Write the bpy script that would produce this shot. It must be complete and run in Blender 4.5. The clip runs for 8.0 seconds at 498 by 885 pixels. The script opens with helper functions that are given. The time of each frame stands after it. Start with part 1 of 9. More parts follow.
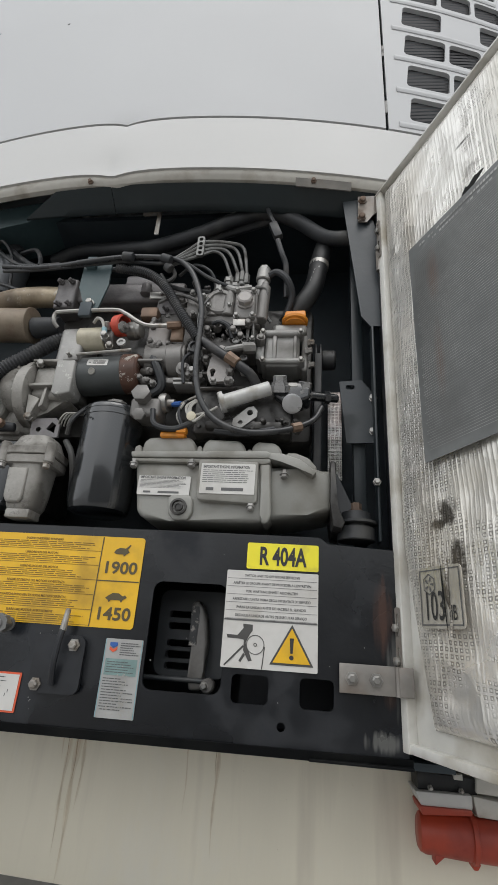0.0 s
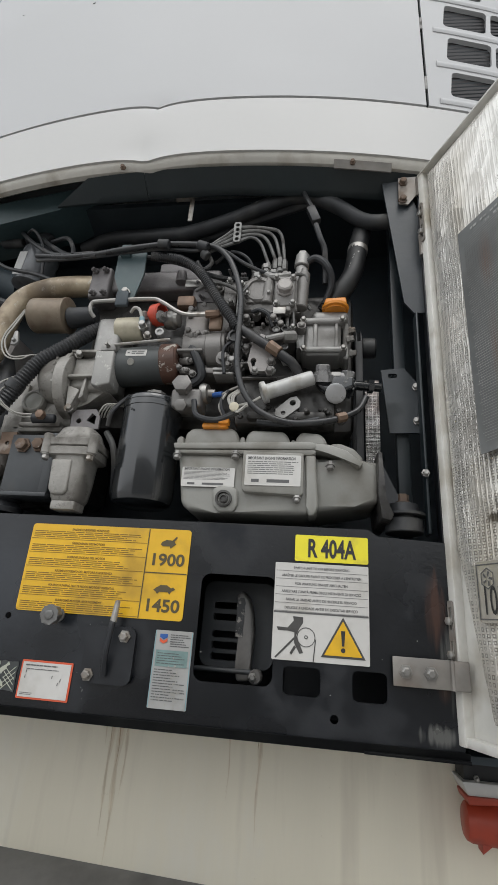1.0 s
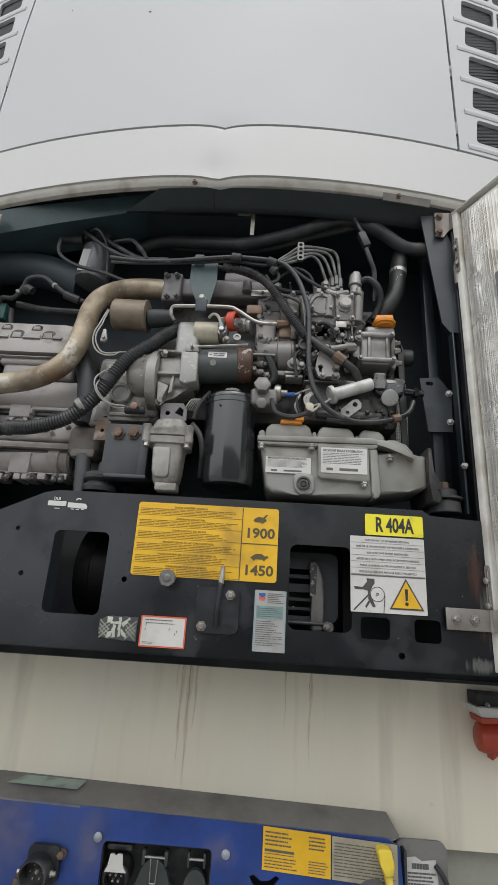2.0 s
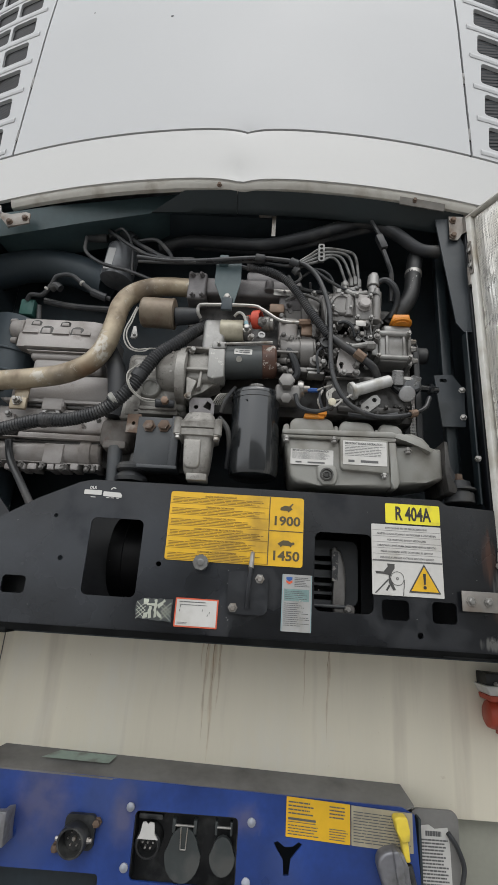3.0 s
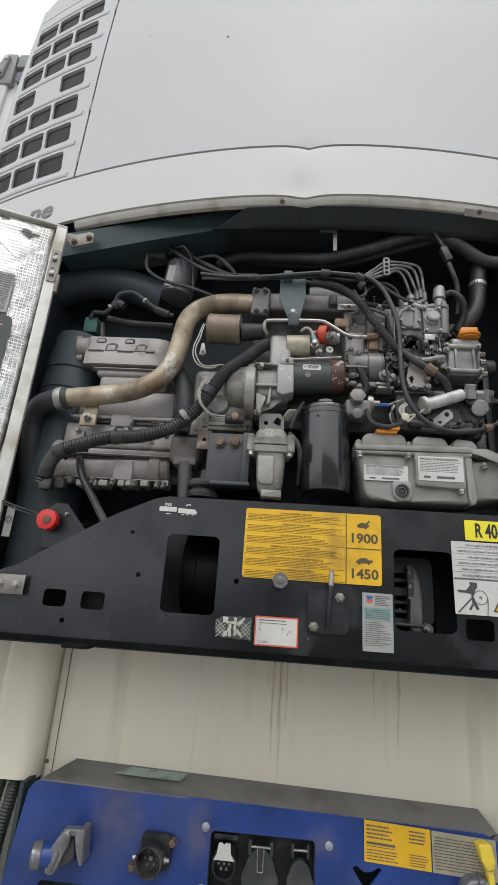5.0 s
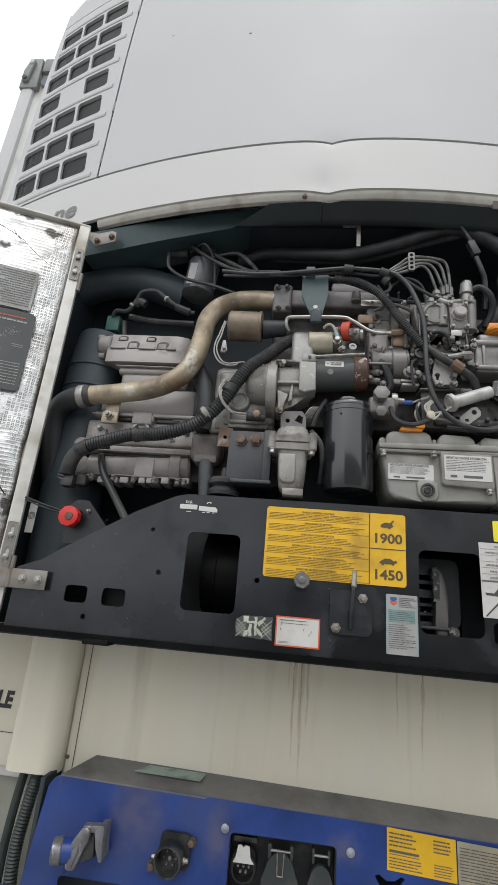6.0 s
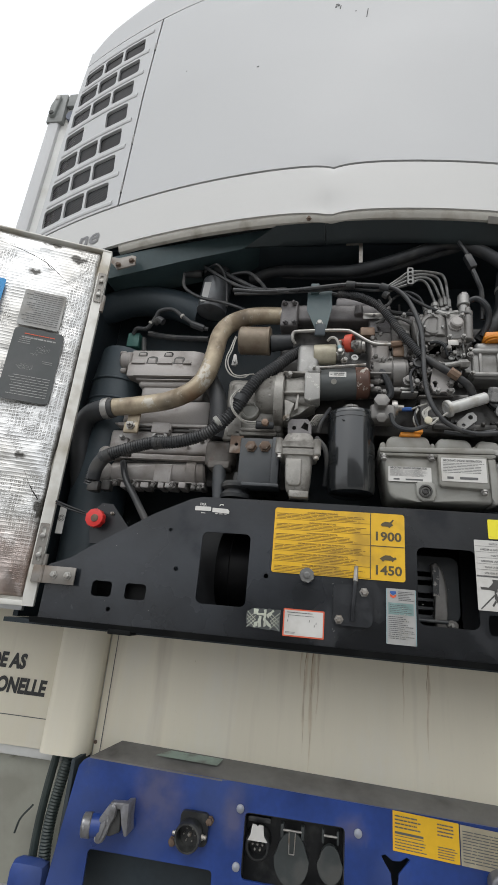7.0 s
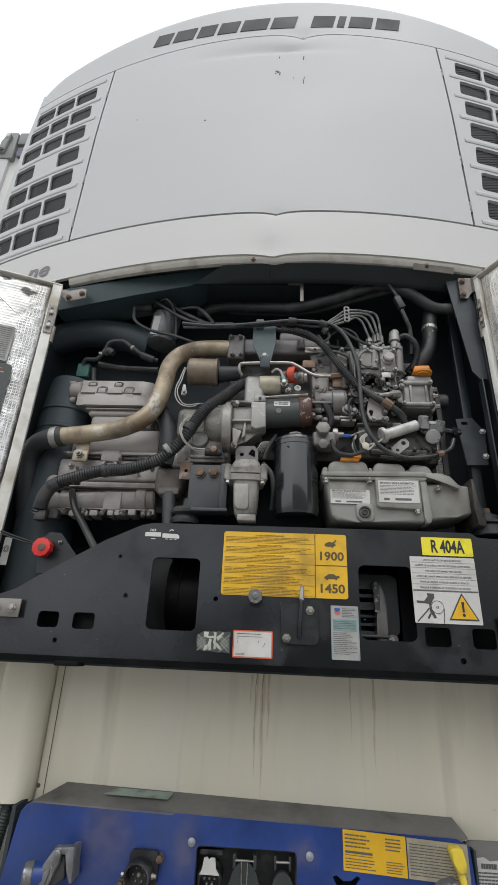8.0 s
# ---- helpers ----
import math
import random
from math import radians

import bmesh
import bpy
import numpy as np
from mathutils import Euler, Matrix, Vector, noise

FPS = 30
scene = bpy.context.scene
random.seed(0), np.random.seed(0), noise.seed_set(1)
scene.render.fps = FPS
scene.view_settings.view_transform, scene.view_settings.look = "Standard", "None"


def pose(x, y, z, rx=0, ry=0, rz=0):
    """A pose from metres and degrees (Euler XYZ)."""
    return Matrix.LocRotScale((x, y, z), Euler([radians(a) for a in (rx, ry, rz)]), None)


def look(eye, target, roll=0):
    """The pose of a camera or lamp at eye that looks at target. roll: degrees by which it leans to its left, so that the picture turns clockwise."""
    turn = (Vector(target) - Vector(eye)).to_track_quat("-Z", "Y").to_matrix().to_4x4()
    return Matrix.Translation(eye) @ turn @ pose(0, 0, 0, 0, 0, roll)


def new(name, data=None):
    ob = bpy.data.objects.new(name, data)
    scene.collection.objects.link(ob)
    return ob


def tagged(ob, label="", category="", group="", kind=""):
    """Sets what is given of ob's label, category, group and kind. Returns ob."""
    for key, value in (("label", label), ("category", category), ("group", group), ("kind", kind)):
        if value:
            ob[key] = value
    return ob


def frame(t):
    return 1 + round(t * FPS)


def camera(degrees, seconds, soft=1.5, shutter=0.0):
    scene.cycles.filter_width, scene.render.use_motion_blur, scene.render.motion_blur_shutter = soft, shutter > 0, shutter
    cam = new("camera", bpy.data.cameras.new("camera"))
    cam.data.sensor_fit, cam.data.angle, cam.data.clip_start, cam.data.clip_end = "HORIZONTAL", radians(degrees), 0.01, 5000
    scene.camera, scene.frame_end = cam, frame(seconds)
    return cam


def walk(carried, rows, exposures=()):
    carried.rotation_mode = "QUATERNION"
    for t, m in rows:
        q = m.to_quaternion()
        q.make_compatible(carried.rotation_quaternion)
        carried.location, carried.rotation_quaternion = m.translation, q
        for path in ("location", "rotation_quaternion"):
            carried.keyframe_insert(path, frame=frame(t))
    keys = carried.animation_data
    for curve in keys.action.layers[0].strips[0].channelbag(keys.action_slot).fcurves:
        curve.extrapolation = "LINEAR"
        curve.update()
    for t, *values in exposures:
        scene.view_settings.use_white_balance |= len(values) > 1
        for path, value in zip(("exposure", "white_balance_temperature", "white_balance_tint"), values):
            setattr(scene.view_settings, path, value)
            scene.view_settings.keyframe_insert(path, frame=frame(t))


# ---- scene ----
cam = camera(54.9, 8.0, soft=0.85)
METRES, EYE, TILT, LEAN, TURN = 0.86, 1.45, 0.0, 0.0, 7.4
ROWS = [
    (0.0, 0.0, 0.0, 0.0, -1.51, 22.19, -3.7),
    (0.5, -0.0336, 0.0159, 0.0088, 0.83, 21.4, -4.24),
    (1.0, -0.0774, 0.0099, 0.0106, -0.16, 20.44, -3.92),
    (1.5, -0.2889, -0.0948, -0.0172, -4.89, 19.39, -3.13),
    (3.0, -0.512, -0.2353, -0.0865, -7.04, 18.02, -3.54),
    (3.5, -0.6142, -0.2546, -0.0869, -6.9, 18.1, -3.41),
    (4.0, -0.6518, -0.2435, -0.0785, -5.83, 18.57, -3.6),
    (4.5, -0.669, -0.2351, -0.0701, -5.17, 18.72, -3.76),
    (6.0, -0.6748, -0.2056, -0.0772, -2.73, 18.77, -4.88),
    (6.5, -0.6866, -0.2136, -0.0774, -0.41, 18.38, -5.31),
    (7.0, -0.6323, -0.3125, -0.1119, 0.16, 19.37, -5.04),
    (7.5, -0.6244, -0.3495, -0.1441, -3.2, 22.02, -4.16),
    (8.0, -0.6262, -0.3626, -0.1509, -5.19, 23.57, -2.35),
]
walk(cam, [(t, pose(0.516, -0.894, EYE, TILT, LEAN, TURN) @ pose(METRES * x, METRES * y, METRES * z, 90 + pitch, roll, yaw)) for t, x, y, z, yaw, pitch, roll in ROWS],
     exposures=((0.0, 0.18), (3.5, 0.27), (6.5, 0.24), (8.0, 0.14)))
# ---------- light ----------
world = bpy.data.worlds.new("overcast")
scene.world = world
world.use_nodes = True
wn, wl = world.node_tree.nodes, world.node_tree.links
sky = wn.new("ShaderNodeTexSky")
sky.sky_type, sky.sun_disc = "NISHITA", False
sky.sun_elevation, sky.sun_rotation = radians(48), radians(200)
sky.air_density, sky.dust_density, sky.ozone_density = 1.0, 5.0, 1.0
grey = wn.new("ShaderNodeHueSaturation")
grey.inputs["Saturation"].default_value = 0.12
wl.new(sky.outputs[0], grey.inputs["Color"])
cloud = wn.new("ShaderNodeMix")
cloud.data_type = "RGBA"
cloud.inputs[0].default_value = 0.72
cloud.inputs[7].default_value = (9.0, 9.35, 9.7, 1)
wl.new(grey.outputs[0], cloud.inputs[6])
wl.new(cloud.outputs[2], wn["Background"].inputs[0])
wn["Background"].inputs[1].default_value = 0.13

sun = new("sun", bpy.data.lights.new("sun", "SUN"))
sun.data.energy, sun.data.angle, sun.data.color = 0.6, radians(30), (1.0, 0.97, 0.93)
sun.matrix_world = look((0.9, -2.5, 4.2), (0, 0, 0))


# ---------- small builders ----------
def thing(name, label, category, at=(0, 0, 0), group="", kind=""):
    ob = new(name)
    ob.empty_display_size = 0.05
    ob.location = at
    return tagged(ob, label, category, group, kind)


def origin(ob):
    v = Vector((0, 0, 0))
    while ob is not None:
        v += ob.location
        ob = ob.parent
    return v


def part(name, bm, material, parent=None, label="", local=False, angle=35):
    """One mesh object under a thing or a part; the bmesh is in world places unless local."""
    bmesh.ops.recalc_face_normals(bm, faces=bm.faces)
    lim = radians(angle)
    for e in bm.edges:
        e.smooth = len(e.link_faces) == 2 and e.calc_face_angle(0) < lim
    for f in bm.faces:
        f.smooth = True
    me = bpy.data.meshes.new(name)
    if parent is not None and not local:
        bmesh.ops.translate(bm, verts=bm.verts, vec=-origin(parent))
    bm.to_mesh(me)
    bm.free()
    me.materials.append(material)
    ob = new(name, me)
    if parent is not None:
        ob.parent = parent
    if label:
        ob["label"] = label
    if name in ("print", "diagram", "criss_cross", "tag_mark", "scuff", "ruled_line", "upright_rule", "heading", "cast_mark"):
        ob["kind"] = "stuff"
    return ob


def parts(name, bm, material, parent=None, label="", local=False):
    """Like part, but each loose piece becomes an object of its own."""
    left = set(bm.verts)
    while left:
        seed = left.pop()
        island, edge = {seed}, [seed]
        while edge:
            v = edge.pop()
            for e in v.link_edges:
                o = e.other_vert(v)
                if o not in island:
                    island.add(o)
                    edge.append(o)
        left -= island
        one = bmesh.new()
        made = {v: one.verts.new(v.co) for v in sorted(island, key=lambda v: v.index)}
        for f in {f for v in island for f in v.link_faces}:
            one.faces.new([made[v] for v in f.verts])
        part(name, one, material, parent, label, local)
    bm.free()


def B():
    return bmesh.new()


def box(bm, c, s, bevel=0.003, rot=None, seg=2):
    r = bmesh.ops.create_cube(bm, size=1.0)
    vs = r["verts"]
    m = Matrix.Translation(c) @ (rot.to_4x4() if rot is not None else Matrix()) @ Matrix.Diagonal((*s, 1))
    bmesh.ops.transform(bm, matrix=m, verts=vs)
    if bevel:
        es = list({e for v in vs for e in v.link_edges})
        bmesh.ops.bevel(bm, geom=es, offset=min(bevel, 0.45 * min(s)), segments=seg, affect="EDGES", profile=0.5)
    return bm


def span(bm, a, b, bevel=0.003):
    """A box between two corners."""
    a, b = Vector(a), Vector(b)
    return box(bm, (a + b) / 2, [max(abs(v), 0.0005) for v in (b - a)], bevel)


def turn_to(d):
    return Vector(d).to_track_quat("Z", "Y").to_matrix()


def lathe(bm, a, axis, profile, seg=24):
    """A turned body: from point a along axis, profile of (distance, radius)."""
    q = turn_to(axis)
    a = Vector(a)
    rings = []
    for d, r in profile:
        rings.append([bm.verts.new(a + q @ Vector((r * math.cos(2 * math.pi * i / seg), r * math.sin(2 * math.pi * i / seg), d))) for i in range(seg)])
    for r0, r1 in zip(rings, rings[1:]):
        for i in range(seg):
            bm.faces.new((r0[i], r0[(i + 1) % seg], r1[(i + 1) % seg], r1[i]))
    bm.faces.new(rings[0][::-1])
    bm.faces.new(rings[-1])
    return bm


def cyl(bm, a, b, r, r2=None, seg=20, bev=0.002):
    a, b = Vector(a), Vector(b)
    h = (b - a).length
    r2 = r if r2 is None else r2
    e = min(bev, h * 0.3, r * 0.4)
    return lathe(bm, a, b - a, [(0, r - e), (e, r), (h - e, r2), (h, max(r2 - e, 0.0004))], seg)


def curve(points, n=6):
    """Smooth way through points (Catmull-Rom)."""
    p = [Vector(v) for v in points]
    p = [2 * p[0] - p[1]] + p + [2 * p[-1] - p[-2]]
    out = []
    for i in range(1, len(p) - 2):
        for k in range(n):
            t = k / n
            out.append(0.5 * ((2 * p[i]) + (p[i + 1] - p[i - 1]) * t + (2 * p[i - 1] - 5 * p[i] + 4 * p[i + 1] - p[i + 2]) * t * t
                              + (3 * p[i] - p[i - 1] - 3 * p[i + 1] + p[i + 2]) * t ** 3))
    out.append(p[-2])
    return out


def tube(bm, points, r, seg=10, n=6, rib=0.0, pitch=0.006):
    """A hose or pipe. rib: depth of corrugation."""
    way = curve(points, n) if len(points) > 2 else [Vector(v) for v in points]
    if rib:
        fine, s = [], 0.0
        lens = [0.0]
        for a, b in zip(way, way[1:]):
            lens.append(lens[-1] + (b - a).length)
        k, steps = 0, int(lens[-1] / (pitch / 2))
        for j in range(steps + 1):
            d = lens[-1] * j / steps
            while k < len(way) - 2 and lens[k + 1] < d:
                k += 1
            fine.append(way[k].lerp(way[k + 1], (d - lens[k]) / max(lens[k + 1] - lens[k], 1e-6)))
        way = fine
    side = None
    rings = []
    for i, v in enumerate(way):
        d = (way[min(i + 1, len(way) - 1)] - way[max(i - 1, 0)]).normalized()
        if side is None:
            side = d.orthogonal().normalized()
        side = (side - d * side.dot(d)).normalized()
        up = d.cross(side)
        rr = r * (1 - (rib if i % 2 else 0.0))
        rings.append([bm.verts.new(v + rr * (math.cos(2 * math.pi * j / seg) * side + math.sin(2 * math.pi * j / seg) * up)) for j in range(seg)])
    for r0, r1 in zip(rings, rings[1:]):
        for j in range(seg):
            bm.faces.new((r0[j], r0[(j + 1) % seg], r1[(j + 1) % seg], r1[j]))
    bm.faces.new(rings[0][::-1])
    bm.faces.new(rings[-1])
    return bm


def loft(bm, sections, power=4.0, seg=28):
    """Rounded boxes stacked upwards: sections of (centre, half width, half depth)."""
    rings = []
    for c, hx, hy in sections:
        ring = []
        for i in range(seg):
            a = 2 * math.pi * i / seg
            cs, sn = math.cos(a), math.sin(a)
            k = (abs(cs) ** power + abs(sn) ** power) ** (-1 / power)
            ring.append(bm.verts.new((c[0] + hx * k * cs, c[1] + hy * k * sn, c[2])))
        rings.append(ring)
    for r0, r1 in zip(rings, rings[1:]):
        for i in range(seg):
            bm.faces.new((r0[i], r0[(i + 1) % seg], r1[(i + 1) % seg], r1[i]))
    bm.faces.new(rings[0][::-1])
    bm.faces.new(rings[-1])
    return bm


def rounded(x0, z0, x1, z1, r=0.01, seg=4):
    """A rounded rectangle's outline."""
    out = []
    for cx, cz, a in ((x1 - r, z1 - r, 0), (x0 + r, z1 - r, 90), (x0 + r, z0 + r, 180), (x1 - r, z0 + r, 270)):
        for k in range(seg + 1):
            w = radians(a + 90 * k / seg)
            out.append((cx + r * math.cos(w), cz + r * math.sin(w)))
    return out


def circle(x, z, r, seg=12):
    return [(x + r * math.cos(2 * math.pi * i / seg), z + r * math.sin(2 * math.pi * i / seg)) for i in range(seg)]


def dense(outline, step=0.05):
    out = []
    for (a, b), (c, d) in zip(outline, outline[1:] + outline[:1]):
        n = max(1, int(math.hypot(c - a, d - b) / step))
        out += [(a + (c - a) * k / n, b + (d - b) * k / n) for k in range(n)]
    return out


def sheet(bm, outline, holes, thick, place):
    """A plate with holes, outline in two directions; place(u, v, depth) gives the point."""
    flat = bmesh.new()
    es = []
    for loop in [outline] + list(holes):
        vs = [flat.verts.new((u, v, 0)) for u, v in loop]
        es += [flat.edges.new((vs[i], vs[(i + 1) % len(vs)])) for i in range(len(vs))]
    bmesh.ops.triangle_fill(flat, use_beauty=True, use_dissolve=False, edges=es)
    flat.verts.index_update()
    flat.verts.ensure_lookup_table()
    front = [bm.verts.new(place(v.co.x, v.co.y, 0)) for v in flat.verts]
    back = [bm.verts.new(place(v.co.x, v.co.y, thick)) for v in flat.verts]
    for f in flat.faces:
        ix = [v.index for v in f.verts]
        bm.faces.new([front[i] for i in ix])
        bm.faces.new([back[i] for i in reversed(ix)])
    for e in flat.edges:
        if len(e.link_faces) == 1:
            i, j = e.verts[0].index, e.verts[1].index
            bm.faces.new((front[i], front[j], back[j], back[i]))
    flat.free()
    return bm


def flat_y(y):
    return lambda u, v, d: (u, y + d, v)


def words(bm, text, size, place, align="LEFT", bold=0.0, squeeze=1.0):
    """Letters of the built-in font as a thin mesh; place(u, v) gives the point."""
    cu = bpy.data.curves.new("letters", "FONT")
    cu.body, cu.size, cu.align_x, cu.offset, cu.resolution_u = text, size, align, bold, 3
    ob = bpy.data.objects.new("letters", cu)
    me = bpy.data.meshes.new_from_object(ob)
    base = len(bm.verts)
    bm.from_mesh(me)
    bm.verts.ensure_lookup_table()
    for v in bm.verts[base:]:
        v.co = Vector(place(v.co.x * squeeze, v.co.y))
    bpy.data.objects.remove(ob)
    bpy.data.curves.remove(cu)
    bpy.data.meshes.remove(me)
    return bm


def slab(bm, a, b, depth, bevel=0.004, seg=2):
    """A block between two front corners, reaching back by depth."""
    a, b = Vector(a), Vector(b)
    c = Vector(((a.x + b.x) / 2, a.y + depth / 2, (a.z + b.z) / 2))
    return box(bm, c, (abs(a.x - b.x), depth, abs(a.z - b.z)), bevel, None, seg)


def bolt(bm, p, r=0.007, axis=(0, -1, 0), h=0.008):
    """A hexagon head on a washer."""
    return lathe(bm, p, axis, [(-0.004, r * 1.35), (0.002, r * 1.35), (0.0021, r), (h, r), (h + 0.0015, r * 0.7)], 6)


def prism(bm, pts, y, depth, bevel=0.004, seg=2):
    """A casting of one outline (x, z), its front at y, reaching back by depth, edges rounded."""
    f = [bm.verts.new((u, y, v)) for u, v in pts]
    k = [bm.verts.new((u, y + depth, v)) for u, v in pts]
    n = len(pts)
    front = bm.faces.new(f)
    bm.faces.new(k[::-1])
    for i in range(n):
        bm.faces.new((f[i], k[i], k[(i + 1) % n], f[(i + 1) % n]))
    if bevel:
        es = list(front.edges) + [bm.edges.get((f[i], k[i])) for i in range(n)]
        bmesh.ops.bevel(bm, geom=es, offset=bevel, segments=seg, affect="EDGES", profile=0.5, clamp_overlap=True)
    return bm


def bosses(bm, a, b, n, seed, r=(0.004, 0.012), h=(0.006, 0.03)):
    """Small bosses, plugs and bolt heads over a casting."""
    rnd = random.Random(seed)
    a, b = Vector(a), Vector(b)
    for k in range(n):
        p = Vector((rnd.uniform(a.x, b.x), a.y + rnd.uniform(0, 0.02), rnd.uniform(a.z, b.z)))
        rr = rnd.uniform(*r)
        d = Vector((rnd.uniform(-0.5, 0.5), -1, rnd.uniform(-0.3, 0.6)))
        if rnd.random() < 0.5:
            bolt(bm, p, rr * 0.8, d, rnd.uniform(*h) * 0.6)
        else:
            cyl(bm, p + Vector((0, 0.02, 0)), p + d.normalized() * rnd.uniform(*h), rr, rr * 0.85, 14)
    return bm


# ---------- materials ----------
def mat(name, col, rough=0.5, metal=0.0, var=0.15, scale=6.0, fine=70.0, bump=0.15, dirt=None, amount=0.45, dirt_scale=4.0, stretch=(1, 1, 1), coat=0.0, grain=0.05):
    m = bpy.data.materials.new(name)
    m.use_nodes = True
    n, l = m.node_tree.nodes, m.node_tree.links
    b = n["Principled BSDF"]
    tc = n.new("ShaderNodeTexCoord")
    mp = n.new("ShaderNodeMapping")
    mp.inputs["Scale"].default_value = stretch
    l.new(tc.outputs["Object"], mp.inputs[0])

    def noise_at(s, detail):
        t = n.new("ShaderNodeTexNoise")
        t.inputs["Scale"].default_value, t.inputs["Detail"].default_value = s, detail
        l.new(mp.outputs[0], t.inputs["Vector"])
        return t.outputs["Fac"]

    def spread(fac, lo, hi, a, c):
        r = n.new("ShaderNodeMapRange")
        for k, v in zip((1, 2, 3, 4), (lo, hi, a, c)):
            r.inputs[k].default_value = v
        l.new(fac, r.inputs[0])
        return r.outputs[0]

    def mix(fac, a, c, mode="MIX"):
        x = n.new("ShaderNodeMix")
        x.data_type, x.blend_type = "RGBA", mode
        for sock, v in ((x.inputs[0], fac), (x.inputs[6], a), (x.inputs[7], c)):
            if isinstance(v, (int, float)):
                sock.default_value = v
            elif isinstance(v, tuple):
                sock.default_value = (*v, 1)
            else:
                l.new(v, sock)
        return x.outputs[2]

    big, small = noise_at(scale, 4), noise_at(fine, 3)
    c = mix(spread(big, 0.3, 0.7, 0, 1), tuple(v * (1 - var) for v in col), tuple(min(1, v * (1 + var)) for v in col))
    c = mix(spread(small, 0.35, 0.7, 0, 0.6 * var + grain), c, tuple(v * 0.55 for v in col))
    rough_out = spread(big, 0.3, 0.7, max(0.05, rough - 0.1), min(1, rough + 0.1))
    if dirt:
        d = noise_at(dirt_scale, 8)
        f = spread(d, 0.62 - amount * 0.35, 0.75 - amount * 0.2, 0, 0.85)
        c = mix(f, c, dirt)
        ro = n.new("ShaderNodeMath")
        ro.operation = "MAXIMUM"
        l.new(rough_out, ro.inputs[0])
        l.new(f, ro.inputs[1])
        rough_out = ro.outputs[0]
        if metal:
            l.new(spread(f, 0, 1, metal, 0.0), b.inputs["Metallic"])
    l.new(c, b.inputs["Base Color"])
    l.new(rough_out, b.inputs["Roughness"])
    if not (dirt and metal):
        b.inputs["Metallic"].default_value = metal
    b.inputs["Coat Weight"].default_value = coat
    b.inputs["Coat Roughness"].default_value = 0.2
    if bump:
        bp = n.new("ShaderNodeBump")
        bp.inputs["Strength"].default_value, bp.inputs["Distance"].default_value = bump, 0.002
        l.new(small, bp.inputs["Height"])
        l.new(bp.outputs[0], b.inputs["Normal"])
    return m


M_PANEL = mat("white_panel_paint", (0.483, 0.487, 0.491), 0.56, var=0.02, scale=1.5, bump=0.015, grain=0.0)
M_BAND = mat("warm_white_band_paint", (0.526, 0.523, 0.511), 0.5, var=0.03, scale=2.0, bump=0.015, grain=0.0)
M_LIP = mat("grimy_white_paint", (0.55, 0.53, 0.48), 0.5, var=0.1, dirt=(0.32, 0.28, 0.23), amount=0.38, dirt_scale=13)
M_WALL = mat("cream_wall_paint", (0.755, 0.705, 0.575), 0.45, var=0.04, scale=2.0, bump=0.0, grain=0.0, dirt=(0.58, 0.53, 0.43), amount=0.18, dirt_scale=4.0, stretch=(3, 3, 0.25))
M_BACKDROP = mat("grey_backdrop_wall", (0.25, 0.245, 0.235), 0.8, var=0.2, scale=0.8, fine=12)
M_TRAILER = mat("trailer_white_paint", (0.60, 0.60, 0.58), 0.45, var=0.05, dirt=(0.4, 0.38, 0.34), amount=0.25)
M_BLACK = mat("black_frame_paint", (0.0065, 0.0075, 0.0098), 0.36, var=0.4, scale=5, fine=120, bump=0.1, dirt=(0.020, 0.0225, 0.027), amount=0.36, dirt_scale=7)
M_HOOD = mat("dark_hood_lining", (0.011, 0.018, 0.020), 0.55, var=0.3, scale=5, dirt=(0.026, 0.034, 0.036), amount=0.3)
M_BLOCK = mat("oily_black_block", (0.055, 0.052, 0.048), 0.38, 0.2, var=0.4, scale=20, bump=0.45, dirt=(0.018, 0.017, 0.016), amount=0.5, dirt_scale=22)
M_CAVITY = mat("dark_lining", (0.024, 0.034, 0.041), 0.65, var=0.35, dirt=(0.034, 0.046, 0.052), amount=0.3)
M_TEAL = mat("dark_teal_sheet", (0.045, 0.074, 0.080), 0.45, var=0.3, dirt=(0.09, 0.12, 0.12), amount=0.25)
M_CAST = mat("dirty_cast_aluminium", (0.305, 0.300, 0.288), 0.40, 0.35, var=0.14, scale=9, fine=210, bump=0.16, dirt=(0.135, 0.127, 0.116), amount=0.36, dirt_scale=9, grain=0.02)
M_GREYPAINT = mat("grey_engine_paint", (0.262, 0.260, 0.238), 0.36, 0.0, var=0.08, scale=6, fine=180, bump=0.08, dirt=(0.155, 0.142, 0.118), amount=0.30, dirt_scale=7, grain=0.02)
M_DARKCAST = mat("oily_dark_casting", (0.190, 0.182, 0.172), 0.40, 0.2, var=0.16, scale=12, fine=200, bump=0.18, dirt=(0.074, 0.069, 0.064), amount=0.40, dirt_scale=12, grain=0.03)
M_WARMCAST = mat("warm_grey_casting", (0.335, 0.314, 0.300), 0.45, 0.1, var=0.12, scale=8, fine=190, bump=0.15, dirt=(0.165, 0.146, 0.13), amount=0.38, dirt_scale=8, grain=0.03)
M_STEEL = mat("worn_zinc_steel", (0.36, 0.35, 0.33), 0.4, 0.75, var=0.2, scale=20, dirt=(0.16, 0.12, 0.08), amount=0.3, dirt_scale=25)
M_SKIN = mat("grimy_door_paint", (0.66, 0.65, 0.61), 0.42, var=0.08, dirt=(0.34, 0.30, 0.23), amount=0.44, dirt_scale=8)
M_BAYHOSE = mat("black_bay_hose", (0.010, 0.011, 0.012), 0.5, var=0.3, scale=15, dirt=(0.035, 0.034, 0.032), amount=0.3, dirt_scale=16)
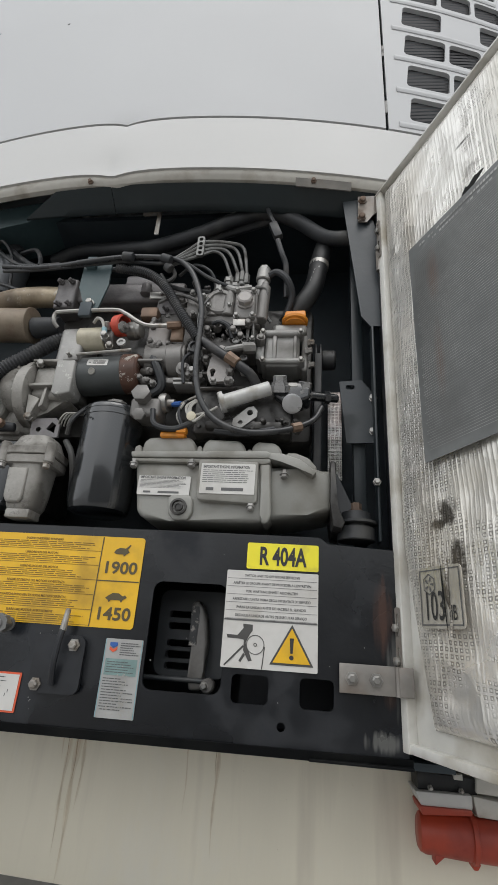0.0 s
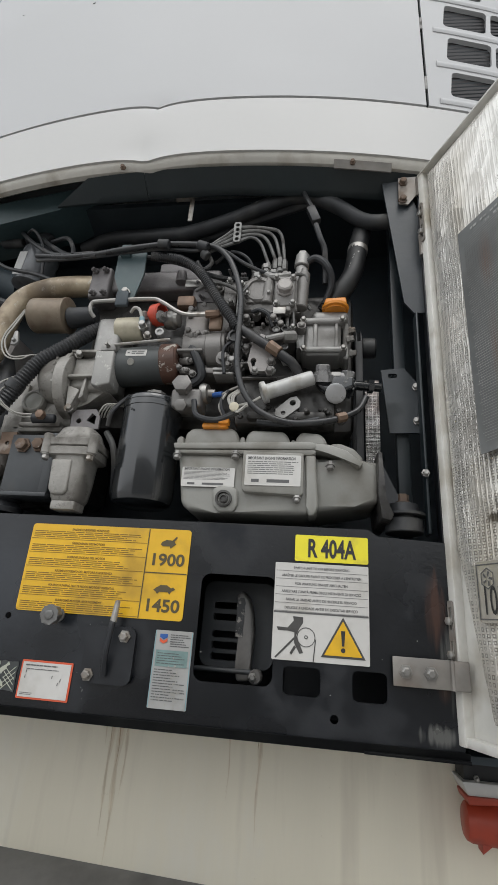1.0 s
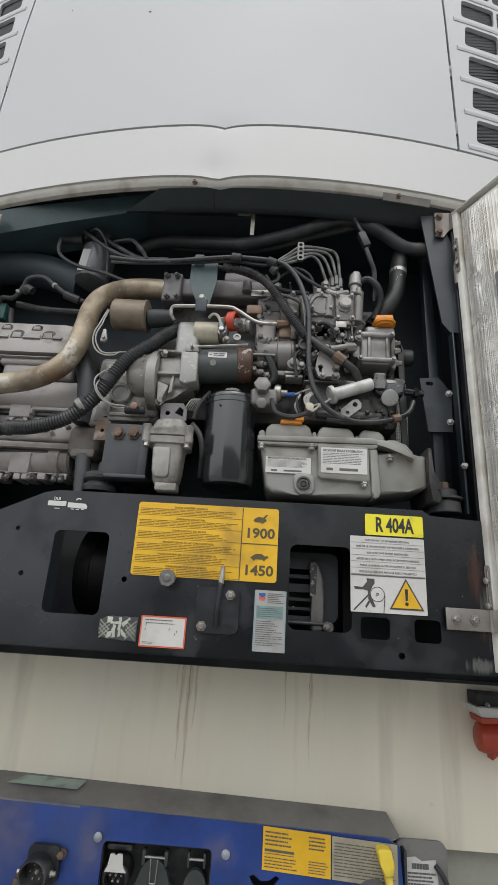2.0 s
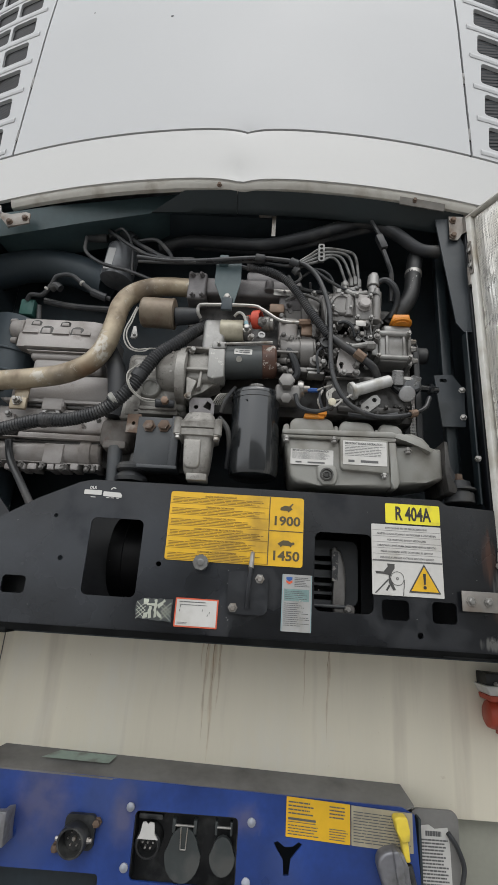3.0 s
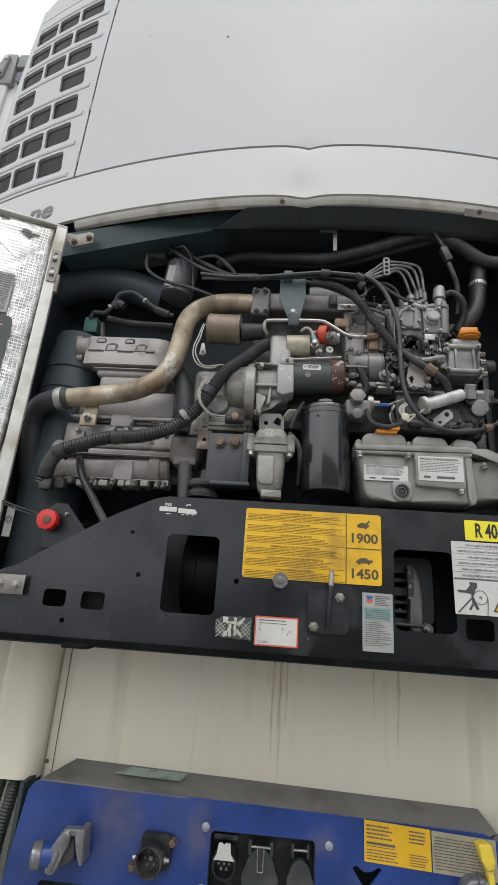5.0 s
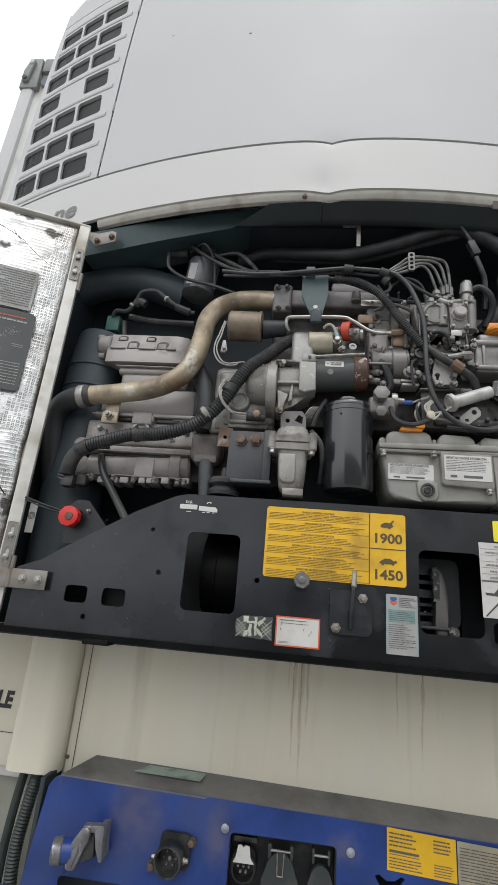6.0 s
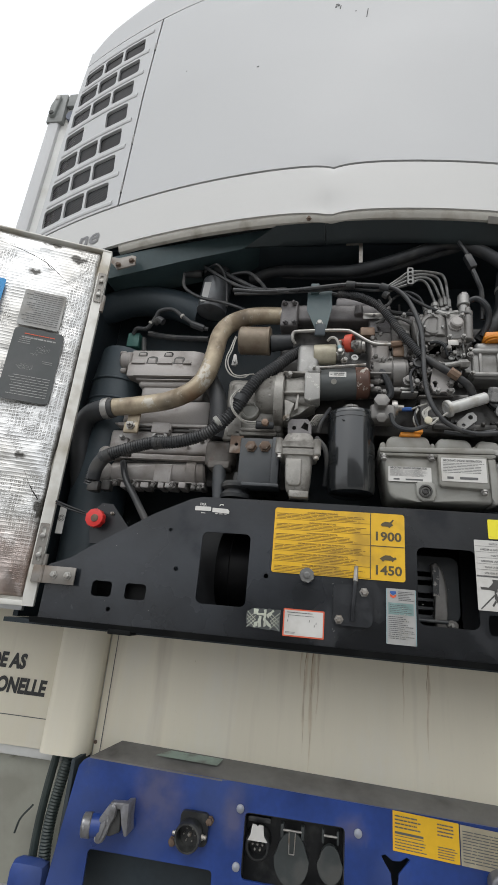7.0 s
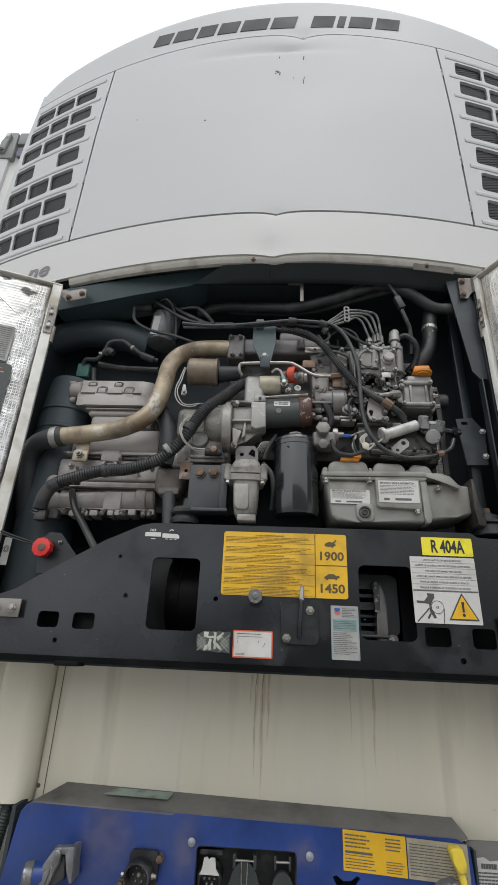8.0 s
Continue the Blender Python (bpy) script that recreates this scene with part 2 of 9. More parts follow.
M_UPRIGHT = mat("blue_black_tube_paint", (0.013, 0.020, 0.024), 0.45, var=0.3, dirt=(0.03, 0.036, 0.038), amount=0.3)
M_HINGE = mat("grimy_galvanised_plate", (0.25, 0.235, 0.215), 0.5, 0.45, var=0.2, scale=18, dirt=(0.16, 0.12, 0.09), amount=0.4, dirt_scale=15)
M_RUBBER = mat("black_rubber", (0.024, 0.026, 0.029), 0.55, var=0.3, scale=15, dirt=(0.07, 0.068, 0.063), amount=0.3, dirt_scale=12)
M_CABLE = mat("shiny_black_cable", (0.030, 0.031, 0.033), 0.30, var=0.2, scale=20, dirt=(0.075, 0.073, 0.07), amount=0.25, dirt_scale=18)
M_DUSTRUB = mat("dusty_grey_hose", (0.024, 0.025, 0.027), 0.45, var=0.3, scale=15, dirt=(0.07, 0.067, 0.064), amount=0.3, dirt_scale=14)
M_BLACKGLOSS = mat("black_canister_paint", (0.014, 0.016, 0.018), 0.14, var=0.25, scale=10, bump=0.02, coat=1.0)
M_PIPE = mat("heat_stained_pipe", (0.42, 0.35, 0.25), 0.42, 0.35, var=0.22, scale=7, fine=90, dirt=(0.155, 0.115, 0.075), amount=0.50, dirt_scale=13)


def overlay(m, col, scale, lo, hi, rough=0.6, stretch=(1, 1, 1)):
    """Scrapes or flecks of another colour over a material."""
    n, l = m.node_tree.nodes, m.node_tree.links
    bs = n["Principled BSDF"]
    tc, mp, nz, mr, mx = (n.new("ShaderNode" + k) for k in ("TexCoord", "Mapping", "TexNoise", "MapRange", "Mix"))
    mp.inputs["Scale"].default_value = stretch
    nz.inputs["Scale"].default_value, nz.inputs["Detail"].default_value, nz.inputs["Roughness"].default_value = scale, 9, 0.7
    l.new(tc.outputs["Object"], mp.inputs[0])
    l.new(mp.outputs[0], nz.inputs["Vector"])
    for k, v in zip((1, 2, 3, 4), (lo, hi, 0, 0.9)):
        mr.inputs[k].default_value = v
    l.new(nz.outputs["Fac"], mr.inputs[0])
    mx.data_type = "RGBA"
    l.new(bs.inputs["Base Color"].links[0].from_socket, mx.inputs[6])
    mx.inputs[7].default_value = (*col, 1)
    l.new(mr.outputs[0], mx.inputs[0])
    l.new(mx.outputs[2], bs.inputs["Base Color"])
    return m


overlay(M_CAST, (0.40, 0.39, 0.37), 34, 0.60, 0.70)
overlay(M_CAST, (0.10, 0.094, 0.086), 17, 0.58, 0.74)
M_BELL = overlay(overlay(mat("stained_grey_casting", (0.315, 0.303, 0.278), 0.42, 0.2, var=0.22, scale=16, fine=190, bump=0.25, dirt=(0.10, 0.092, 0.08), amount=0.5, dirt_scale=16), (0.075, 0.068, 0.06), 38, 0.58, 0.70), (0.42, 0.41, 0.38), 75, 0.64, 0.72)
M_MANIFOLD = overlay(mat("sooty_purple_grey_casting", (0.165, 0.156, 0.156), 0.45, 0.2, var=0.2, scale=14, fine=190, bump=0.25, dirt=(0.05, 0.046, 0.046), amount=0.4, dirt_scale=14), (0.20, 0.19, 0.185), 50, 0.62, 0.72)
M_SCUFFCAST = overlay(mat("scuffed_pale_casting", (0.30, 0.295, 0.28), 0.45, 0.2, var=0.15, scale=12, bump=0.3), (0.50, 0.49, 0.46), 70, 0.57, 0.66)
overlay(M_WARMCAST, (0.16, 0.13, 0.115), 14, 0.58, 0.74)
overlay(M_DARKCAST, (0.25, 0.24, 0.225), 40, 0.62, 0.72)
overlay(M_PIPE, (0.15, 0.10, 0.06), 6, 0.58, 0.75)
overlay(M_PIPE, (0.50, 0.475, 0.42), 30, 0.57, 0.66, stretch=(1.0, 1.0, 0.7))
overlay(M_WALL, (0.50, 0.43, 0.31), 34, 0.68, 0.75)
overlay(M_WALL, (0.74, 0.72, 0.65), 2.2, 0.5, 0.75, stretch=(1.5, 1, 0.6))
M_LINE = mat("grey_steel_line", (0.16, 0.16, 0.155), 0.38, 0.4, var=0.25, scale=25, dirt=(0.06, 0.055, 0.05), amount=0.4, dirt_scale=30)
M_IRON = overlay(mat("dark_flecked_iron", (0.06, 0.062, 0.064), 0.5, 0.2, var=0.3, scale=20, bump=0.4), (0.34, 0.32, 0.29), 55, 0.54, 0.60)
M_OLDINK = mat("faded_black_ink", (0.06, 0.058, 0.055), 0.5, var=0.15, scale=40, bump=0)
M_AMBERINK = mat("brown_faded_ink", (0.17, 0.10, 0.014), 0.5, var=0.1, bump=0)
M_AMBERNUM = mat("brown_black_figures", (0.085, 0.066, 0.028), 0.5, var=0.1, bump=0)
M_RUST = mat("rusty_steel", (0.135, 0.092, 0.066), 0.75, 0.1, var=0.4, scale=25, bump=0.5, dirt=(0.32, 0.29, 0.26), amount=0.3, dirt_scale=30)
overlay(M_RUST, (0.48, 0.45, 0.40), 45, 0.64, 0.68)
M_TAN = mat("tan_solenoid_case", (0.21, 0.17, 0.125), 0.4, 0.3, var=0.25, scale=14, dirt=(0.12, 0.085, 0.055), amount=0.35, dirt_scale=12)
overlay(M_TAN, (0.115, 0.066, 0.042), 11, 0.50, 0.70)
M_CREAM = mat("cream_plastic", (0.50, 0.46, 0.35), 0.45, var=0.1, dirt=(0.22, 0.19, 0.14), amount=0.25, dirt_scale=14)
M_REDCAP = mat("bright_red_cap", (0.56, 0.022, 0.018), 0.32, var=0.1, dirt=(0.25, 0.03, 0.03), amount=0.2, dirt_scale=25)
M_REDSOCK = mat("red_socket_plastic", (0.36, 0.048, 0.022), 0.42, var=0.12, dirt=(0.22, 0.04, 0.03), amount=0.25, dirt_scale=9)
M_ORANGE = mat("orange_plastic", (0.75, 0.27, 0.025), 0.4, var=0.12, dirt=(0.35, 0.17, 0.04), amount=0.25, dirt_scale=25)
M_COPPER = mat("dull_copper", (0.23, 0.155, 0.11), 0.5, 0.35, var=0.3, scale=20, dirt=(0.12, 0.08, 0.05), amount=0.4, dirt_scale=25)
M_STARTCAP = overlay(mat("rust_brown_cap", (0.10, 0.048, 0.032), 0.6, var=0.3, scale=25, bump=0.4), (0.50, 0.47, 0.42), 38, 0.56, 0.60)
M_WHITEWIRE = mat("white_wire", (0.36, 0.35, 0.32), 0.5, var=0.08)
M_BLUEWIRE = mat("blue_wire", (0.03, 0.10, 0.33), 0.45, var=0.1)
M_YEL = mat("amber_label", (0.72, 0.42, 0.015), 0.42, var=0.07, scale=12, bump=0.02, dirt=(0.33, 0.2, 0.03), amount=0.26, dirt_scale=8)
M_LEMON = mat("lemon_label", (0.82, 0.72, 0.03), 0.4, var=0.05, bump=0.02, dirt=(0.45, 0.38, 0.06), amount=0.15, dirt_scale=20)
M_WLAB = mat("white_label", (0.56, 0.55, 0.525), 0.45, var=0.06, bump=0.02, dirt=(0.42, 0.4, 0.36), amount=0.25, dirt_scale=14)
M_GLAB = mat("grey_label", (0.36, 0.36, 0.35), 0.45, var=0.08, bump=0.02, dirt=(0.25, 0.24, 0.22), amount=0.3, dirt_scale=14)
M_KLAB = mat("black_label", (0.06, 0.066, 0.066), 0.45, var=0.2, bump=0.02, dirt=(0.10, 0.10, 0.1), amount=0.25)
M_GREENLAB = mat("faded_green_label", (0.30, 0.38, 0.33), 0.55, var=0.15, dirt=(0.2, 0.2, 0.18), amount=0.4, dirt_scale=20)
M_BEIGELAB = mat("faded_beige_label", (0.38, 0.34, 0.24), 0.55, var=0.12, dirt=(0.27, 0.24, 0.18), amount=0.35, dirt_scale=20)
M_INK = mat("black_ink", (0.025, 0.025, 0.025), 0.5, var=0.1, bump=0)
M_GREYINK = mat("grey_ink", (0.10, 0.10, 0.10), 0.5, var=0.1, bump=0)
M_SOFTINK = mat("mid_grey_lettering", (0.17, 0.17, 0.175), 0.6, var=0.1, bump=0)
M_SIGN = mat("charcoal_lettering", (0.034, 0.036, 0.039), 0.65, var=0.1, bump=0)
M_REDINK = mat("red_ink", (0.65, 0.10, 0.04), 0.5, var=0.1, bump=0)
M_FLAP2 = mat("dim_white_print", (0.33, 0.33, 0.32), 0.5, var=0.3, scale=30, bump=0)
M_CYANINK = mat("pale_blue_ink", (0.21, 0.35, 0.39), 0.5, var=0.1, bump=0)
def spots(m, col, places, strength=0.8, scale=28, lo=0.08, hi=0.40, stretch=(1, 1, 1)):
    """Ragged patches of one colour at given places (place, half sizes) of a material."""
    n, l = m.node_tree.nodes, m.node_tree.links
    bs = n["Principled BSDF"]
    tc = n.new("ShaderNodeTexCoord")
    ms = n.new("ShaderNodeMapping")
    ms.inputs["Scale"].default_value = stretch
    l.new(tc.outputs["Object"], ms.inputs[0])
    nz = n.new("ShaderNodeTexNoise")
    nz.inputs["Scale"].default_value, nz.inputs["Detail"].default_value = scale, 7
    l.new(ms.outputs[0], nz.inputs["Vector"])
    for at, size in places:
        mp, gr, mu, mr, mx = (n.new("ShaderNode" + k) for k in ("Mapping", "TexGradient", "Math", "MapRange", "Mix"))
        mp.vector_type = "TEXTURE"
        mp.inputs["Location"].default_value, mp.inputs["Scale"].default_value = at, size
        gr.gradient_type = "SPHERICAL"
        l.new(tc.outputs["Object"], mp.inputs[0])
        l.new(mp.outputs[0], gr.inputs[0])
        mu.operation = "MULTIPLY"
        l.new(gr.outputs["Fac"], mu.inputs[0])
        l.new(nz.outputs["Fac"], mu.inputs[1])
        for k, v in zip((1, 2, 3, 4), (lo, hi, 0, strength)):
            mr.inputs[k].default_value = v
        l.new(mu.outputs[0], mr.inputs[0])
        mx.data_type = "RGBA"
        mx.inputs[7].default_value = (*col, 1)
        l.new(mr.outputs[0], mx.inputs[0])
        l.new(bs.inputs["Base Color"].links[0].from_socket, mx.inputs[6])
        l.new(mx.outputs[2], bs.inputs["Base Color"])
    return m


def blue_paint(name):
    return overlay(mat(name, (0.014, 0.046, 0.215), 0.36, var=0.34, scale=7, bump=0.04, dirt=(0.035, 0.06, 0.18), amount=0.32, dirt_scale=4), (0.10, 0.12, 0.20), 12, 0.60, 0.78, stretch=(1, 1, 0.35))


spots(M_PIPE, (0.20, 0.105, 0.05), [((-0.515, -0.13, 0.245), (0.06, 0.1, 0.05))], 0.7, 14, 0.10, 0.45)
spots(M_PIPE, (0.085, 0.07, 0.06), [((-0.61, -0.12, 0.225), (0.055, 0.1, 0.06)), ((-0.40, -0.10, 0.53), (0.05, 0.1, 0.04))], 0.6, 16, 0.12, 0.45)
spots(M_PIPE, (0.60, 0.58, 0.53), [((-0.497, -0.13, 0.315), (0.045, 0.1, 0.10)), ((-0.66, -0.12, 0.225), (0.05, 0.1, 0.03))], 0.7, 90, 0.27, 0.38)
M_LUG = overlay(mat("rust_stained_grey_lug", (0.16, 0.148, 0.135), 0.6, 0.1, var=0.25, scale=14, bump=0.4, dirt=(0.085, 0.07, 0.06), amount=0.4, dirt_scale=16), (0.15, 0.06, 0.04), 18, 0.56, 0.68, stretch=(1.6, 1, 0.5))
M_BLUE = blue_paint("blue_panel_paint")
M_BLUEFACE = spots(blue_paint("blue_panel_paint_rubbed"), (0.13, 0.115, 0.155), [((-0.39, -0.085, 0.315), (0.11, 0.2, 0.12)), ((-0.18, -0.085, 0.30), (0.05, 0.2, 0.09)), ((0.12, -0.085, 0.31), (0.06, 0.2, 0.05))], 0.5)
M_PLATE = overlay(mat("black_plate_paint", (0.0034, 0.0042, 0.0058), 0.27, var=0.4, scale=5, fine=120, bump=0.1, dirt=(0.014, 0.016, 0.020), amount=0.36, dirt_scale=6), (0.055, 0.058, 0.062), 26, 0.66, 0.80, stretch=(0.4, 1, 2.0))
# paler bluish sheen on the plate's left and middle, painted into its colour
spots(M_PLATE, (0.040, 0.046, 0.056), [((-0.50, -0.3, 0.14), (0.42, 0.4, 0.30)), ((-0.15, -0.3, 0.2), (0.35, 0.4, 0.25))], 0.55, 9, 0.05, 0.50)
spots(M_PLATE, (0.075, 0.036, 0.024), [((0.652, -0.3, 0.225), (0.030, 0.2, 0.12)), ((0.66, -0.3, 0.10), (0.02, 0.2, 0.05))], 0.7, 90, 0.20, 0.40, (1, 1, 0.06))
spots(M_PLATE, (0.16, 0.16, 0.15), [((0.668, -0.3, 0.13), (0.022, 0.2, 0.13)), ((0.645, -0.3, 0.03), (0.06, 0.2, 0.03))], 0.55, 120, 0.24, 0.40, (1, 1, 0.10))
M_EDGE = mat("black_folded_edge", (0.003, 0.0035, 0.004), 0.75, var=0.4, scale=7, dirt=(0.010, 0.0105, 0.010), amount=0.4, dirt_scale=9)
M_RIM = mat("dull_black_rim", (0.003, 0.003, 0.0035), 0.5, var=0.3)
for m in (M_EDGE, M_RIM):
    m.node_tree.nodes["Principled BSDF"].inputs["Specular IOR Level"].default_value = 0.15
M_BRACKET = mat("blue_grey_bracket_paint", (0.030, 0.037, 0.043), 0.42, var=0.2, scale=9, dirt=(0.055, 0.06, 0.062), amount=0.25, dirt_scale=9)
M_MOUNT = mat("dusty_dark_grey_paint", (0.050, 0.055, 0.060), 0.45, var=0.2, scale=9, dirt=(0.075, 0.073, 0.07), amount=0.3, dirt_scale=9)
M_SLOPE = mat("dusty_grey_paint", (0.19, 0.185, 0.175), 0.6, var=0.2, scale=6, dirt=(0.085, 0.08, 0.075), amount=0.35, dirt_scale=6)
M_CONDUIT = mat("dark_green_conduit", (0.028, 0.040, 0.037), 0.45, var=0.2, scale=10, dirt=(0.06, 0.07, 0.065), amount=0.3, dirt_scale=10)
M_SOCK = mat("black_socket_plastic", (0.014, 0.015, 0.016), 0.5, var=0.3, dirt=(0.09, 0.09, 0.085), amount=0.3, dirt_scale=14)
M_FLAP = mat("grey_flap_plastic", (0.034, 0.040, 0.040), 0.5, var=0.2, dirt=(0.075, 0.075, 0.07), amount=0.3, dirt_scale=14)
M_ALU = overlay(mat("scratched_aluminium", (0.24, 0.24, 0.25), 0.40, 0.6, var=0.35, scale=18, dirt=(0.06, 0.058, 0.056), amount=0.55, dirt_scale=22), (0.46, 0.46, 0.47), 45, 0.56, 0.64, stretch=(1, 1, 0.3))
M_TARNISH = mat("tarnished_zinc", (0.20, 0.20, 0.215), 0.42, 0.4, var=0.25, scale=14, dirt=(0.09, 0.088, 0.085), amount=0.4, dirt_scale=16)
M_YELPLUG = mat("yellow_plastic", (0.80, 0.60, 0.06), 0.4, var=0.1, dirt=(0.45, 0.35, 0.08), amount=0.25, dirt_scale=20)
M_OLIVE = mat("grey_green_chassis", (0.30, 0.30, 0.25), 0.55, var=0.1, scale=3, dirt=(0.22, 0.215, 0.18), amount=0.3)
M_GROUND = mat("worn_concrete", (0.30, 0.29, 0.28), 0.85, var=0.2, scale=0.7, fine=25, bump=0.3, dirt=(0.18, 0.175, 0.165), amount=0.4, dirt_scale=0.9)
M_FINS = mat("radiator_fins", (0.055, 0.052, 0.054), 0.5, 0.0, var=0.2)
M_DUCT = mat("blue_black_duct", (0.036, 0.051, 0.062), 0.55, var=0.25, scale=8, dirt=(0.034, 0.044, 0.05), amount=0.3)
M_CANISTER = mat("dark_grey_canister", (0.12, 0.127, 0.135), 0.35, 0.2, var=0.2, scale=10, dirt=(0.05, 0.05, 0.05), amount=0.3, dirt_scale=10)
M_BARREL = mat("dull_silver_paint", (0.50, 0.50, 0.485), 0.42, 0.2, var=0.15, scale=14, dirt=(0.26, 0.23, 0.18), amount=0.3, dirt_scale=20)
M_PLUG = mat("bright_zinc_plug", (0.42, 0.42, 0.42), 0.26, 0.6, var=0.15, scale=20, dirt=(0.12, 0.115, 0.11), amount=0.3, dirt_scale=24)


def foil(name, along, tone, mark, press, pitch=0.0135, shine=0.62, dull=0.36, sway=0.012, cover=0.50, crumple=0.6):
    """Crinkled aluminium foil on a quilted pad: ribs along one way, patches of square emboss, stains and soot."""
    m = bpy.data.materials.new(name)
    m.use_nodes = True
    n, l = m.node_tree.nodes, m.node_tree.links
    b = n["Principled BSDF"]
    tc = n.new("ShaderNodeTexCoord")
    obj = tc.outputs["Object"]

    def mapped(s):
        mp = n.new("ShaderNodeMapping")
        mp.inputs["Scale"].default_value = s
        l.new(obj, mp.inputs[0])
        return mp.outputs[0]

    def tex_noise(vec, s, d, rough=0.5):
        t = n.new("ShaderNodeTexNoise")
        t.inputs["Scale"].default_value, t.inputs["Detail"].default_value, t.inputs["Roughness"].default_value = s, d, rough
        l.new(vec, t.inputs["Vector"])
        return t.outputs["Fac"]

    def calc(op, a, c=0.0):
        x = n.new("ShaderNodeMath")
        x.operation = op
        for sock, v in zip(x.inputs, (a, c)):
            if isinstance(v, (int, float)):
                sock.default_value = v
            else:
                l.new(v, sock)
        return x.outputs[0]

    def ramp(fac, lo, hi, a, c):
        r = n.new("ShaderNodeMapRange")
        for k, v in zip((1, 2, 3, 4), (lo, hi, a, c)):
            r.inputs[k].default_value = v
        l.new(fac, r.inputs[0])
        return r.outputs[0]

    def blend(fac, a, c):
        x = n.new("ShaderNodeMix")
        x.data_type = "RGBA"
        for sock, v in ((x.inputs[0], fac), (x.inputs[6], a), (x.inputs[7], c)):
            if isinstance(v, tuple):
                sock.default_value = (*v, 1)
            else:
                l.new(v, sock)
        return x.outputs[2]

    even = mapped((1, 1, 1))
    sep = n.new("ShaderNodeSeparateXYZ")
    l.new(obj, sep.inputs[0])
    wander = tex_noise(even, 14, 3)
    # square rings of the emboss, one every 12 mm
    pu = calc("ABSOLUTE", calc("SUBTRACT", calc("FRACT", calc("MULTIPLY", calc("ADD", sep.outputs[0], calc("MULTIPLY", wander, 0.012)), 1 / 0.0105)), 0.5))
    pv = calc("ABSOLUTE", calc("SUBTRACT", calc("FRACT", calc("MULTIPLY", calc("ADD", sep.outputs[2], calc("MULTIPLY", wander, 0.010)), 1 / 0.0096)), 0.5))
    far = calc("MAXIMUM", pu, pv)
    ring = calc("SUBTRACT", 1.0, ramp(calc("ABSOLUTE", calc("SUBTRACT", far, 0.24)), 0.05, 0.11, 0, 1))
    where = ramp(calc("ADD", tex_noise(even, 4.2, 4, 0.6), ramp(sep.outputs[0], 0.03, 0.15, 0.12, -0.03)), cover, cover + 0.06, 0, 1)
    broken = ramp(tex_noise(even, 55, 2), 0.40, 0.52, 0.2, 1)
    ring = calc("MULTIPLY", ring, calc("MULTIPLY", where, broken))
    # ribs pressed into the foil
    across = sep.outputs[2] if along == "x" else sep.outputs[0]
    swing = calc("MULTIPLY", tex_noise(mapped((1, 1, 2) if along == "x" else (2, 1, 1)), 1.0, 2), sway)
    wave = calc("SINE", calc("MULTIPLY", calc("ADD", across, swing), 2 * math.pi / pitch))
    rib = calc("POWER", ramp(wave, -1, 1, 0, 1), 3.0)
    rib = calc("MULTIPLY", rib, ramp(tex_noise(even, 3.0, 3), 0.40, 0.58, 0.15, 1))
    fine = tex_noise(mapped((1, 1, 60) if along == "x" else (60, 1, 1)), 2.2, 4)
    # crumpled facets
    vo = n.new("ShaderNodeTexVoronoi")
    vo.inputs["Scale"].default_value = 17
    l.new(even, vo.inputs["Vector"])
    stain = ramp(tex_noise(even, 3.2, 9), 0.47, 0.75, 0, 1)
    soot = ramp(tex_noise(even, 9.0, 10, 0.65), 0.64, 0.74, 0, 1)
    c = blend(stain, tone, tuple(v * f for v, f in zip(tone, (0.66, 0.62, 0.55))))
    c = blend(calc("MAXIMUM", calc("MULTIPLY", ring, mark), calc("MULTIPLY", soot, 0.75)), c, (0.085, 0.075, 0.06))
    l.new(c, b.inputs["Base Color"])
    l.new(ramp(stain, 0, 1, shine, 0.4 * shine), b.inputs["Metallic"])
    l.new(ramp(stain, 0, 1, dull, dull + 0.22), b.inputs["Roughness"])
    hgt = calc("ADD", calc("ADD", calc("MULTIPLY", fine, 0.20), calc("MULTIPLY", rib, press)),
               calc("ADD", calc("MULTIPLY", ring, -0.3), calc("ADD", calc("MULTIPLY", tex_noise(even, 9.0, 6), crumple), calc("MULTIPLY", vo.outputs["Distance"], 0.9 * crumple))))
    bp = n.new("ShaderNodeBump")
    bp.inputs["Strength"].default_value, bp.inputs["Distance"].default_value = 0.6, 0.006
    l.new(hgt, bp.inputs["Height"])
    l.new(bp.outputs[0], b.inputs["Normal"])
    return m


M_FOIL_L = foil("crinkled_foil_level_ribs", "x", (0.68, 0.68, 0.675), 0.6, 0.16, 0.0105, 0.72, 0.30, 0.012, 0.49, 1.1)
M_FOIL_R = foil("crinkled_foil_upright_ribs", "z", (0.88, 0.86, 0.81), 0.6, 0.12, 0.0090, 0.62, 0.27, 0.004, 0.45, 1.6)
spots(M_FOIL_L, (0.03, 0.026, 0.02), [(((0.217, 0, 0.992)), (0.045, 0.1, 0.020)), (((0.099, 0, 1.071)), (0.05, 0.1, 0.03)), (((0.121, 0, 0.393)), (0.03, 0.1, 0.02)), (((0.043, 0, 0.252)), (0.03, 0.1, 0.07)), (((0.183, 0, 1.109)), (0.06, 0.1, 0.02))], 0.9, 60, 0.18, 0.34)
# left pad's hinge edge: grime and the edge's shadow painted as one dark strip
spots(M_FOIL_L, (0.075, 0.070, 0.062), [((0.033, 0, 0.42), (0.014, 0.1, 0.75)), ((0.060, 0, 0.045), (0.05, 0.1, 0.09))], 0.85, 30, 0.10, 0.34)
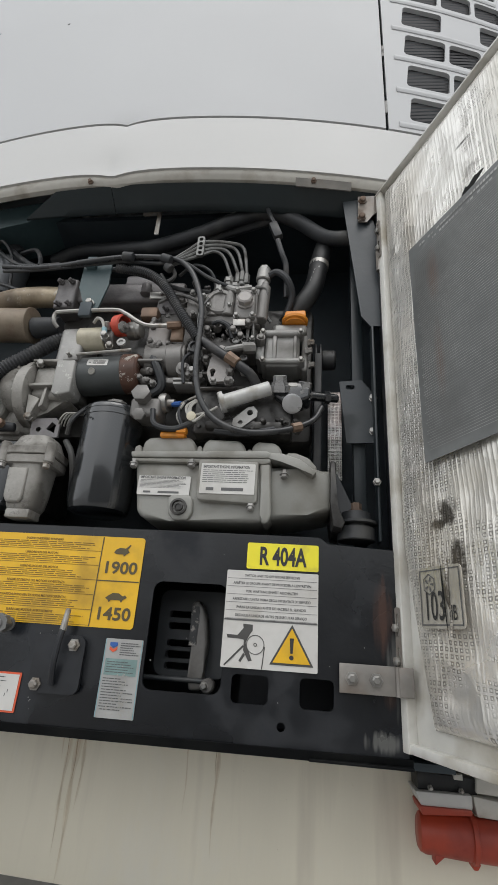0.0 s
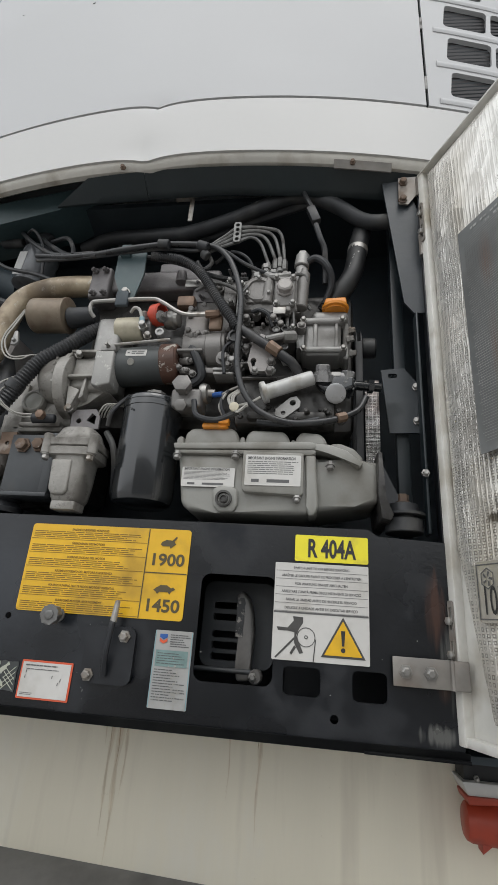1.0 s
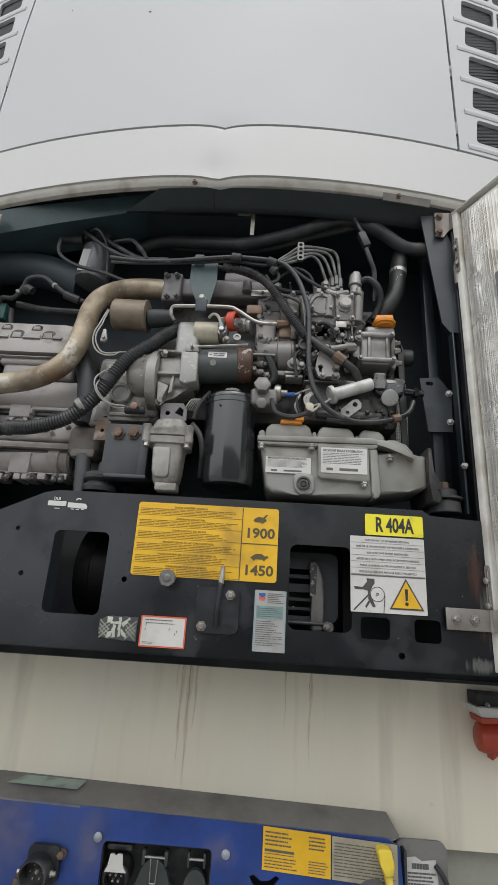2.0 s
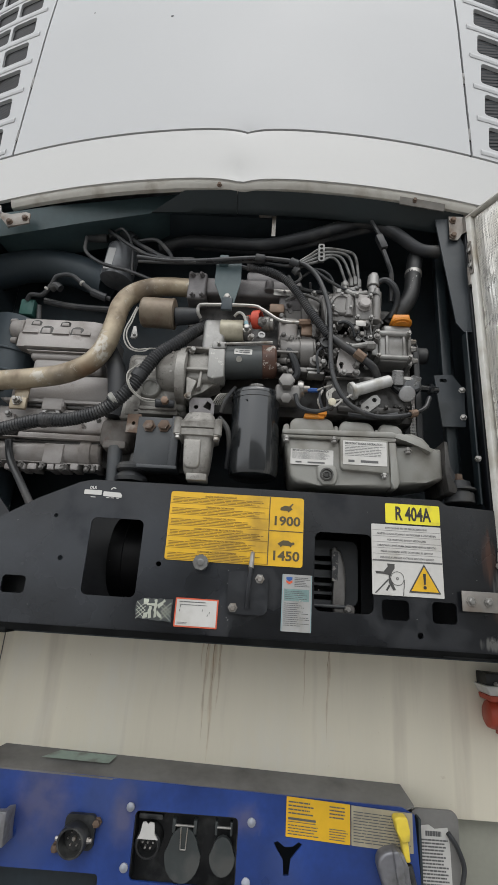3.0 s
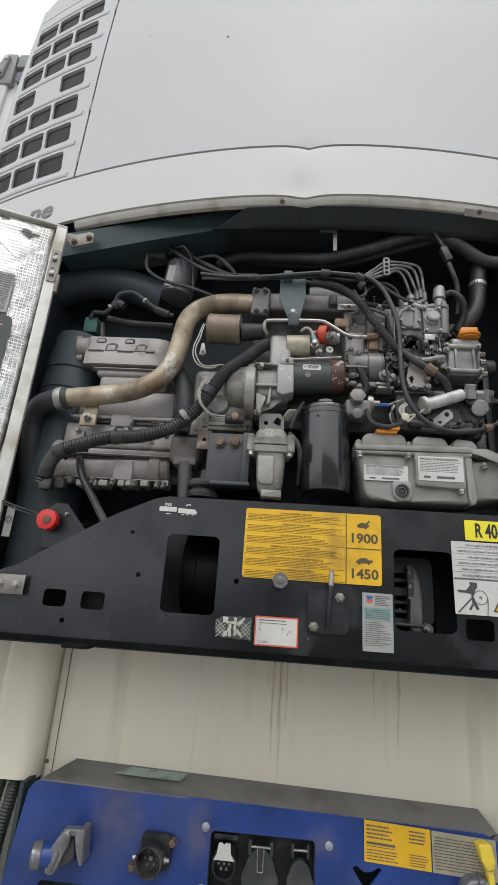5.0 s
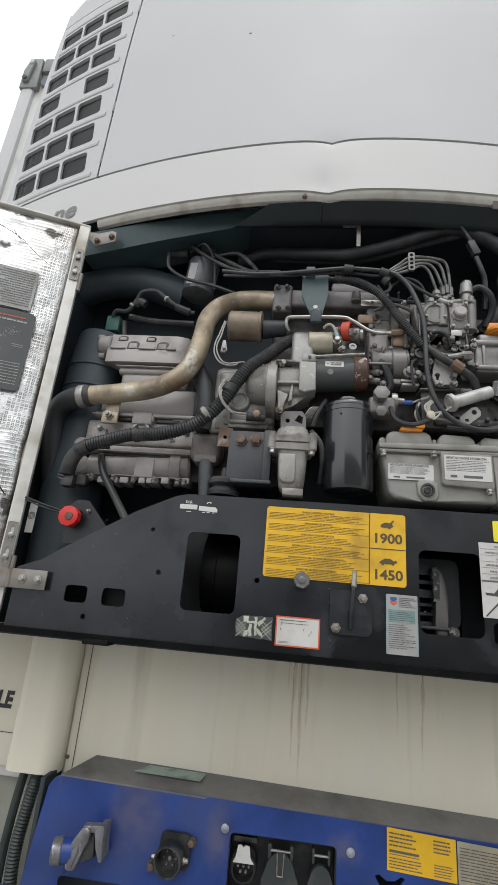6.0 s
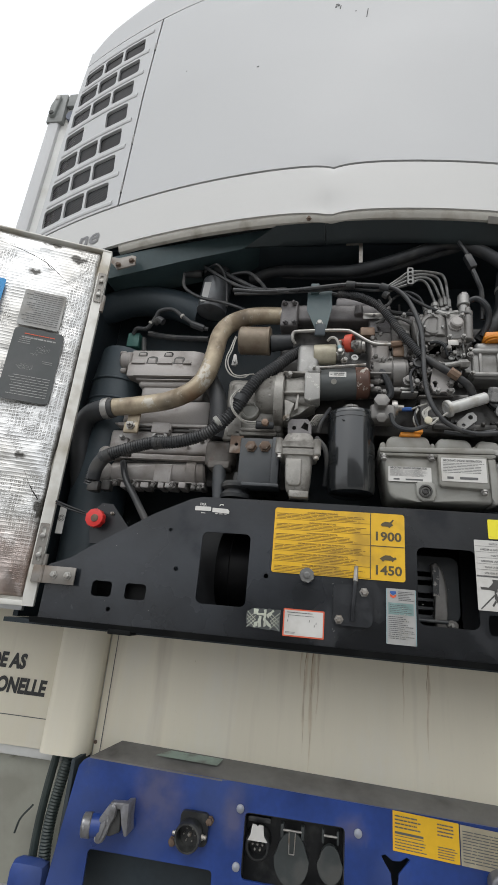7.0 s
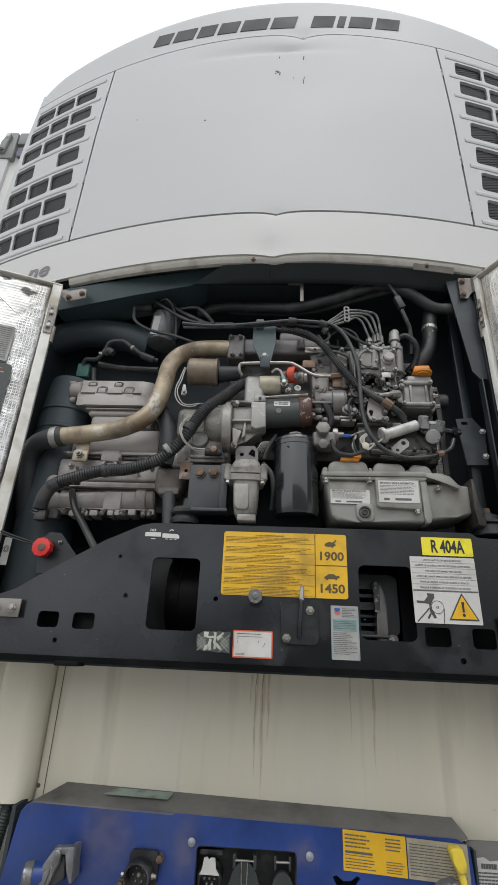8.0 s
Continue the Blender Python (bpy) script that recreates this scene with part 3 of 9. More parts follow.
spots(M_FOIL_L, (0.42, 0.31, 0.265), [((0.073, 0, 0.098), (0.24, 0.2, 0.17))], 0.65, 20, 0.08, 0.38)
spots(M_FOIL_R, (0.02, 0.018, 0.015), [(((0.142, 0, 0.356)), (0.035, 0.1, 0.035)), (((0.121, 0, 0.339)), (0.03, 0.1, 0.015)), (((0.160, 0, 0.283)), (0.03, 0.1, 0.05)), (((0.267, 0, 1.048)), (0.03, 0.1, 0.008)), (((0.141, 0, 0.223)), (0.02, 0.1, 0.07))] , 0.92, 60, 0.16, 0.32)
spots(M_FOIL_R, (0.33, 0.27, 0.19), [(((0.175, 0, 0.938)), (0.03, 0.1, 0.05)), (((0.111, 0, 0.952)), (0.03, 0.1, 0.16)), (((0.132, 0, 0.224)), (0.09, 0.1, 0.2)), (((0.087, 0, 0.392)), (0.06, 0.1, 0.3)), (((0.081, 0, 0.090)), (0.1, 0.1, 0.1))], 0.34, 20, 0.1, 0.5)


# ---------- ground ----------
g = B()
bmesh.ops.create_grid(g, x_segments=8, y_segments=8, size=400)
tagged(part("ground", g, M_GROUND), "worn grey concrete yard under the trailer", "ground", kind="structure")

# unseen wall added behind the camera to darken horizon reflections and fill light
b = B()
span(b, (-2.5, -8.3, 0), (16, -8.0, 2.7), 0)
tagged(part("backdrop_wall", b, M_BACKDROP), "unseen plain grey wall added for darker reflections", "wall", kind="structure")

# ---------- trailer ----------
WALL_Y = 0.36
trailer = thing("trailer", "white refrigerated trailer front with cream lower wall", "trailer", (0, 0.36, 0))
b = B()
span(b, (-1.405, WALL_Y, 0.875), (1.36, 9.0, 3.80), 0.012)
part("box_body", b, M_TRAILER, trailer)
b = B()
span(b, (-1.428, 0.342, 1.36), (-1.362, 0.52, 3.60), 0.016)
span(b, (1.32, 0.342, 1.36), (1.384, 0.52, 3.60), 0.016)
parts("corner_rail", b, M_PANEL, trailer, "greyish white corner rail")
M_CASTING = mat("grey_corner_casting", (0.22, 0.23, 0.222), 0.5, var=0.15, dirt=(0.19, 0.19, 0.175), amount=0.3, dirt_scale=9)
b = B()
prism(b, [(-1.432, 3.578), (-1.344, 3.578), (-1.352, 3.772), (-1.412, 3.776), (-1.434, 3.700)], 0.336, 0.06, 0.005)
lampbox = part("corner_casting", b, M_CASTING, trailer, "grey green corner casting")
b = B()
prism(b, [(-1.418, 3.606), (-1.390, 3.606), (-1.376, 3.742), (-1.392, 3.756), (-1.404, 3.744)], 0.320, 0.03, 0.007, 3)
part("marker_lamp", b, M_CASTING, lampbox, "grey corner marker lamp")
b = B()
prism(b, [(-1.403, 3.712), (-1.382, 3.712), (-1.379, 3.742), (-1.399, 3.742)], 0.315, 0.02, 0.005, 3)
part("lens", b, M_WLAB, lampbox, "pale lamp lens")
b = B()
lathe(b, (-1.403, 0.324, 3.622), (0, -1, 0), [(0, 0.012), (0.008, 0.012), (0.010, 0.008)], 16)
part("dark_button", b, M_FLAP, lampbox)
b = B()
span(b, (-1.346, 0.340, 3.690), (-1.10, 0.40, 3.776), 0.006)
part("top_rail", b, M_CASTING, trailer, "grey top rail")
b = B()
cyl(b, (-1.306, 0.362, 3.630), (-1.306, 0.345, 3.630), 0.034, seg=24)
part("round_badge", b, mat("slate_badge", (0.10, 0.115, 0.15), 0.5), trailer, "small dark round badge")
b = B()
span(b, (-0.632, 0.352, 0.86), (1.355, 0.364, 1.45), 0.002)
lower_wall = part("wall_panel", b, M_WALL, trailer, "cream painted lower panel with drip stains")
M_DRIP = mat("pale_brown_drip", (0.70, 0.635, 0.50), 0.55, var=0.06, scale=30)
M_DRIPMID = mat("brown_drip", (0.64, 0.555, 0.42), 0.55, var=0.10, scale=30)
M_DRIPCORE = mat("dark_brown_drip", (0.43, 0.33, 0.22), 0.55, var=0.15, scale=30)
for mt, nm, lay, wide, run in ((M_DRIP, "drip_stain", 0.3514, 0.0085, 1.0), (M_DRIPMID, "drip_middle", 0.3510, 0.0042, 0.92), (M_DRIPCORE, "drip_core", 0.3506, 0.0018, 0.50)):
    b = B()
    for x, ws, z1 in ((-0.011, 0.8, 0.985), (0.009, 1.2, 0.94), (0.027, 0.7, 1.07), (-0.024, 0.5, 1.16), (0.337, 0.7, 0.98), (0.27, 0.4, 1.06)):
        n, z0 = 16, 1.31
        z2 = z0 + (z1 - z0) * run * (0.9 if x > 0.2 else 1.0)
        pts = [(x + 0.0020 * math.sin(k * 0.55 + x * 50) - 0.0004 * k, z0 + (z2 - z0) * k / n) for k in range(n + 1)]
        wid = [wide * ws * (0.75 + 0.25 * math.sin(k * 1.3 + x * 90)) * (1 - (k / n) ** 2.2) + 0.0001 for k in range(n + 1)]
        row = [(b.verts.new((p[0] - w, lay, p[1])), b.verts.new((p[0] + w, lay, p[1]))) for p, w in zip(pts, wid)]
        for (a0, a1), (c0, c1) in zip(row, row[1:]):
            b.faces.new((a0, a1, c1, c0))
    parts(nm, b, mt, lower_wall, "brown drip stain running down the panel")
# rounded post cover and the flat panel with lettering beside it
def half_round(bm, x0, x1, y0, depth, z0, z1, r=0.03):
    w = x1 - x0
    prof = []
    for k in range(9):
        a = radians(90 * k / 8)
        prof.append((x0 + r - r * math.cos(a), y0 - depth + r - r * math.sin(a)))
    for k in range(9):
        a = radians(90 * k / 8)
        prof.append((x1 - r * 1.6 + r * 1.6 * math.sin(a), y0 - depth + r * 1.6 - r * 1.6 * math.cos(a)))
    prof = [(x0, y0)] + prof + [(x1, y0)]
    lo = [bm.verts.new((u, v, z0)) for u, v in prof]
    hi = [bm.verts.new((u, v, z1)) for u, v in prof]
    for i in range(len(prof) - 1):
        bm.faces.new((lo[i], lo[i + 1], hi[i + 1], hi[i]))
    bm.faces.new(lo)
    bm.faces.new(hi[::-1])
b = B()
half_round(b, -0.782, -0.637, 0.36, 0.065, 0.912, 1.264)
post = part("post_cover", b, M_WALL, trailer, "cream rounded post cover")
b = B()
for z in (0.945, 1.27):
    lathe(b, (-0.628, 0.353, z), (0, -1, 0), [(0, 0.006), (0.003, 0.005), (0.004, 0.001)], 10)
parts("screw", b, M_RUST, post)
b = B()
span(b, (-0.611, 0.3505, 0.90), (-0.6090, 0.353, 1.30), 0)
part("panel_joint", b, M_GREYINK, lower_wall, "dark joint beside the post cover")
b = B()
span(b, (-1.38, 0.350, 0.905), (-0.778, 0.372, 1.45), 0.003)
side_board = part("side_board", b, M_WALL, trailer, "cream board with black lettering")
b = B()
words(b, "DE AS", 0.059, lambda u, v: (-0.904 + u + 0.07 * v, 0.3485, 1.118 + v), "RIGHT", 0.0028, 0.80)
part("lettering", b, M_INK, side_board)
b = B()
words(b, "IONELLE", 0.059, lambda u, v: (-0.820 + u + 0.07 * v, 0.3485, 1.048 + v), "RIGHT", 0.0028, 0.80)
part("lettering", b, M_INK, side_board)
b = B()
span(b, (-1.38, 0.352, 0.985), (-0.778, 0.3485, 0.987), 0)
part("joint_line", b, M_GREYINK, side_board)
b = B()
span(b, (-1.30, 0.40, 0.55), (1.30, 0.46, 0.90), 0.004)
chassis = part("chassis_beam", b, M_OLIVE, trailer, "grey green chassis beam")
b = B()
lathe(b, (-0.91, 0.40, 0.87), (0, -1, 0), [(0, 0.010), (0.008, 0.010), (0.012, 0.003)], 6)
parts("bolt", b, M_OLIVE, chassis)
b = B()
span(b, (-1.28, 0.8, 0.45), (-1.16, 8.6, 0.9), 0.01)
span(b, (1.16, 0.8, 0.45), (1.28, 8.6, 0.9), 0.01)
parts("chassis_rail", b, M_CAVITY, trailer)
for s in (-1, 1):
    b = B()
    span(b, (s * 0.98 - 0.06, 2.2, 0.08), (s * 0.98 + 0.06, 2.34, 0.9), 0.01)
    span(b, (s * 0.98 - 0.15, 2.15, 0.0), (s * 0.98 + 0.15, 2.4, 0.08), 0.01)
    part("landing_leg", b, M_CAVITY, trailer)

# ---------- refrigeration unit: shell ----------
unit = thing("refrigeration_unit", "white curved refrigeration unit on the trailer front, doors wide apart", "refrigeration unit", (0, 0.3, 1.28))


def face_y(x, z=0.0):
    """Depth of the curved front at x; it leans back a little towards the top."""
    y = -0.06 + 0.1736 * x * x - 0.035 * x
    return y + 0.05 * max(0.0, z - 3.3) ** 1.3


def notch(x, z):
    """How far the knocked panel edges sag at their kinks."""
    d = 0.014 * math.exp(-abs(x - 0.012) / 0.045) * (math.exp(-((z - 2.735) / 0.05) ** 2) + math.exp(-((z - 2.53) / 0.04) ** 2))
    return -d - 0.022 * math.exp(-abs(x - 0.112) / 0.07) * math.exp(-((z - 3.852) / 0.05) ** 2)


def dents(x, z):
    d = 0.005 * math.exp(-abs(x - 0.012) / 0.05 - ((z - 2.738) / 0.020) ** 2)
    d += 0.009 * math.exp(-abs(x + 0.010) / 0.05 - ((z - 2.560) / 0.050) ** 2)
    d += 0.008 * math.exp(-((x - 0.05) / 0.07) ** 2 - ((z - 3.735) / 0.014) ** 2)
    d += 0.012 * math.exp(-abs(x - 0.112) / 0.055 - ((z - 3.86) / 0.04) ** 2)
    d += 0.014 * math.exp(-((x + 0.04) / 0.24) ** 2 - (max(0.0, z - 3.725) / 0.05) ** 2 - (min(0.0, z - 3.725) / 0.018) ** 2)
    return d


def shell(bm, x0, x1, z0, z1, nx, nz, fn, thick):
    rows = [[[bm.verts.new(fn(x0 + (x1 - x0) * i / nx, z0 + (z1 - z0) * j / nz, d)) for i in range(nx + 1)] for j in range(nz + 1)] for d in (0, thick)]
    for k, rr in enumerate(rows):
        for j in range(nz):
            for i in range(nx):
                q = (rr[j][i], rr[j][i + 1], rr[j + 1][i + 1], rr[j + 1][i])
                bm.faces.new(q if k == 0 else q[::-1])
    f, k = rows
    for i in range(nx):
        bm.faces.new((f[0][i + 1], f[0][i], k[0][i], k[0][i + 1]))
        bm.faces.new((f[nz][i], f[nz][i + 1], k[nz][i + 1], k[nz][i]))
    for j in range(nz):
        bm.faces.new((f[j][0], f[j + 1][0], k[j + 1][0], k[j][0]))
        bm.faces.new((f[j + 1][nx], f[j][nx], k[j][nx], k[j + 1][nx]))
    return bm


def on_face(x, z, d):
    return (x, face_y(x, z) + dents(x, z) + d, z + notch(x, z))


SEAM_LO, SEAM_HI, PL, PR, MIDX = 2.738, 3.850, -0.781, 0.715, -0.033
b = B()
shell(b, PL + 0.0045, PR - 0.0045, SEAM_LO, SEAM_HI, 160, 64, on_face, 0.012)
upper = part("upper_panel", b, M_PANEL, unit, "plain white curved upper panel with a dent", angle=60)
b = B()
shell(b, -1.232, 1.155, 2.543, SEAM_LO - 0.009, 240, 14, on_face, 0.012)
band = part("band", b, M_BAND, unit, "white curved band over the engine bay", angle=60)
# gaps read dark: a backing behind the seams
b = B()
shell(b, -1.20, 1.14, 2.56, 3.95, 60, 8, lambda x, z, d: (x, face_y(x, z) + 0.05 + d, z), 0.01)
part("inner_skin", b, M_CAVITY, unit, "black inner skin behind the panels")


def top_z(x):
    e = abs(x - MIDX)
    return 4.228 - 0.085 * e * e - 4.0 * max(0.0, e - 1.06) ** 2


def cap_pt(x, s, d):
    """Top cap: s runs from the seam up over the edge to the roof."""
    zt = top_z(x)
    r = 0.11
    z_flat = zt - r
    y0 = face_y(x, SEAM_HI)
    if s < 0.5:
        z = SEAM_HI + 0.006 + (z_flat - SEAM_HI - 0.006) * s / 0.5
        return (x, face_y(x, z) + dents(x, z) + d, z + notch(x, z))
    if s < 0.85:
        a = radians(90 * (s - 0.5) / 0.35)
        return (x, face_y(x, z_flat) + r - (r - d) * math.cos(a), z_flat + (r - d) * math.sin(a))
    y1 = face_y(x, z_flat) + r
    return (x, y1 + (0.5 - y1) * (s - 0.85) / 0.15, zt - d)


b = B()
shell(b, -1.232, 1.155, 0, 1, 200, 40, cap_pt, 0.012)
top_cap = part("top_cap", b, M_PANEL, unit, "white rounded top cap", angle=60)
for x0 in (-1.232, 1.155):
    s = 1 if x0 > 0 else -1
    b = B()
    def flank(u, v, d):
        z = 1.30 + (top_z(x0) - 0.06 - 1.30) * v
        y0 = face_y(x0, z)
        return (x0 - s * d, y0 + (max(0.42, y0 + 0.02) - y0) * u, z)
    shell(b, 0, 1, 0, 1, 4, 12, flank, 0.012)
    part("side_panel", b, M_PANEL, unit, "white side panel")
    b = B()
    shell(b, *((-1.232, -0.795) if s < 0 else (0.722, 1.155)), 1.30, 2.540, 16, 8, on_face, 0.012)
    part("side_front", b, M_PANEL, unit, "white front panel beside the engine bay")

# maker's name: plain blocks instead of letters
def name_at(x, v, d):
    z = 3.905 + 0.10 * x * x + v * 0.098
    return (x, face_y(x, z) + dents(x, z) - 0.0025 + d, z)


b = B()
x = -0.595
for w, gap in ((0.085, 0.018), (0.105, 0.018), (0.085, 0.018), (0.095, 0.018), (0.125, 0.018), (0.115, 0.075), (0.105, 0.018), (0.035, 0.02), (0.110, 0.018), (0.115, 0)):
    shell(b, x, x + w, 0, 1, 4, 2, lambda u, v, d: name_at(-0.595 + (u + 0.595) * 0.955 + 0.018 * v, v, d), 0.0015)
    x += w + gap
parts("name_block", b, M_SIGN, unit, "row of charcoal blocks along the top")
b = B()
words(b, "ne", 0.098, lambda u, v: (-0.838 + u * 1.05 + 0.12 * v, face_y(-0.838 + u, 2.6) - 0.0025, 2.584 + v), "RIGHT", 0.0022)
part("lettering", b, M_SOFTINK, unit, "grey rounded letters on the band")
# small scars on the upper panel
b = B()
for x, z, w, h in ((-0.283, 3.266, 0.008, 0.005), (-0.587, 3.366, 0.004, 0.003), (0.006, 3.548, 0.009, 0.010), (0.013, 3.535, 0.004, 0.020), (0.112, 3.482, 0.003, 0.05), (0.010, 3.66, 0.004, 0.012), (0.113, 3.65, 0.004, 0.03), (0.000, 3.555, 0.010, 0.008), (-0.004, 3.540, 0.006, 0.008), (0.070, 3.50, 0.004, 0.004), (0.112, 3.828, 0.010, 0.006)):
    shell(b, x - w / 2, x + w / 2, z - h / 2, z + h / 2, 2, 2, lambda u, v, d: (u + 0.1 * (v - z), face_y(u, v) + dents(u, v) - 0.0012 + d, v), 0.001)
parts("scratch", b, M_INK, upper, "small black scuffs")

# vent grilles on both flanks
for s, edge in ((-1, PL), (1, PR)):
    e0, e1 = abs(edge) + 0.003, (1.230 if s < 0 else 1.153)
    holes = []
    cols = [(0.846, 0.958), (0.970, 1.074), (1.086, 1.196)] if s < 0 else [(0.779, 0.905), (0.918, 1.020), (1.034, 1.126)]
    for r in range(7):
        z0 = 2.792 + 0.1465 * r
        for c, (a, k) in enumerate(cols):
            if r == 3 and c == 1:
                continue
            holes.append([(u + 0.010 * (v - z0) / 0.1, v) for u, v in rounded(a, z0 - 0.006, k, z0 + 0.092, 0.013, 3)])
    top = [(e0, SEAM_HI), (e0, SEAM_LO), (e1, SEAM_LO), (e1, SEAM_HI)]
    b = B()
    sheet(b, dense(top, 0.04), holes, 0.012, lambda u, v, d, s=s: (s * u, face_y(s * u, v) + d, v))
    vent = part("vent_panel", b, M_PANEL, unit, "white side panel with rows of vent slots", angle=50)
    b = B()
    for r in range(8):
        z = 2.7615 + 0.1465 * r
        shell(b, e0 + 0.03, e1 - 0.03, z - 0.010, z + 0.010, 10, 3, lambda u, v, d, s=s, z=z: (s * u, face_y(s * u, v) - 0.006 + 0.004 * abs(v - z) / 0.010 + d, v), 0.005)
    parts("vent_rib", b, M_PANEL, vent)
    b = B()
    for k in range(-12, 90):
        row = []
        for j in range(9):
            u = e0 + 0.02 + (e1 - e0 - 0.04) * j / 8
            z = 2.765 + 0.0145 * k + 0.34 * s * (u - e0)
            z = min(max(z, 2.760), 3.835)
            y = face_y(s * u, z) + 0.013
            row.append((b.verts.new((s * u, y + 0.002, z)), b.verts.new((s * u, y, z + 0.006))))
        for (p, q), (p2, q2) in zip(row, row[1:]):
            if abs(p2.co.z - p.co.z) > 0.001:
                b.faces.new((p, q, q2, p2))
    bmesh.ops.delete(b, geom=[v for v in b.verts if not v.link_faces], context="VERTS")
    part("fin_pack", b, M_FINS, vent, "grey slanting radiator fins")
    # hinge wear along the seam
    b = B()
    for z in (2.80, 3.05, 3.62):
        span(b, (edge - 0.004, face_y(edge, z) - 0.001, z), (edge + 0.003, face_y(edge, z) + 0.006, z + 0.05), 0.001)
    parts("hinge_pin", b, M_LINE, vent)

# rolled lip under the band, with its clips
b = B()
def lip_pt(x, z, d):
    k = (2.545 - z) / 0.0215
    return (x, face_y(x) + dents(x, 2.545) + 0.006 + 0.013 * k - 0.004 * math.sin(math.pi * k) + d, z + notch(x, 2.545) * (1 - 0.5 * k))


shell(b, -0.74, 0.715, 2.5235, 2.545, 150, 6, lip_pt, 0.014)
lip = part("lip", b, M_LIP, unit, "grimy rolled lip under the band")
b = B()
for x0, x1 in ((-0.165, -0.0075), (-0.006, 0.68)):
    shell(b, x0, x1, 2.486, 2.521, 24, 4, lambda x, z, d: (x - (3.0 * (2.521 - z) * max(0.0, -x - 0.0075) / 0.1575), face_y(x) + 0.026 + 1.5 * (2.521 - z) + d, z), 0.006)
parts("hood_panel", b, M_HOOD, unit, "dark blue-grey hood panel under the lip")
b = B()
for x in (-0.06, 0.52):
    lathe(b, (x, face_y(x) + 0.016, 2.528), (0, -1, 0), [(0, 0.008), (0.003, 0.008), (0.005, 0.005), (0.009, 0.005)], 6)
parts("lip_bolt", b, M_RUST, lip)
b = B()
shell(b, 0.475, 0.615, 2.514, 2.533, 12, 2, lambda x, z, d: (x, face_y(x) + dents(x, 2.545) + 0.0025 + 0.6 * (2.545 - z) + d, z), 0.003)
parts("catch_strip", b, M_HINGE, lip, "scuffed steel catch strip")

# engine bay lining
for name, a, c in (("bay_back", (-0.81, 0.335, 1.284), (0.76, 0.35, 2.545)), ("bay_side", (-0.825, 0.09, 1.284), (-0.81, 0.334, 2.545)), ("bay_side", (0.75, 0.03, 1.284), (0.765, 0.334, 2.545)),
                   ("bay_roof", (-0.81, 0.10, 2.546), (0.75, 0.35, 2.56)), ("bay_floor", (-0.81, 0.03, 1.272), (0.76, 0.35, 1.283))):
    b = B()
    span(b, a, c, 0)
    part(name, b, M_CAVITY, unit, "dark painted lining of the engine bay")
b = B()
df = [(-0.789, 0.085, 2.502), (-0.594, 0.060, 2.521), (-0.355, 0.050, 2.551), (-0.170, 0.045, 2.579), (-0.286, 0.060, 2.508), (-0.498, 0.075, 2.474), (-0.777, 0.095, 2.420)]
f0 = [b.verts.new(v) for v in df]
f1 = [b.verts.new(Vector(v) + Vector((0, 0.14, 0.015))) for v in df]
b.faces.new(f0)
b.faces.new(f1[::-1])
for i in range(7):
    b.faces.new((f0[i], f1[i], f1[(i + 1) % 7], f0[(i + 1) % 7]))
part("deflector", b, M_TEAL, unit, "dark teal sheet metal deflector")
b = B()
span(b, (0.676, 0.02, 1.60), (0.722, 0.05, 2.50), 0.004)
part("door_post", b, M_BLACK, unit)

# added shelf and backings that block light so the plate's cut-outs stay black
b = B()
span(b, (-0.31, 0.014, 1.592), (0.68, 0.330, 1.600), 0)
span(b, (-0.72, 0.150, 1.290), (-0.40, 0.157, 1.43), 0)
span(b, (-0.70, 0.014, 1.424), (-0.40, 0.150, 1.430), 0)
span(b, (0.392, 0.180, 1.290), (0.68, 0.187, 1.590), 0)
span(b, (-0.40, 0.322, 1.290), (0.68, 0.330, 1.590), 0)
parts("light_shield", b, M_BLACK, unit, "added black plate that keeps light out behind the cut-outs")

# black front frame plate
out = [(-0.70, 1.285), (0.685, 1.285), (0.685, 1.612), (0.56, 1.618), (0.545, 1.628), (-0.305, 1.628), (-0.33, 1.622), (-0.425, 1.578), (-0.60, 1.474), (-0.64, 1.447), (-0.70, 1.425)]
holes = [rounded(-0.288, 1.361, -0.162, 1.538, 0.014), rounded(0.245, 1.358, 0.381, 1.536, 0.016),
         rounded(-0.567, 1.356, -0.512, 1.394, 0.009), rounded(-0.475, 1.355, -0.419, 1.394, 0.009),
         rounded(0.399, 1.349, 0.461, 1.393, 0.009), rounded(0.513, 1.348, 0.569, 1.394, 0.009),
         circle(-0.376, 1.537, 0.005), circle(-0.348, 1.439, 0.006), circle(-0.116, 1.439, 0.006), circle(0.484, 1.320, 0.007), circle(-0.512, 1.327, 0.006)]


def plate_y(x):
    return -0.008 + 0.024 * x * x


b = B()
sheet(b, dense(out, 0.05), holes, 0.004, lambda u, v, d: (u, plate_y(u) + d, v))
plate = part("frame_plate", b, M_PLATE, unit, "scuffed black steel front plate with cut-outs")
b = B()
shell(b, -0.72, 0.69, 1.278, 1.292, 40, 2, lambda x, z, d: (x, plate_y(x) - 0.006 + 0.35 * (1.290 - z) + d, z), 0.045)
span(b, (-0.50, -0.010, 1.270), (-0.44, 0.04, 1.282), 0.002)
span(b, (0.53, -0.008, 1.2775), (0.69, 0.04, 1.282), 0.001)
part("bottom_channel", b, M_EDGE, unit, "folded bottom edge")
b = B()
shell(b, -0.30, 0.545, 1.618, 1.630, 20, 1, lambda x, z, d: (x, plate_y(x) + 0.003 + d, z), 0.035)
part("top_fold", b, M_BLACK, unit)


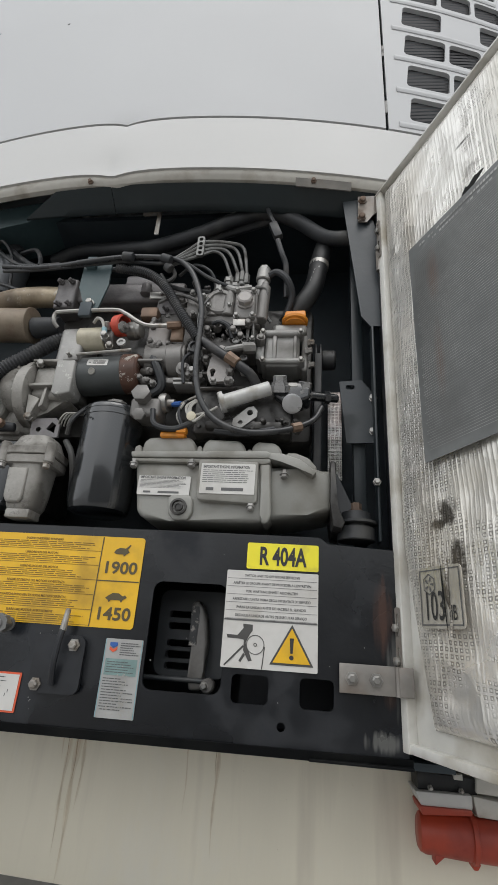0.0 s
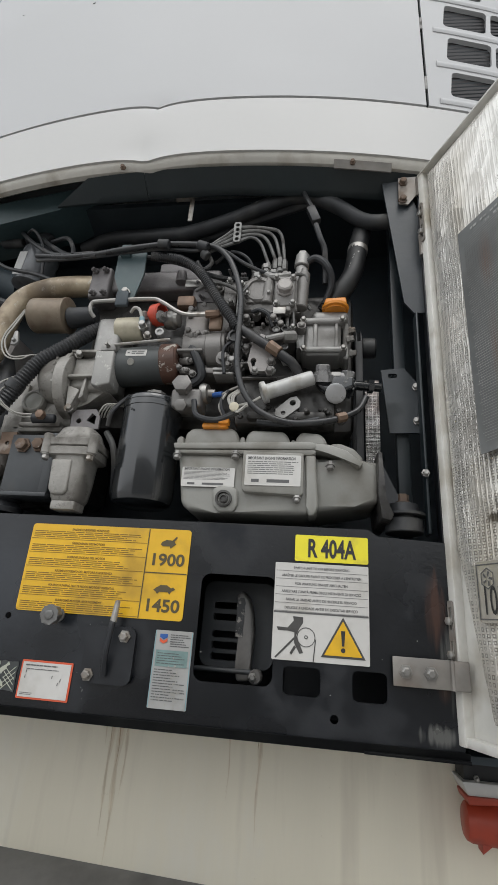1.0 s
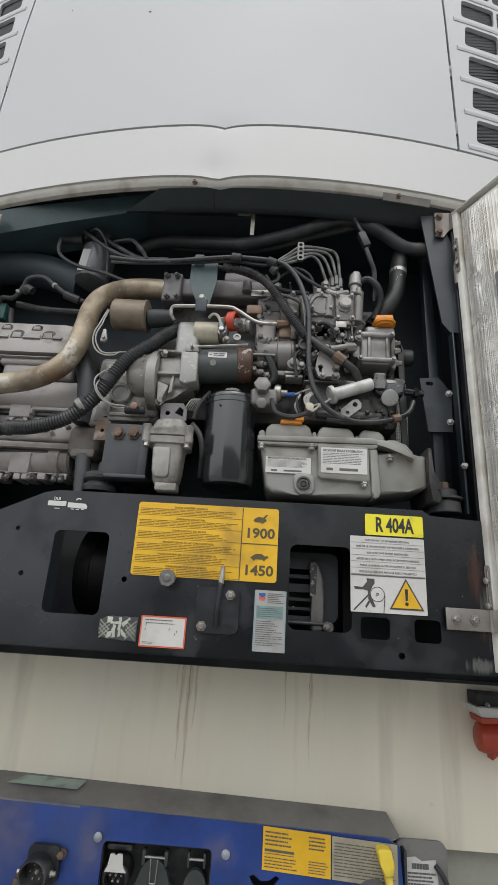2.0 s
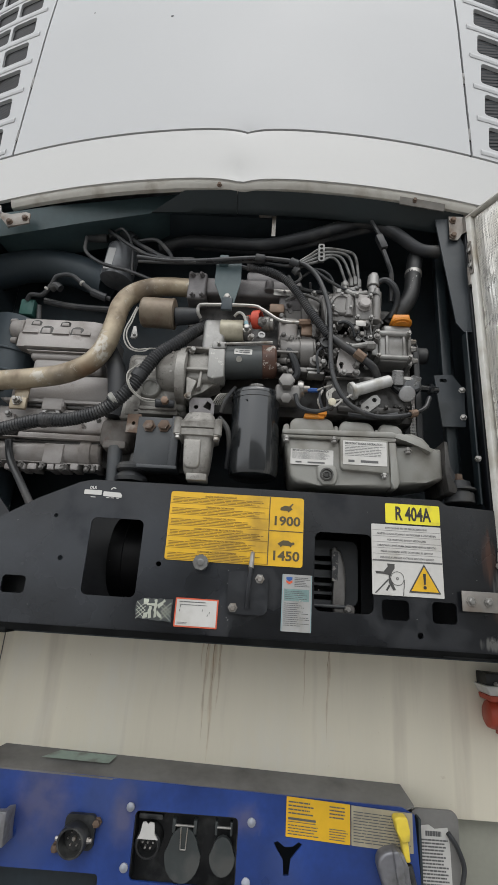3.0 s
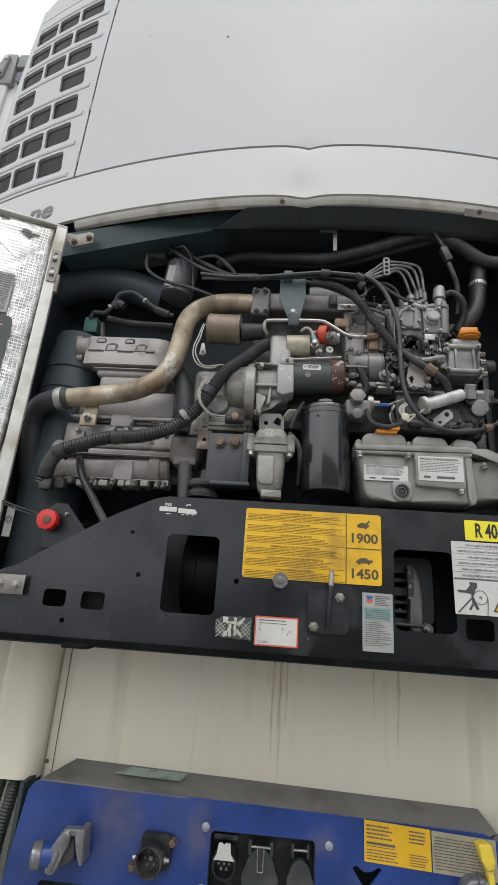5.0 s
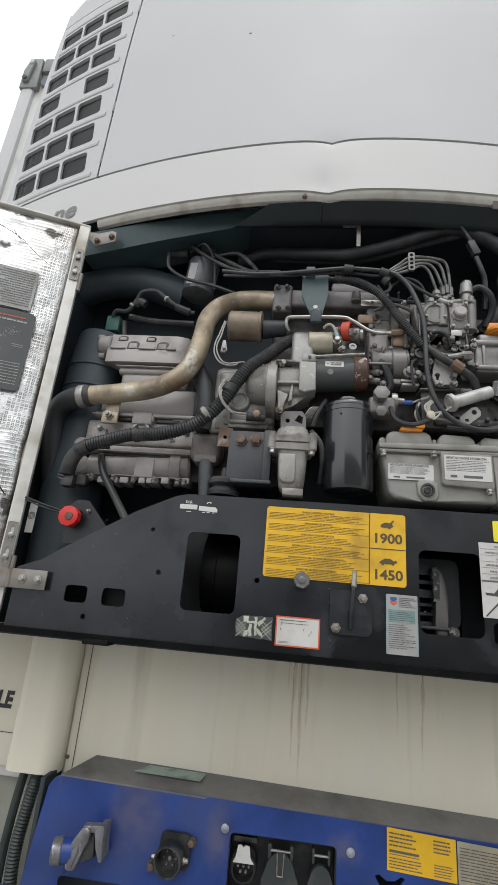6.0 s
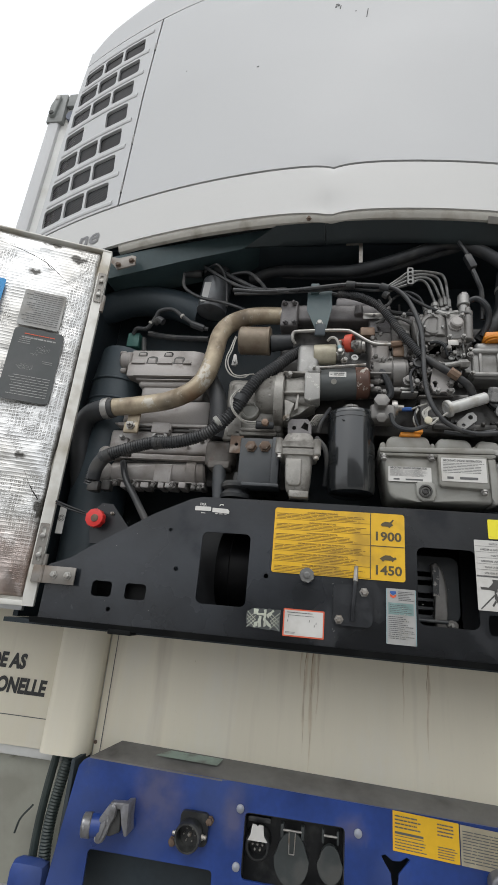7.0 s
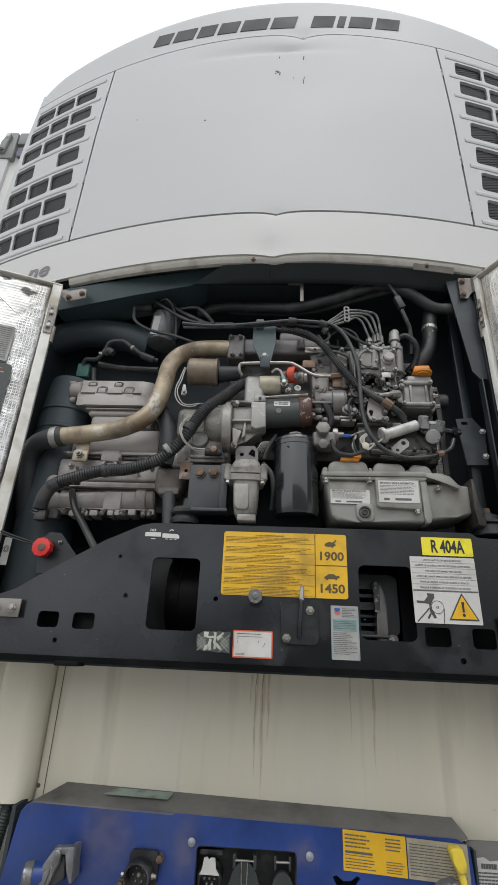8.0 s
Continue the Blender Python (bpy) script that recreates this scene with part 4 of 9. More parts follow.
def label(name, x0, z0, x1, z1, material, text, r=0.004, y=None, parent=None, lab="", shear=0.0, th=0.0015):
    """A sticker on the plate."""
    b = B()
    fy = (lambda u: plate_y(u)) if y is None else (lambda u: y)
    sheet(b, dense(rounded(x0, z0, x1, z1, r, 3), 0.03), [], th, lambda u, v, d: (u, fy(u) - th - 0.0005 + d, v))
    return part(name, b, material, parent or unit, lab or text)


def bars(b, x0, z0, x1, z1, rows, fill=0.5, y=None, ragged=0.25, seed=1, gap=0.0):
    """Lines of unreadable print as thin bars."""
    rnd = random.Random(seed)
    fy = (lambda u: plate_y(u) - 0.0026) if y is None else (lambda u: y)
    h = (z1 - z0) / rows
    for k in range(rows):
        zc = z1 - h * (k + 0.5)
        xe = x1 - (x1 - x0) * ragged * rnd.random()
        x = x0 + (x1 - x0) * 0.5 * ragged * rnd.random() * (1 if gap else 0)
        while x < xe:
            w = min((x1 - x0) * rnd.uniform(0.05, 0.16), xe - x)
            b.faces.new([b.verts.new((u, fy(u), v)) for u, v in ((x, zc - h * fill / 2), (x + w, zc - h * fill / 2), (x + w, zc + h * fill / 2), (x, zc + h * fill / 2))])
            x += w + (x1 - x0) * 0.012
    return b


def poly(b, pts, y=None, off=0.0028):
    fy = (lambda u: plate_y(u) - off) if y is None else (lambda u: y)
    b.faces.new([b.verts.new((u, fy(u), v)) for u, v in pts])
    return b


on_plate = lambda x, z, off=0.0028: (lambda u, v: (x + u, plate_y(x + u) - off, z + v))

# amber instruction label
HEADS = ("ENGINE OVERSPEED WARNING", "\u00dcBERDREHEN DES MOTORS", "SOBREVELOCIDAD DEL MOTOR", "REGIME ECCESSIVO DEL MOTORE AVVERTENZA", "WAARSCHUWING EEN TE HOOG MOTORTOERENTAL", "SURREGIME MOTEUR AVERTISSEMENT")
lb = label("instruction_label", -0.104, 1.450, 0.217, 1.612, M_YEL, "amber instruction label with black print", 0.006)
b = B()
for k in range(6):
    z1 = 1.606 - 0.0262 * k
    words(b, HEADS[k], 0.0058, on_plate(0.017, z1 - 0.0052), "CENTER", 0.00012, 0.92)
    bars(b, -0.098, z1 - 0.0205, 0.130, z1 - 0.0065, 4, 0.34, seed=k + 13, ragged=0.2)
    poly(b, [(-0.102, z1 - 0.0228), (0.134, z1 - 0.0228), (0.134, z1 - 0.0220), (-0.102, z1 - 0.0220)])
part("print", b, M_AMBERINK, lb)
b = B()
poly(b, [(0.1345, 1.451), (0.1365, 1.451), (0.1365, 1.611), (0.1345, 1.611)])
poly(b, [(0.1365, 1.530), (0.216, 1.530), (0.216, 1.532), (0.1365, 1.532)])
words(b, "1900", 0.030, on_plate(0.176, 1.545), "CENTER", 0.0008, 1.12)
words(b, "1450", 0.030, on_plate(0.176, 1.464), "CENTER", 0.0008, 1.12)
poly(b, [(0.160, 1.583), (0.164, 1.580), (0.178, 1.580), (0.180, 1.576), (0.184, 1.580), (0.190, 1.584), (0.186, 1.589), (0.192, 1.597), (0.189, 1.598), (0.182, 1.591), (0.171, 1.592), (0.163, 1.588)])
poly(b, [(0.157, 1.501), (0.162, 1.498), (0.165, 1.494), (0.169, 1.498), (0.185, 1.498), (0.188, 1.494), (0.191, 1.499), (0.198, 1.503), (0.194, 1.507), (0.190, 1.505), (0.182, 1.510), (0.170, 1.510), (0.162, 1.505)])
part("figure", b, M_AMBERNUM, lb)

# lemon refrigerant label
lb = label("refrigerant_label", 0.412, 1.567, 0.542, 1.614, M_LEMON, "lemon yellow refrigerant label", 0.003)
b = B()
words(b, "R 404A", 0.045, on_plate(0.477, 1.5755), "CENTER", 0.0013, 0.62)
part("lettering", b, M_INK, lb)

# white warning label with pictograms
lb = label("warning_label", 0.378, 1.402, 0.542, 1.563, M_WLAB, "white warning label with pictograms", 0.002)
b = B()
ROWS_W = ("SWITCH UNIT TO OFF BEFORE SERVICING", "ARR\u00caTER LE GROUPE AVANT DE PROCEDER A L'ENTRETIEN", "VOR WARTUNG EINHEIT ABSCHALTEN", "ARRESTARE L'UNIT\u00c0 PRIMA DEGLI INTERVENTI DI SERVIZIO", "PARAR LA UNIDAD ANTES DE HACERLE EL SERVICIO", "DESLIGUE A UNIDADE ANTES DE EXECUTAR SERVI\u00c7O")
for k, line in enumerate(ROWS_W):
    words(b, line, 0.0060, on_plate(0.460, 1.5525 - 0.0136 * k), "CENTER", 0.0001, 0.86)
    poly(b, [(0.380, 1.5485 - 0.0136 * k), (0.540, 1.5485 - 0.0136 * k), (0.540, 1.5491 - 0.0136 * k), (0.380, 1.5491 - 0.0136 * k)])
poly(b, [(0.379, 1.4775), (0.541, 1.4775), (0.541, 1.4800), (0.379, 1.4800)])
part("print", b, M_GREYINK, lb)
b = B()
pict = lambda pts: [(0.380 + (u - 228) / 3000, 1.4765 - (v - 435) / 3200) for u, v in pts]
poly(b, pict([(243, 506), (300, 508), (330, 470), (326, 448), (378, 450), (378, 480), (362, 505), (345, 545), (335, 530), (300, 524), (250, 524)][::-1]))
poly(b, pict([(335, 530), (345, 545), (382, 632), (364, 637), (335, 585)][::-1]))
poly(b, pict([(336, 596), (314, 636), (324, 644), (346, 606)]))
poly(b, pict([(332, 556), (238, 660), (244, 666), (336, 566)]))
poly(b, pict([(441, 560), (446, 560), (436, 672), (431, 672)]))
for r0 in (0.0158, 0.0030):
    ring = [(0.4357 + r0 * math.cos(a * math.pi / 8), 1.4400 + r0 * math.sin(a * math.pi / 8)) for a in range(17)]
    inner = [(0.4357 + (r0 - 0.0012) * math.cos(a * math.pi / 8), 1.4400 + (r0 - 0.0012) * math.sin(a * math.pi / 8)) for a in range(17)]
    for k in range(16):
        poly(b, [ring[k], ring[k + 1], inner[k + 1], inner[k]])
poly(b, [(0.461, 1.411), (0.535, 1.411), (0.498, 1.476)])
part("pictogram", b, M_OLDINK, lb)
b = B()
poly(b, [(0.4665, 1.4145), (0.5295, 1.4145), (0.498, 1.4695)], off=0.0034)
part("warning_triangle", b, M_YEL, lb)
b = B()
poly(b, [(0.4945, 1.454), (0.5015, 1.454), (0.500, 1.430), (0.496, 1.430)], off=0.004)
poly(b, circle(0.498, 1.4235, 0.0038), off=0.004)
part("exclamation_mark", b, M_INK, lb)

# faded oil label, red-edged label, torn patterned label, small white tags
lb = label("oil_label", 0.172, 1.311, 0.240, 1.434, M_GLAB, "faded grey oil label with pale blue band", 0.002)
b = B()
poly(b, [(0.177, 1.376), (0.234, 1.376), (0.234, 1.402), (0.177, 1.402)])
part("green_field", b, mat("faded_teal_print", (0.19, 0.29, 0.28), 0.5, var=0.2, scale=40), lb)
b = B()
for x0, x1 in ((0.1725, 0.1740), (0.238, 0.2395)):
    poly(b, [(x0, 1.312), (x1, 1.312), (x1, 1.433), (x0, 1.433)])
parts("blue_stripe", b, M_CYANINK, lb)
b = B()
bars(b, 0.180, 1.379, 0.232, 1.399, 5, 0.30, y=plate_y(0.2) - 0.0034, seed=69, ragged=0.4)
bars(b, 0.177, 1.322, 0.236, 1.373, 12, 0.36, seed=70, ragged=0.5)
bars(b, 0.200, 1.407, 0.236, 1.429, 6, 0.40, seed=71, ragged=0.4)
part("print", b, M_GREYINK, lb)
b = B()
poly(b, [(0.181, 1.416), (0.188, 1.412), (0.195, 1.416), (0.195, 1.421), (0.188, 1.417), (0.181, 1.421)], off=0.0033)
part("emblem", b, M_REDINK, lb)
b = B()
poly(b, [(0.181, 1.423), (0.188, 1.419), (0.195, 1.423), (0.195, 1.428), (0.181, 1.428)], off=0.0033)
part("emblem", b, M_BLUEWIRE, lb)
b = B()
rnd = random.Random(5)
for k in range(150):
    z = rnd.uniform(1.312, 1.336 + 0.06 * rnd.random())
    x, w = min(0.236, max(0.175, rnd.gauss(0.212, 0.006 + max(0.0, 1.345 - z) * 0.55))), rnd.uniform(0.0008, 0.0032)
    poly(b, [(x, z), (x + w, z + rnd.uniform(-0.002, 0.002)), (x + w * 0.6, z + rnd.uniform(0.001, 0.005))], off=0.0036)
part("scuff", b, M_WHITEWIRE, lb)

lb = label("red_edged_label", -0.067, 1.306, 0.030, 1.368, M_REDINK, "white label with a red border", 0.002)
b = B()
poly(b, [(-0.064, 1.309), (0.027, 1.309), (0.027, 1.365), (-0.064, 1.365)])
part("field", b, M_WLAB, lb)
b = B()
bars(b, -0.058, 1.3585, 0.006, 1.3615, 1, 0.55, y=plate_y(0) - 0.0034, seed=80)
bars(b, -0.056, 1.3525, 0.014, 1.3550, 1, 0.5, y=plate_y(0) - 0.0034, seed=81)
bars(b, -0.060, 1.312, -0.036, 1.317, 2, 0.35, y=plate_y(0) - 0.0034, seed=82)
for x, z in ((-0.057, 1.338), (-0.056, 1.347), (-0.006, 1.340), (0.010, 1.336), (0.006, 1.330)):
    poly(b, [(x, z), (x + 0.0015, z + 0.001), (x + 0.002, z + 0.006), (x + 0.0005, z + 0.005)], y=plate_y(0) - 0.0034)
part("print", b, M_GREYINK, lb)
b = B()
rnd = random.Random(9)
edge = [(-0.152, 1.319), (-0.120, 1.317), (-0.073, 1.314), (-0.074, 1.340), (-0.074, 1.363), (-0.108, 1.363), (-0.143, 1.362), (-0.155, 1.353), (-0.157, 1.335)]
edge = [(x + rnd.uniform(-0.0012, 0.0012), z + rnd.uniform(-0.0012, 0.0012)) for x, z in dense(edge, 0.006)]
sheet(b, edge, [], 0.001, lambda u, v, d: (u, plate_y(u) - 0.0014 + d, v))
lb = part("torn_label", b, M_KLAB, unit, "torn pale green and black label")
b = B()
for x0, x1 in ((-0.154, -0.133), (-0.098, -0.076)):
    for k in range(-3, 7):
        for way in (1, -1):
            za = 1.318 + 0.0085 * k
            q = [(x, za + way * 0.9 * (x - x0) + (0.0 if way > 0 else 0.019)) for x in (x0, x1)]
            if all(1.3165 < z < 1.3605 for _, z in q):
                poly(b, [(q[0][0], q[0][1] - 0.0009), (q[1][0], q[1][1] - 0.0009), (q[1][0], q[1][1] + 0.0009), (q[0][0], q[0][1] + 0.0009)])
M_REMNANT = mat("pale_green_remnant", (0.47, 0.49, 0.41), 0.5, var=0.2, scale=30)
part("criss_cross", b, M_REMNANT, lb)
b = B()
for q in ([(-0.140, 1.360), (-0.126, 1.361), (-0.130, 1.351), (-0.138, 1.347)], [(-0.131, 1.352), (-0.112, 1.353), (-0.112, 1.347), (-0.130, 1.346)], [(-0.127, 1.346), (-0.120, 1.346), (-0.119, 1.322), (-0.126, 1.320)],
          [(-0.114, 1.361), (-0.108, 1.362), (-0.108, 1.324), (-0.114, 1.322)], [(-0.107, 1.350), (-0.092, 1.361), (-0.089, 1.356), (-0.104, 1.342)], [(-0.107, 1.338), (-0.098, 1.330), (-0.094, 1.320), (-0.106, 1.326)],
          [(-0.137, 1.330), (-0.128, 1.334), (-0.128, 1.322), (-0.137, 1.319)]):
    poly(b, [(x + rnd.uniform(-0.0015, 0.0015), z + rnd.uniform(-0.0015, 0.0015)) for x, z in dense(q, 0.005)], off=0.0031)
part("torn_patch", b, M_REMNANT, lb)
lb = label("white_tag", -0.317, 1.592, -0.274, 1.6035, M_WLAB, "small worn white tag", 0.002)
b = B()
for x, w in ((-0.300, 0.012), (-0.262, 0.008), (-0.250, 0.008), (-0.237, 0.006)):
    poly(b, [(x, 1.5855), (x + w, 1.5853), (x + w, 1.5872), (x, 1.5874)], off=0.0012)
poly(b, [(-0.252, 1.606), (-0.247, 1.6105), (-0.241, 1.6085), (-0.240, 1.611), (-0.247, 1.613), (-0.252, 1.610)], off=0.0012)
part("tag_mark", b, M_WLAB, unit, "small white printed marks")
b = B()
sheet(b, [(-0.270, 1.590), (-0.225, 1.588), (-0.224, 1.594), (-0.229, 1.600), (-0.270, 1.6015)], [], 0.001, lambda u, v, d: (u, plate_y(u) - 0.0014 + d, v))
part("white_tag", b, M_WLAB, unit, "small worn white tag")
b = B()
words(b, "DLR", 0.009, on_plate(-0.304, 1.606), "LEFT", 0.0003)
part("tag_letters", b, M_WLAB, unit)

# catch lever, knob and bolts on the plate
b = B()
sheet(b, rounded(0.049, 1.341, 0.140, 1.434, 0.014, 4), [], 0.008, lambda u, v, d: (u, -0.020 + d, v))
cp = part("catch_plate", b, M_BLACK, unit, "black latch backing plate")
b = B()
tube(b, [(0.094, -0.026, 1.355), (0.095, -0.034, 1.39), (0.098, -0.034, 1.43), (0.099, -0.03, 1.447)], 0.0055, 10)
part("latch_lever", b, M_BLACK, unit)
b = B()
cyl(b, (0.099, -0.031, 1.440), (0.101, -0.028, 1.478), 0.0062, 0.0048, 10)
part("lever_tip", b, M_STEEL, unit, "bare steel lever tip")
b = B()
for x, z in ((0.120, 1.419), (0.063, 1.354)):
    lathe(b, (x, -0.02, z), (0, -1, 0), [(0, 0.011), (0.003, 0.011), (0.0031, 0.0075), (0.010, 0.0075), (0.012, 0.005)], 6)
parts("bolt", b, M_STEEL, cp)
b = B()
lathe(b, (-0.016, -0.008, 1.446), (0.02, -1, -0.05), [(0, 0.012), (0.004, 0.012), (0.005, 0.009), (0.014, 0.009), (0.015, 0.011), (0.019, 0.011), (0.020, 0.006), (0.026, 0.006)], 18)
prism(b, [(-0.015 + (0.0155 if k % 2 else 0.0185) * math.cos(k * math.pi / 7), 1.446 + (0.0155 if k % 2 else 0.0185) * math.sin(k * math.pi / 7)) for k in range(14)], -0.046, 0.014, 0.0025, 2)
lathe(b, (-0.015, -0.044, 1.446), (0, -1, 0), [(0, 0.008), (0.004, 0.008), (0.005, 0.006), (0.0051, 0.003)], 14)
part("knob", b, M_LINE, unit, "dusty grey star-shaped knob")
b = B()
rnd = random.Random(31)
for k in range(40):
    x, z = (0.052 + rnd.gauss(0, 0.004), rnd.uniform(1.31, 1.44)) if k < 16 else (rnd.uniform(-0.62, 0.66), rnd.uniform(1.305, 1.61))
    r = rnd.uniform(0.0005, 0.0013)
    poly(b, [(x + r * rnd.uniform(0.6, 1.5) * math.cos(a), z + r * rnd.uniform(0.6, 1.3) * math.sin(a)) for a in (0, 1.3, 2.5, 3.8, 5.1)], off=0.0009)
sp = part("paint_chip", b, mat("pale_paint_chip", (0.22, 0.22, 0.21), 0.6, var=0.3, scale=40), plate, "tiny pale paint chips")
sp["kind"] = "stuff"

# hinges
def hinge(x, z, s, w=0.118, h=0.044, bolts=True, y=0.0):
    b = B()
    span(b, (x, y - 0.014, z - h / 2), (x + s * w * 0.8, y - 0.010, z + h / 2), 0.001)
    tube(b, [(x + s * w * 0.8, y - 0.013, z - h / 2), (x + s * w * 0.8, y - 0.013, z + h / 2)], 0.006, 10)
    span(b, (x + s * w * 0.8, y - 0.020, z - h / 2), (x + s * w, y - 0.014, z + h / 2), 0.002)
    hg = part("hinge", b, M_HINGE, unit, "grimy galvanised hinge plate")
    b = B()
    for k in (0.17, 0.5):
        lathe(b, (x + s * w * k, y - 0.014, z), (0, -1, 0), [(0, 0.011), (0.003, 0.011), (0.0031, 0.0075), (0.008, 0.0075), (0.010, 0.005)], 6)
    parts("bolt", b, M_STEEL, hg)


hinge(0.577, 1.400, 1)
hinge(-0.612, 1.398, -1)
b = B()
sheet(b, [(0.633, 2.51), (0.676, 2.511), (0.675, 2.455), (0.654, 2.424), (0.632, 2.427)], [], 0.004, flat_y(0.020))
shell(b, 0, 1, 2.449, 2.505, 6, 1, lambda u, v, d: (0.673 + 0.022 * u, 0.020 - 0.022 * math.sin(u * 1.5) + d, v), 0.004)
hg = part("hinge", b, M_HINGE, unit, "grimy galvanised hinge plate")
b = B()
for p in ((0.644, 0.018, 2.493), (0.641, 0.018, 2.437)):
    bolt(b, p, 0.008, (0, -1, 0), 0.009)
parts("bolt", b, M_RUST, hg)
b = B()
prism(b, [(-0.777, 2.489), (-0.756, 2.463), (-0.736, 2.447), (-0.715, 2.42), (-0.652, 2.439), (-0.654, 2.475), (-0.67, 2.48), (-0.714, 2.467), (-0.741, 2.472), (-0.767, 2.495)], 0.046, 0.005, 0.0015)
hg = part("hinge", b, M_HINGE, unit, "grimy galvanised hinge arm")
b = B()
for p in ((-0.711, 0.045, 2.438), (-0.666, 0.045, 2.455)):
    bolt(b, p, 0.008, (0, -1, 0), 0.008)
parts("bolt", b, M_RUST, hg)

# ---------- doors ----------
def door(side, hinge_at, way, width, z0, height, foil_mat, label_text, strip, pad_foot):
    """Insulated door: white skin, quilted foil pad inside, hinge strip with slotted leaves."""
    s = 1 if side < 0 else -1
    d = Vector((way[0], way[1], 0)).normalized()
    m = Matrix.Translation((*hinge_at, z0)) @ Matrix(((d.x, -d.y, 0, 0), (d.y, d.x, 0, 0), (0, 0, 1, 0), (0, 0, 0, 1)))
    e = thing("access_door", label_text, "door", group="engine bay doors")
    e.matrix_basis = m
    b = B()
    span(b, (0.0, -s * 0.022, 0.0), (width, -s * 0.012, height), 0.003)
    span(b, (0.0, -s * 0.016, 0.0), (strip, s * 0.006, height), 0.002)
    span(b, (0.0, -s * 0.016, height - 0.006), (width, s * 0.008, height), 0.002)
    span(b, (0.0, -s * 0.02, 0.0), (width, s * 0.004, 0.014), 0.003)
    part("skin", b, M_SKIN, e, "grimy white door skin", local=True)
    b = B()
    nx, nz = 90, 150
    x0, x1, v0, v1 = strip + 0.003, width - 0.02, pad_foot, height - 0.012

    def quilt(u, v, dd):
        ux = u
        edge = min((ux - x0) / 0.035, (x1 - u) / 0.03, (v - v0) / 0.03, (v1 - v) / 0.03, 1.0)
        edge = max(0.0, edge) ** 0.5
        calm = 1.0 if side < 0 else 0.5
        wob = calm * (noise.noise(Vector((u * 7, v * 7, side))) * 0.006 + noise.noise(Vector((u * 22, v * 22, 3 + side))) * 0.003)
        crease = abs(noise.noise(Vector((u * 11, v * 11, 9 + side))))
        wob -= 0.003 * calm * max(0.0, 1 - crease / 0.05)
        u += max(0.0, 0.30 - v) * 0.17 * (1 - (u - x0) / (x1 - x0)) if side > 0 else 0.0
        rag = 0.006 * noise.noise(Vector((0, v * 9, side))) if ux == x0 else 0.0
        return (u + rag, s * (-0.008 + edge * (0.016 + wob) - dd), v)

    shell(b, x0, x1, v0, v1, nx, nz, quilt, 0.004)
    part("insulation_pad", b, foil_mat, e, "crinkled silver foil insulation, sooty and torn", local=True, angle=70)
    for zc in (0.16, height - 0.15):
        b = B()
        sheet(b, rounded(0.002, zc - 0.055, strip - 0.004, zc + 0.055, 0.004, 3), [rounded(strip * 0.3, zc - 0.045, strip * 0.6, zc - 0.008, 0.003, 3), rounded(strip * 0.3, zc + 0.008, strip * 0.6, zc + 0.045, 0.003, 3)],
              0.003, lambda u, v, dd: (u, s * (0.010 - dd), v))
        leaf = part("hinge_leaf", b, M_HINGE, e, "slotted steel hinge leaf", local=True)
        b = B()
        for zz in (zc - 0.03, zc + 0.022):
            lathe(b, (strip * 0.45, s * 0.006, zz), (0, s, 0), [(0, 0.004), (0.006, 0.004), (0.0061, 0.007), (0.011, 0.007), (0.012, 0.005)], 6)
        parts("bolt", b, M_STEEL, leaf, local=True)
        b = B()
        tube(b, [(-0.004, s * 0.002, zc - 0.055 - 0.03), (-0.004, s * 0.002, zc - 0.055 + 0.03)], 0.007, 10)
        part("hinge_barrel", b, M_HINGE, e, local=True)
    return e, s


def stick(parent, s, name, x0, z0, x1, z1, material, text, y=0.0205, r=0.006):
    """A sticker on the pad of a door, in the door's own directions."""
    b = B()
    sheet(b, rounded(x0, z0, x1, z1, r, 3), [], 0.002, lambda u, v, d: (u, s * (y - d), v))
    return part(name, b, material, parent, text, local=True)


def strokes(parent, s, name, items, material, y=0.0215):
    b = B()
    for x0, z0, x1, z1 in items:
        b.faces.new([b.verts.new((u, s * y, v)) for u, v in ((x0, z0), (x1, z0), (x1, z1), (x0, z1))])
    return part(name, b, material, parent, local=True)


def lines(x0, z0, x1, z1, rows, fill=0.45, seed=0, ragged=0.2):
    rnd = random.Random(seed)
    h = (z1 - z0) / rows
    out = []
    for k in range(rows):
        x, xe = x0, x1 - (x1 - x0) * ragged * rnd.random()
        while x < xe:
            w = min((x1 - x0) * rnd.uniform(0.06, 0.2), xe - x)
            out.append((x, z1 - h * (k + 0.5 + fill / 2), x + w, z1 - h * (k + 0.5 - fill / 2)))
            x += w + (x1 - x0) * 0.015
    return out


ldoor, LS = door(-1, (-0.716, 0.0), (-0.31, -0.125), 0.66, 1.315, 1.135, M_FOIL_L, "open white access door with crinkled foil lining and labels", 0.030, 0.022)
rdoor, RS = door(1, (0.680, 0.008), (0.17, -0.325), 0.66, 1.300, 1.195, M_FOIL_R, "open white access door with sooty foil lining and a dark diagram", 0.017, 0.040)


# ---------- engine ----------
M_REDCAP2 = mat("faded_red_rubber", (0.58, 0.075, 0.04), 0.5, var=0.2, dirt=(0.16, 0.05, 0.04), amount=0.3, dirt_scale=25)
engine = thing("diesel_engine", "grimy grey diesel engine with pumps, filter and hoses", "engine", (0.151, 0.150, 1.691))

# crankcase and hidden bulk
b = B()
slab(b, (-0.135, 0.100, 2.230), (0.528, 0.100, 1.859), 0.16, 0.02)
slab(b, (-0.355, 0.120, 1.980), (-0.084, 0.120, 1.686), 0.14, 0.02)
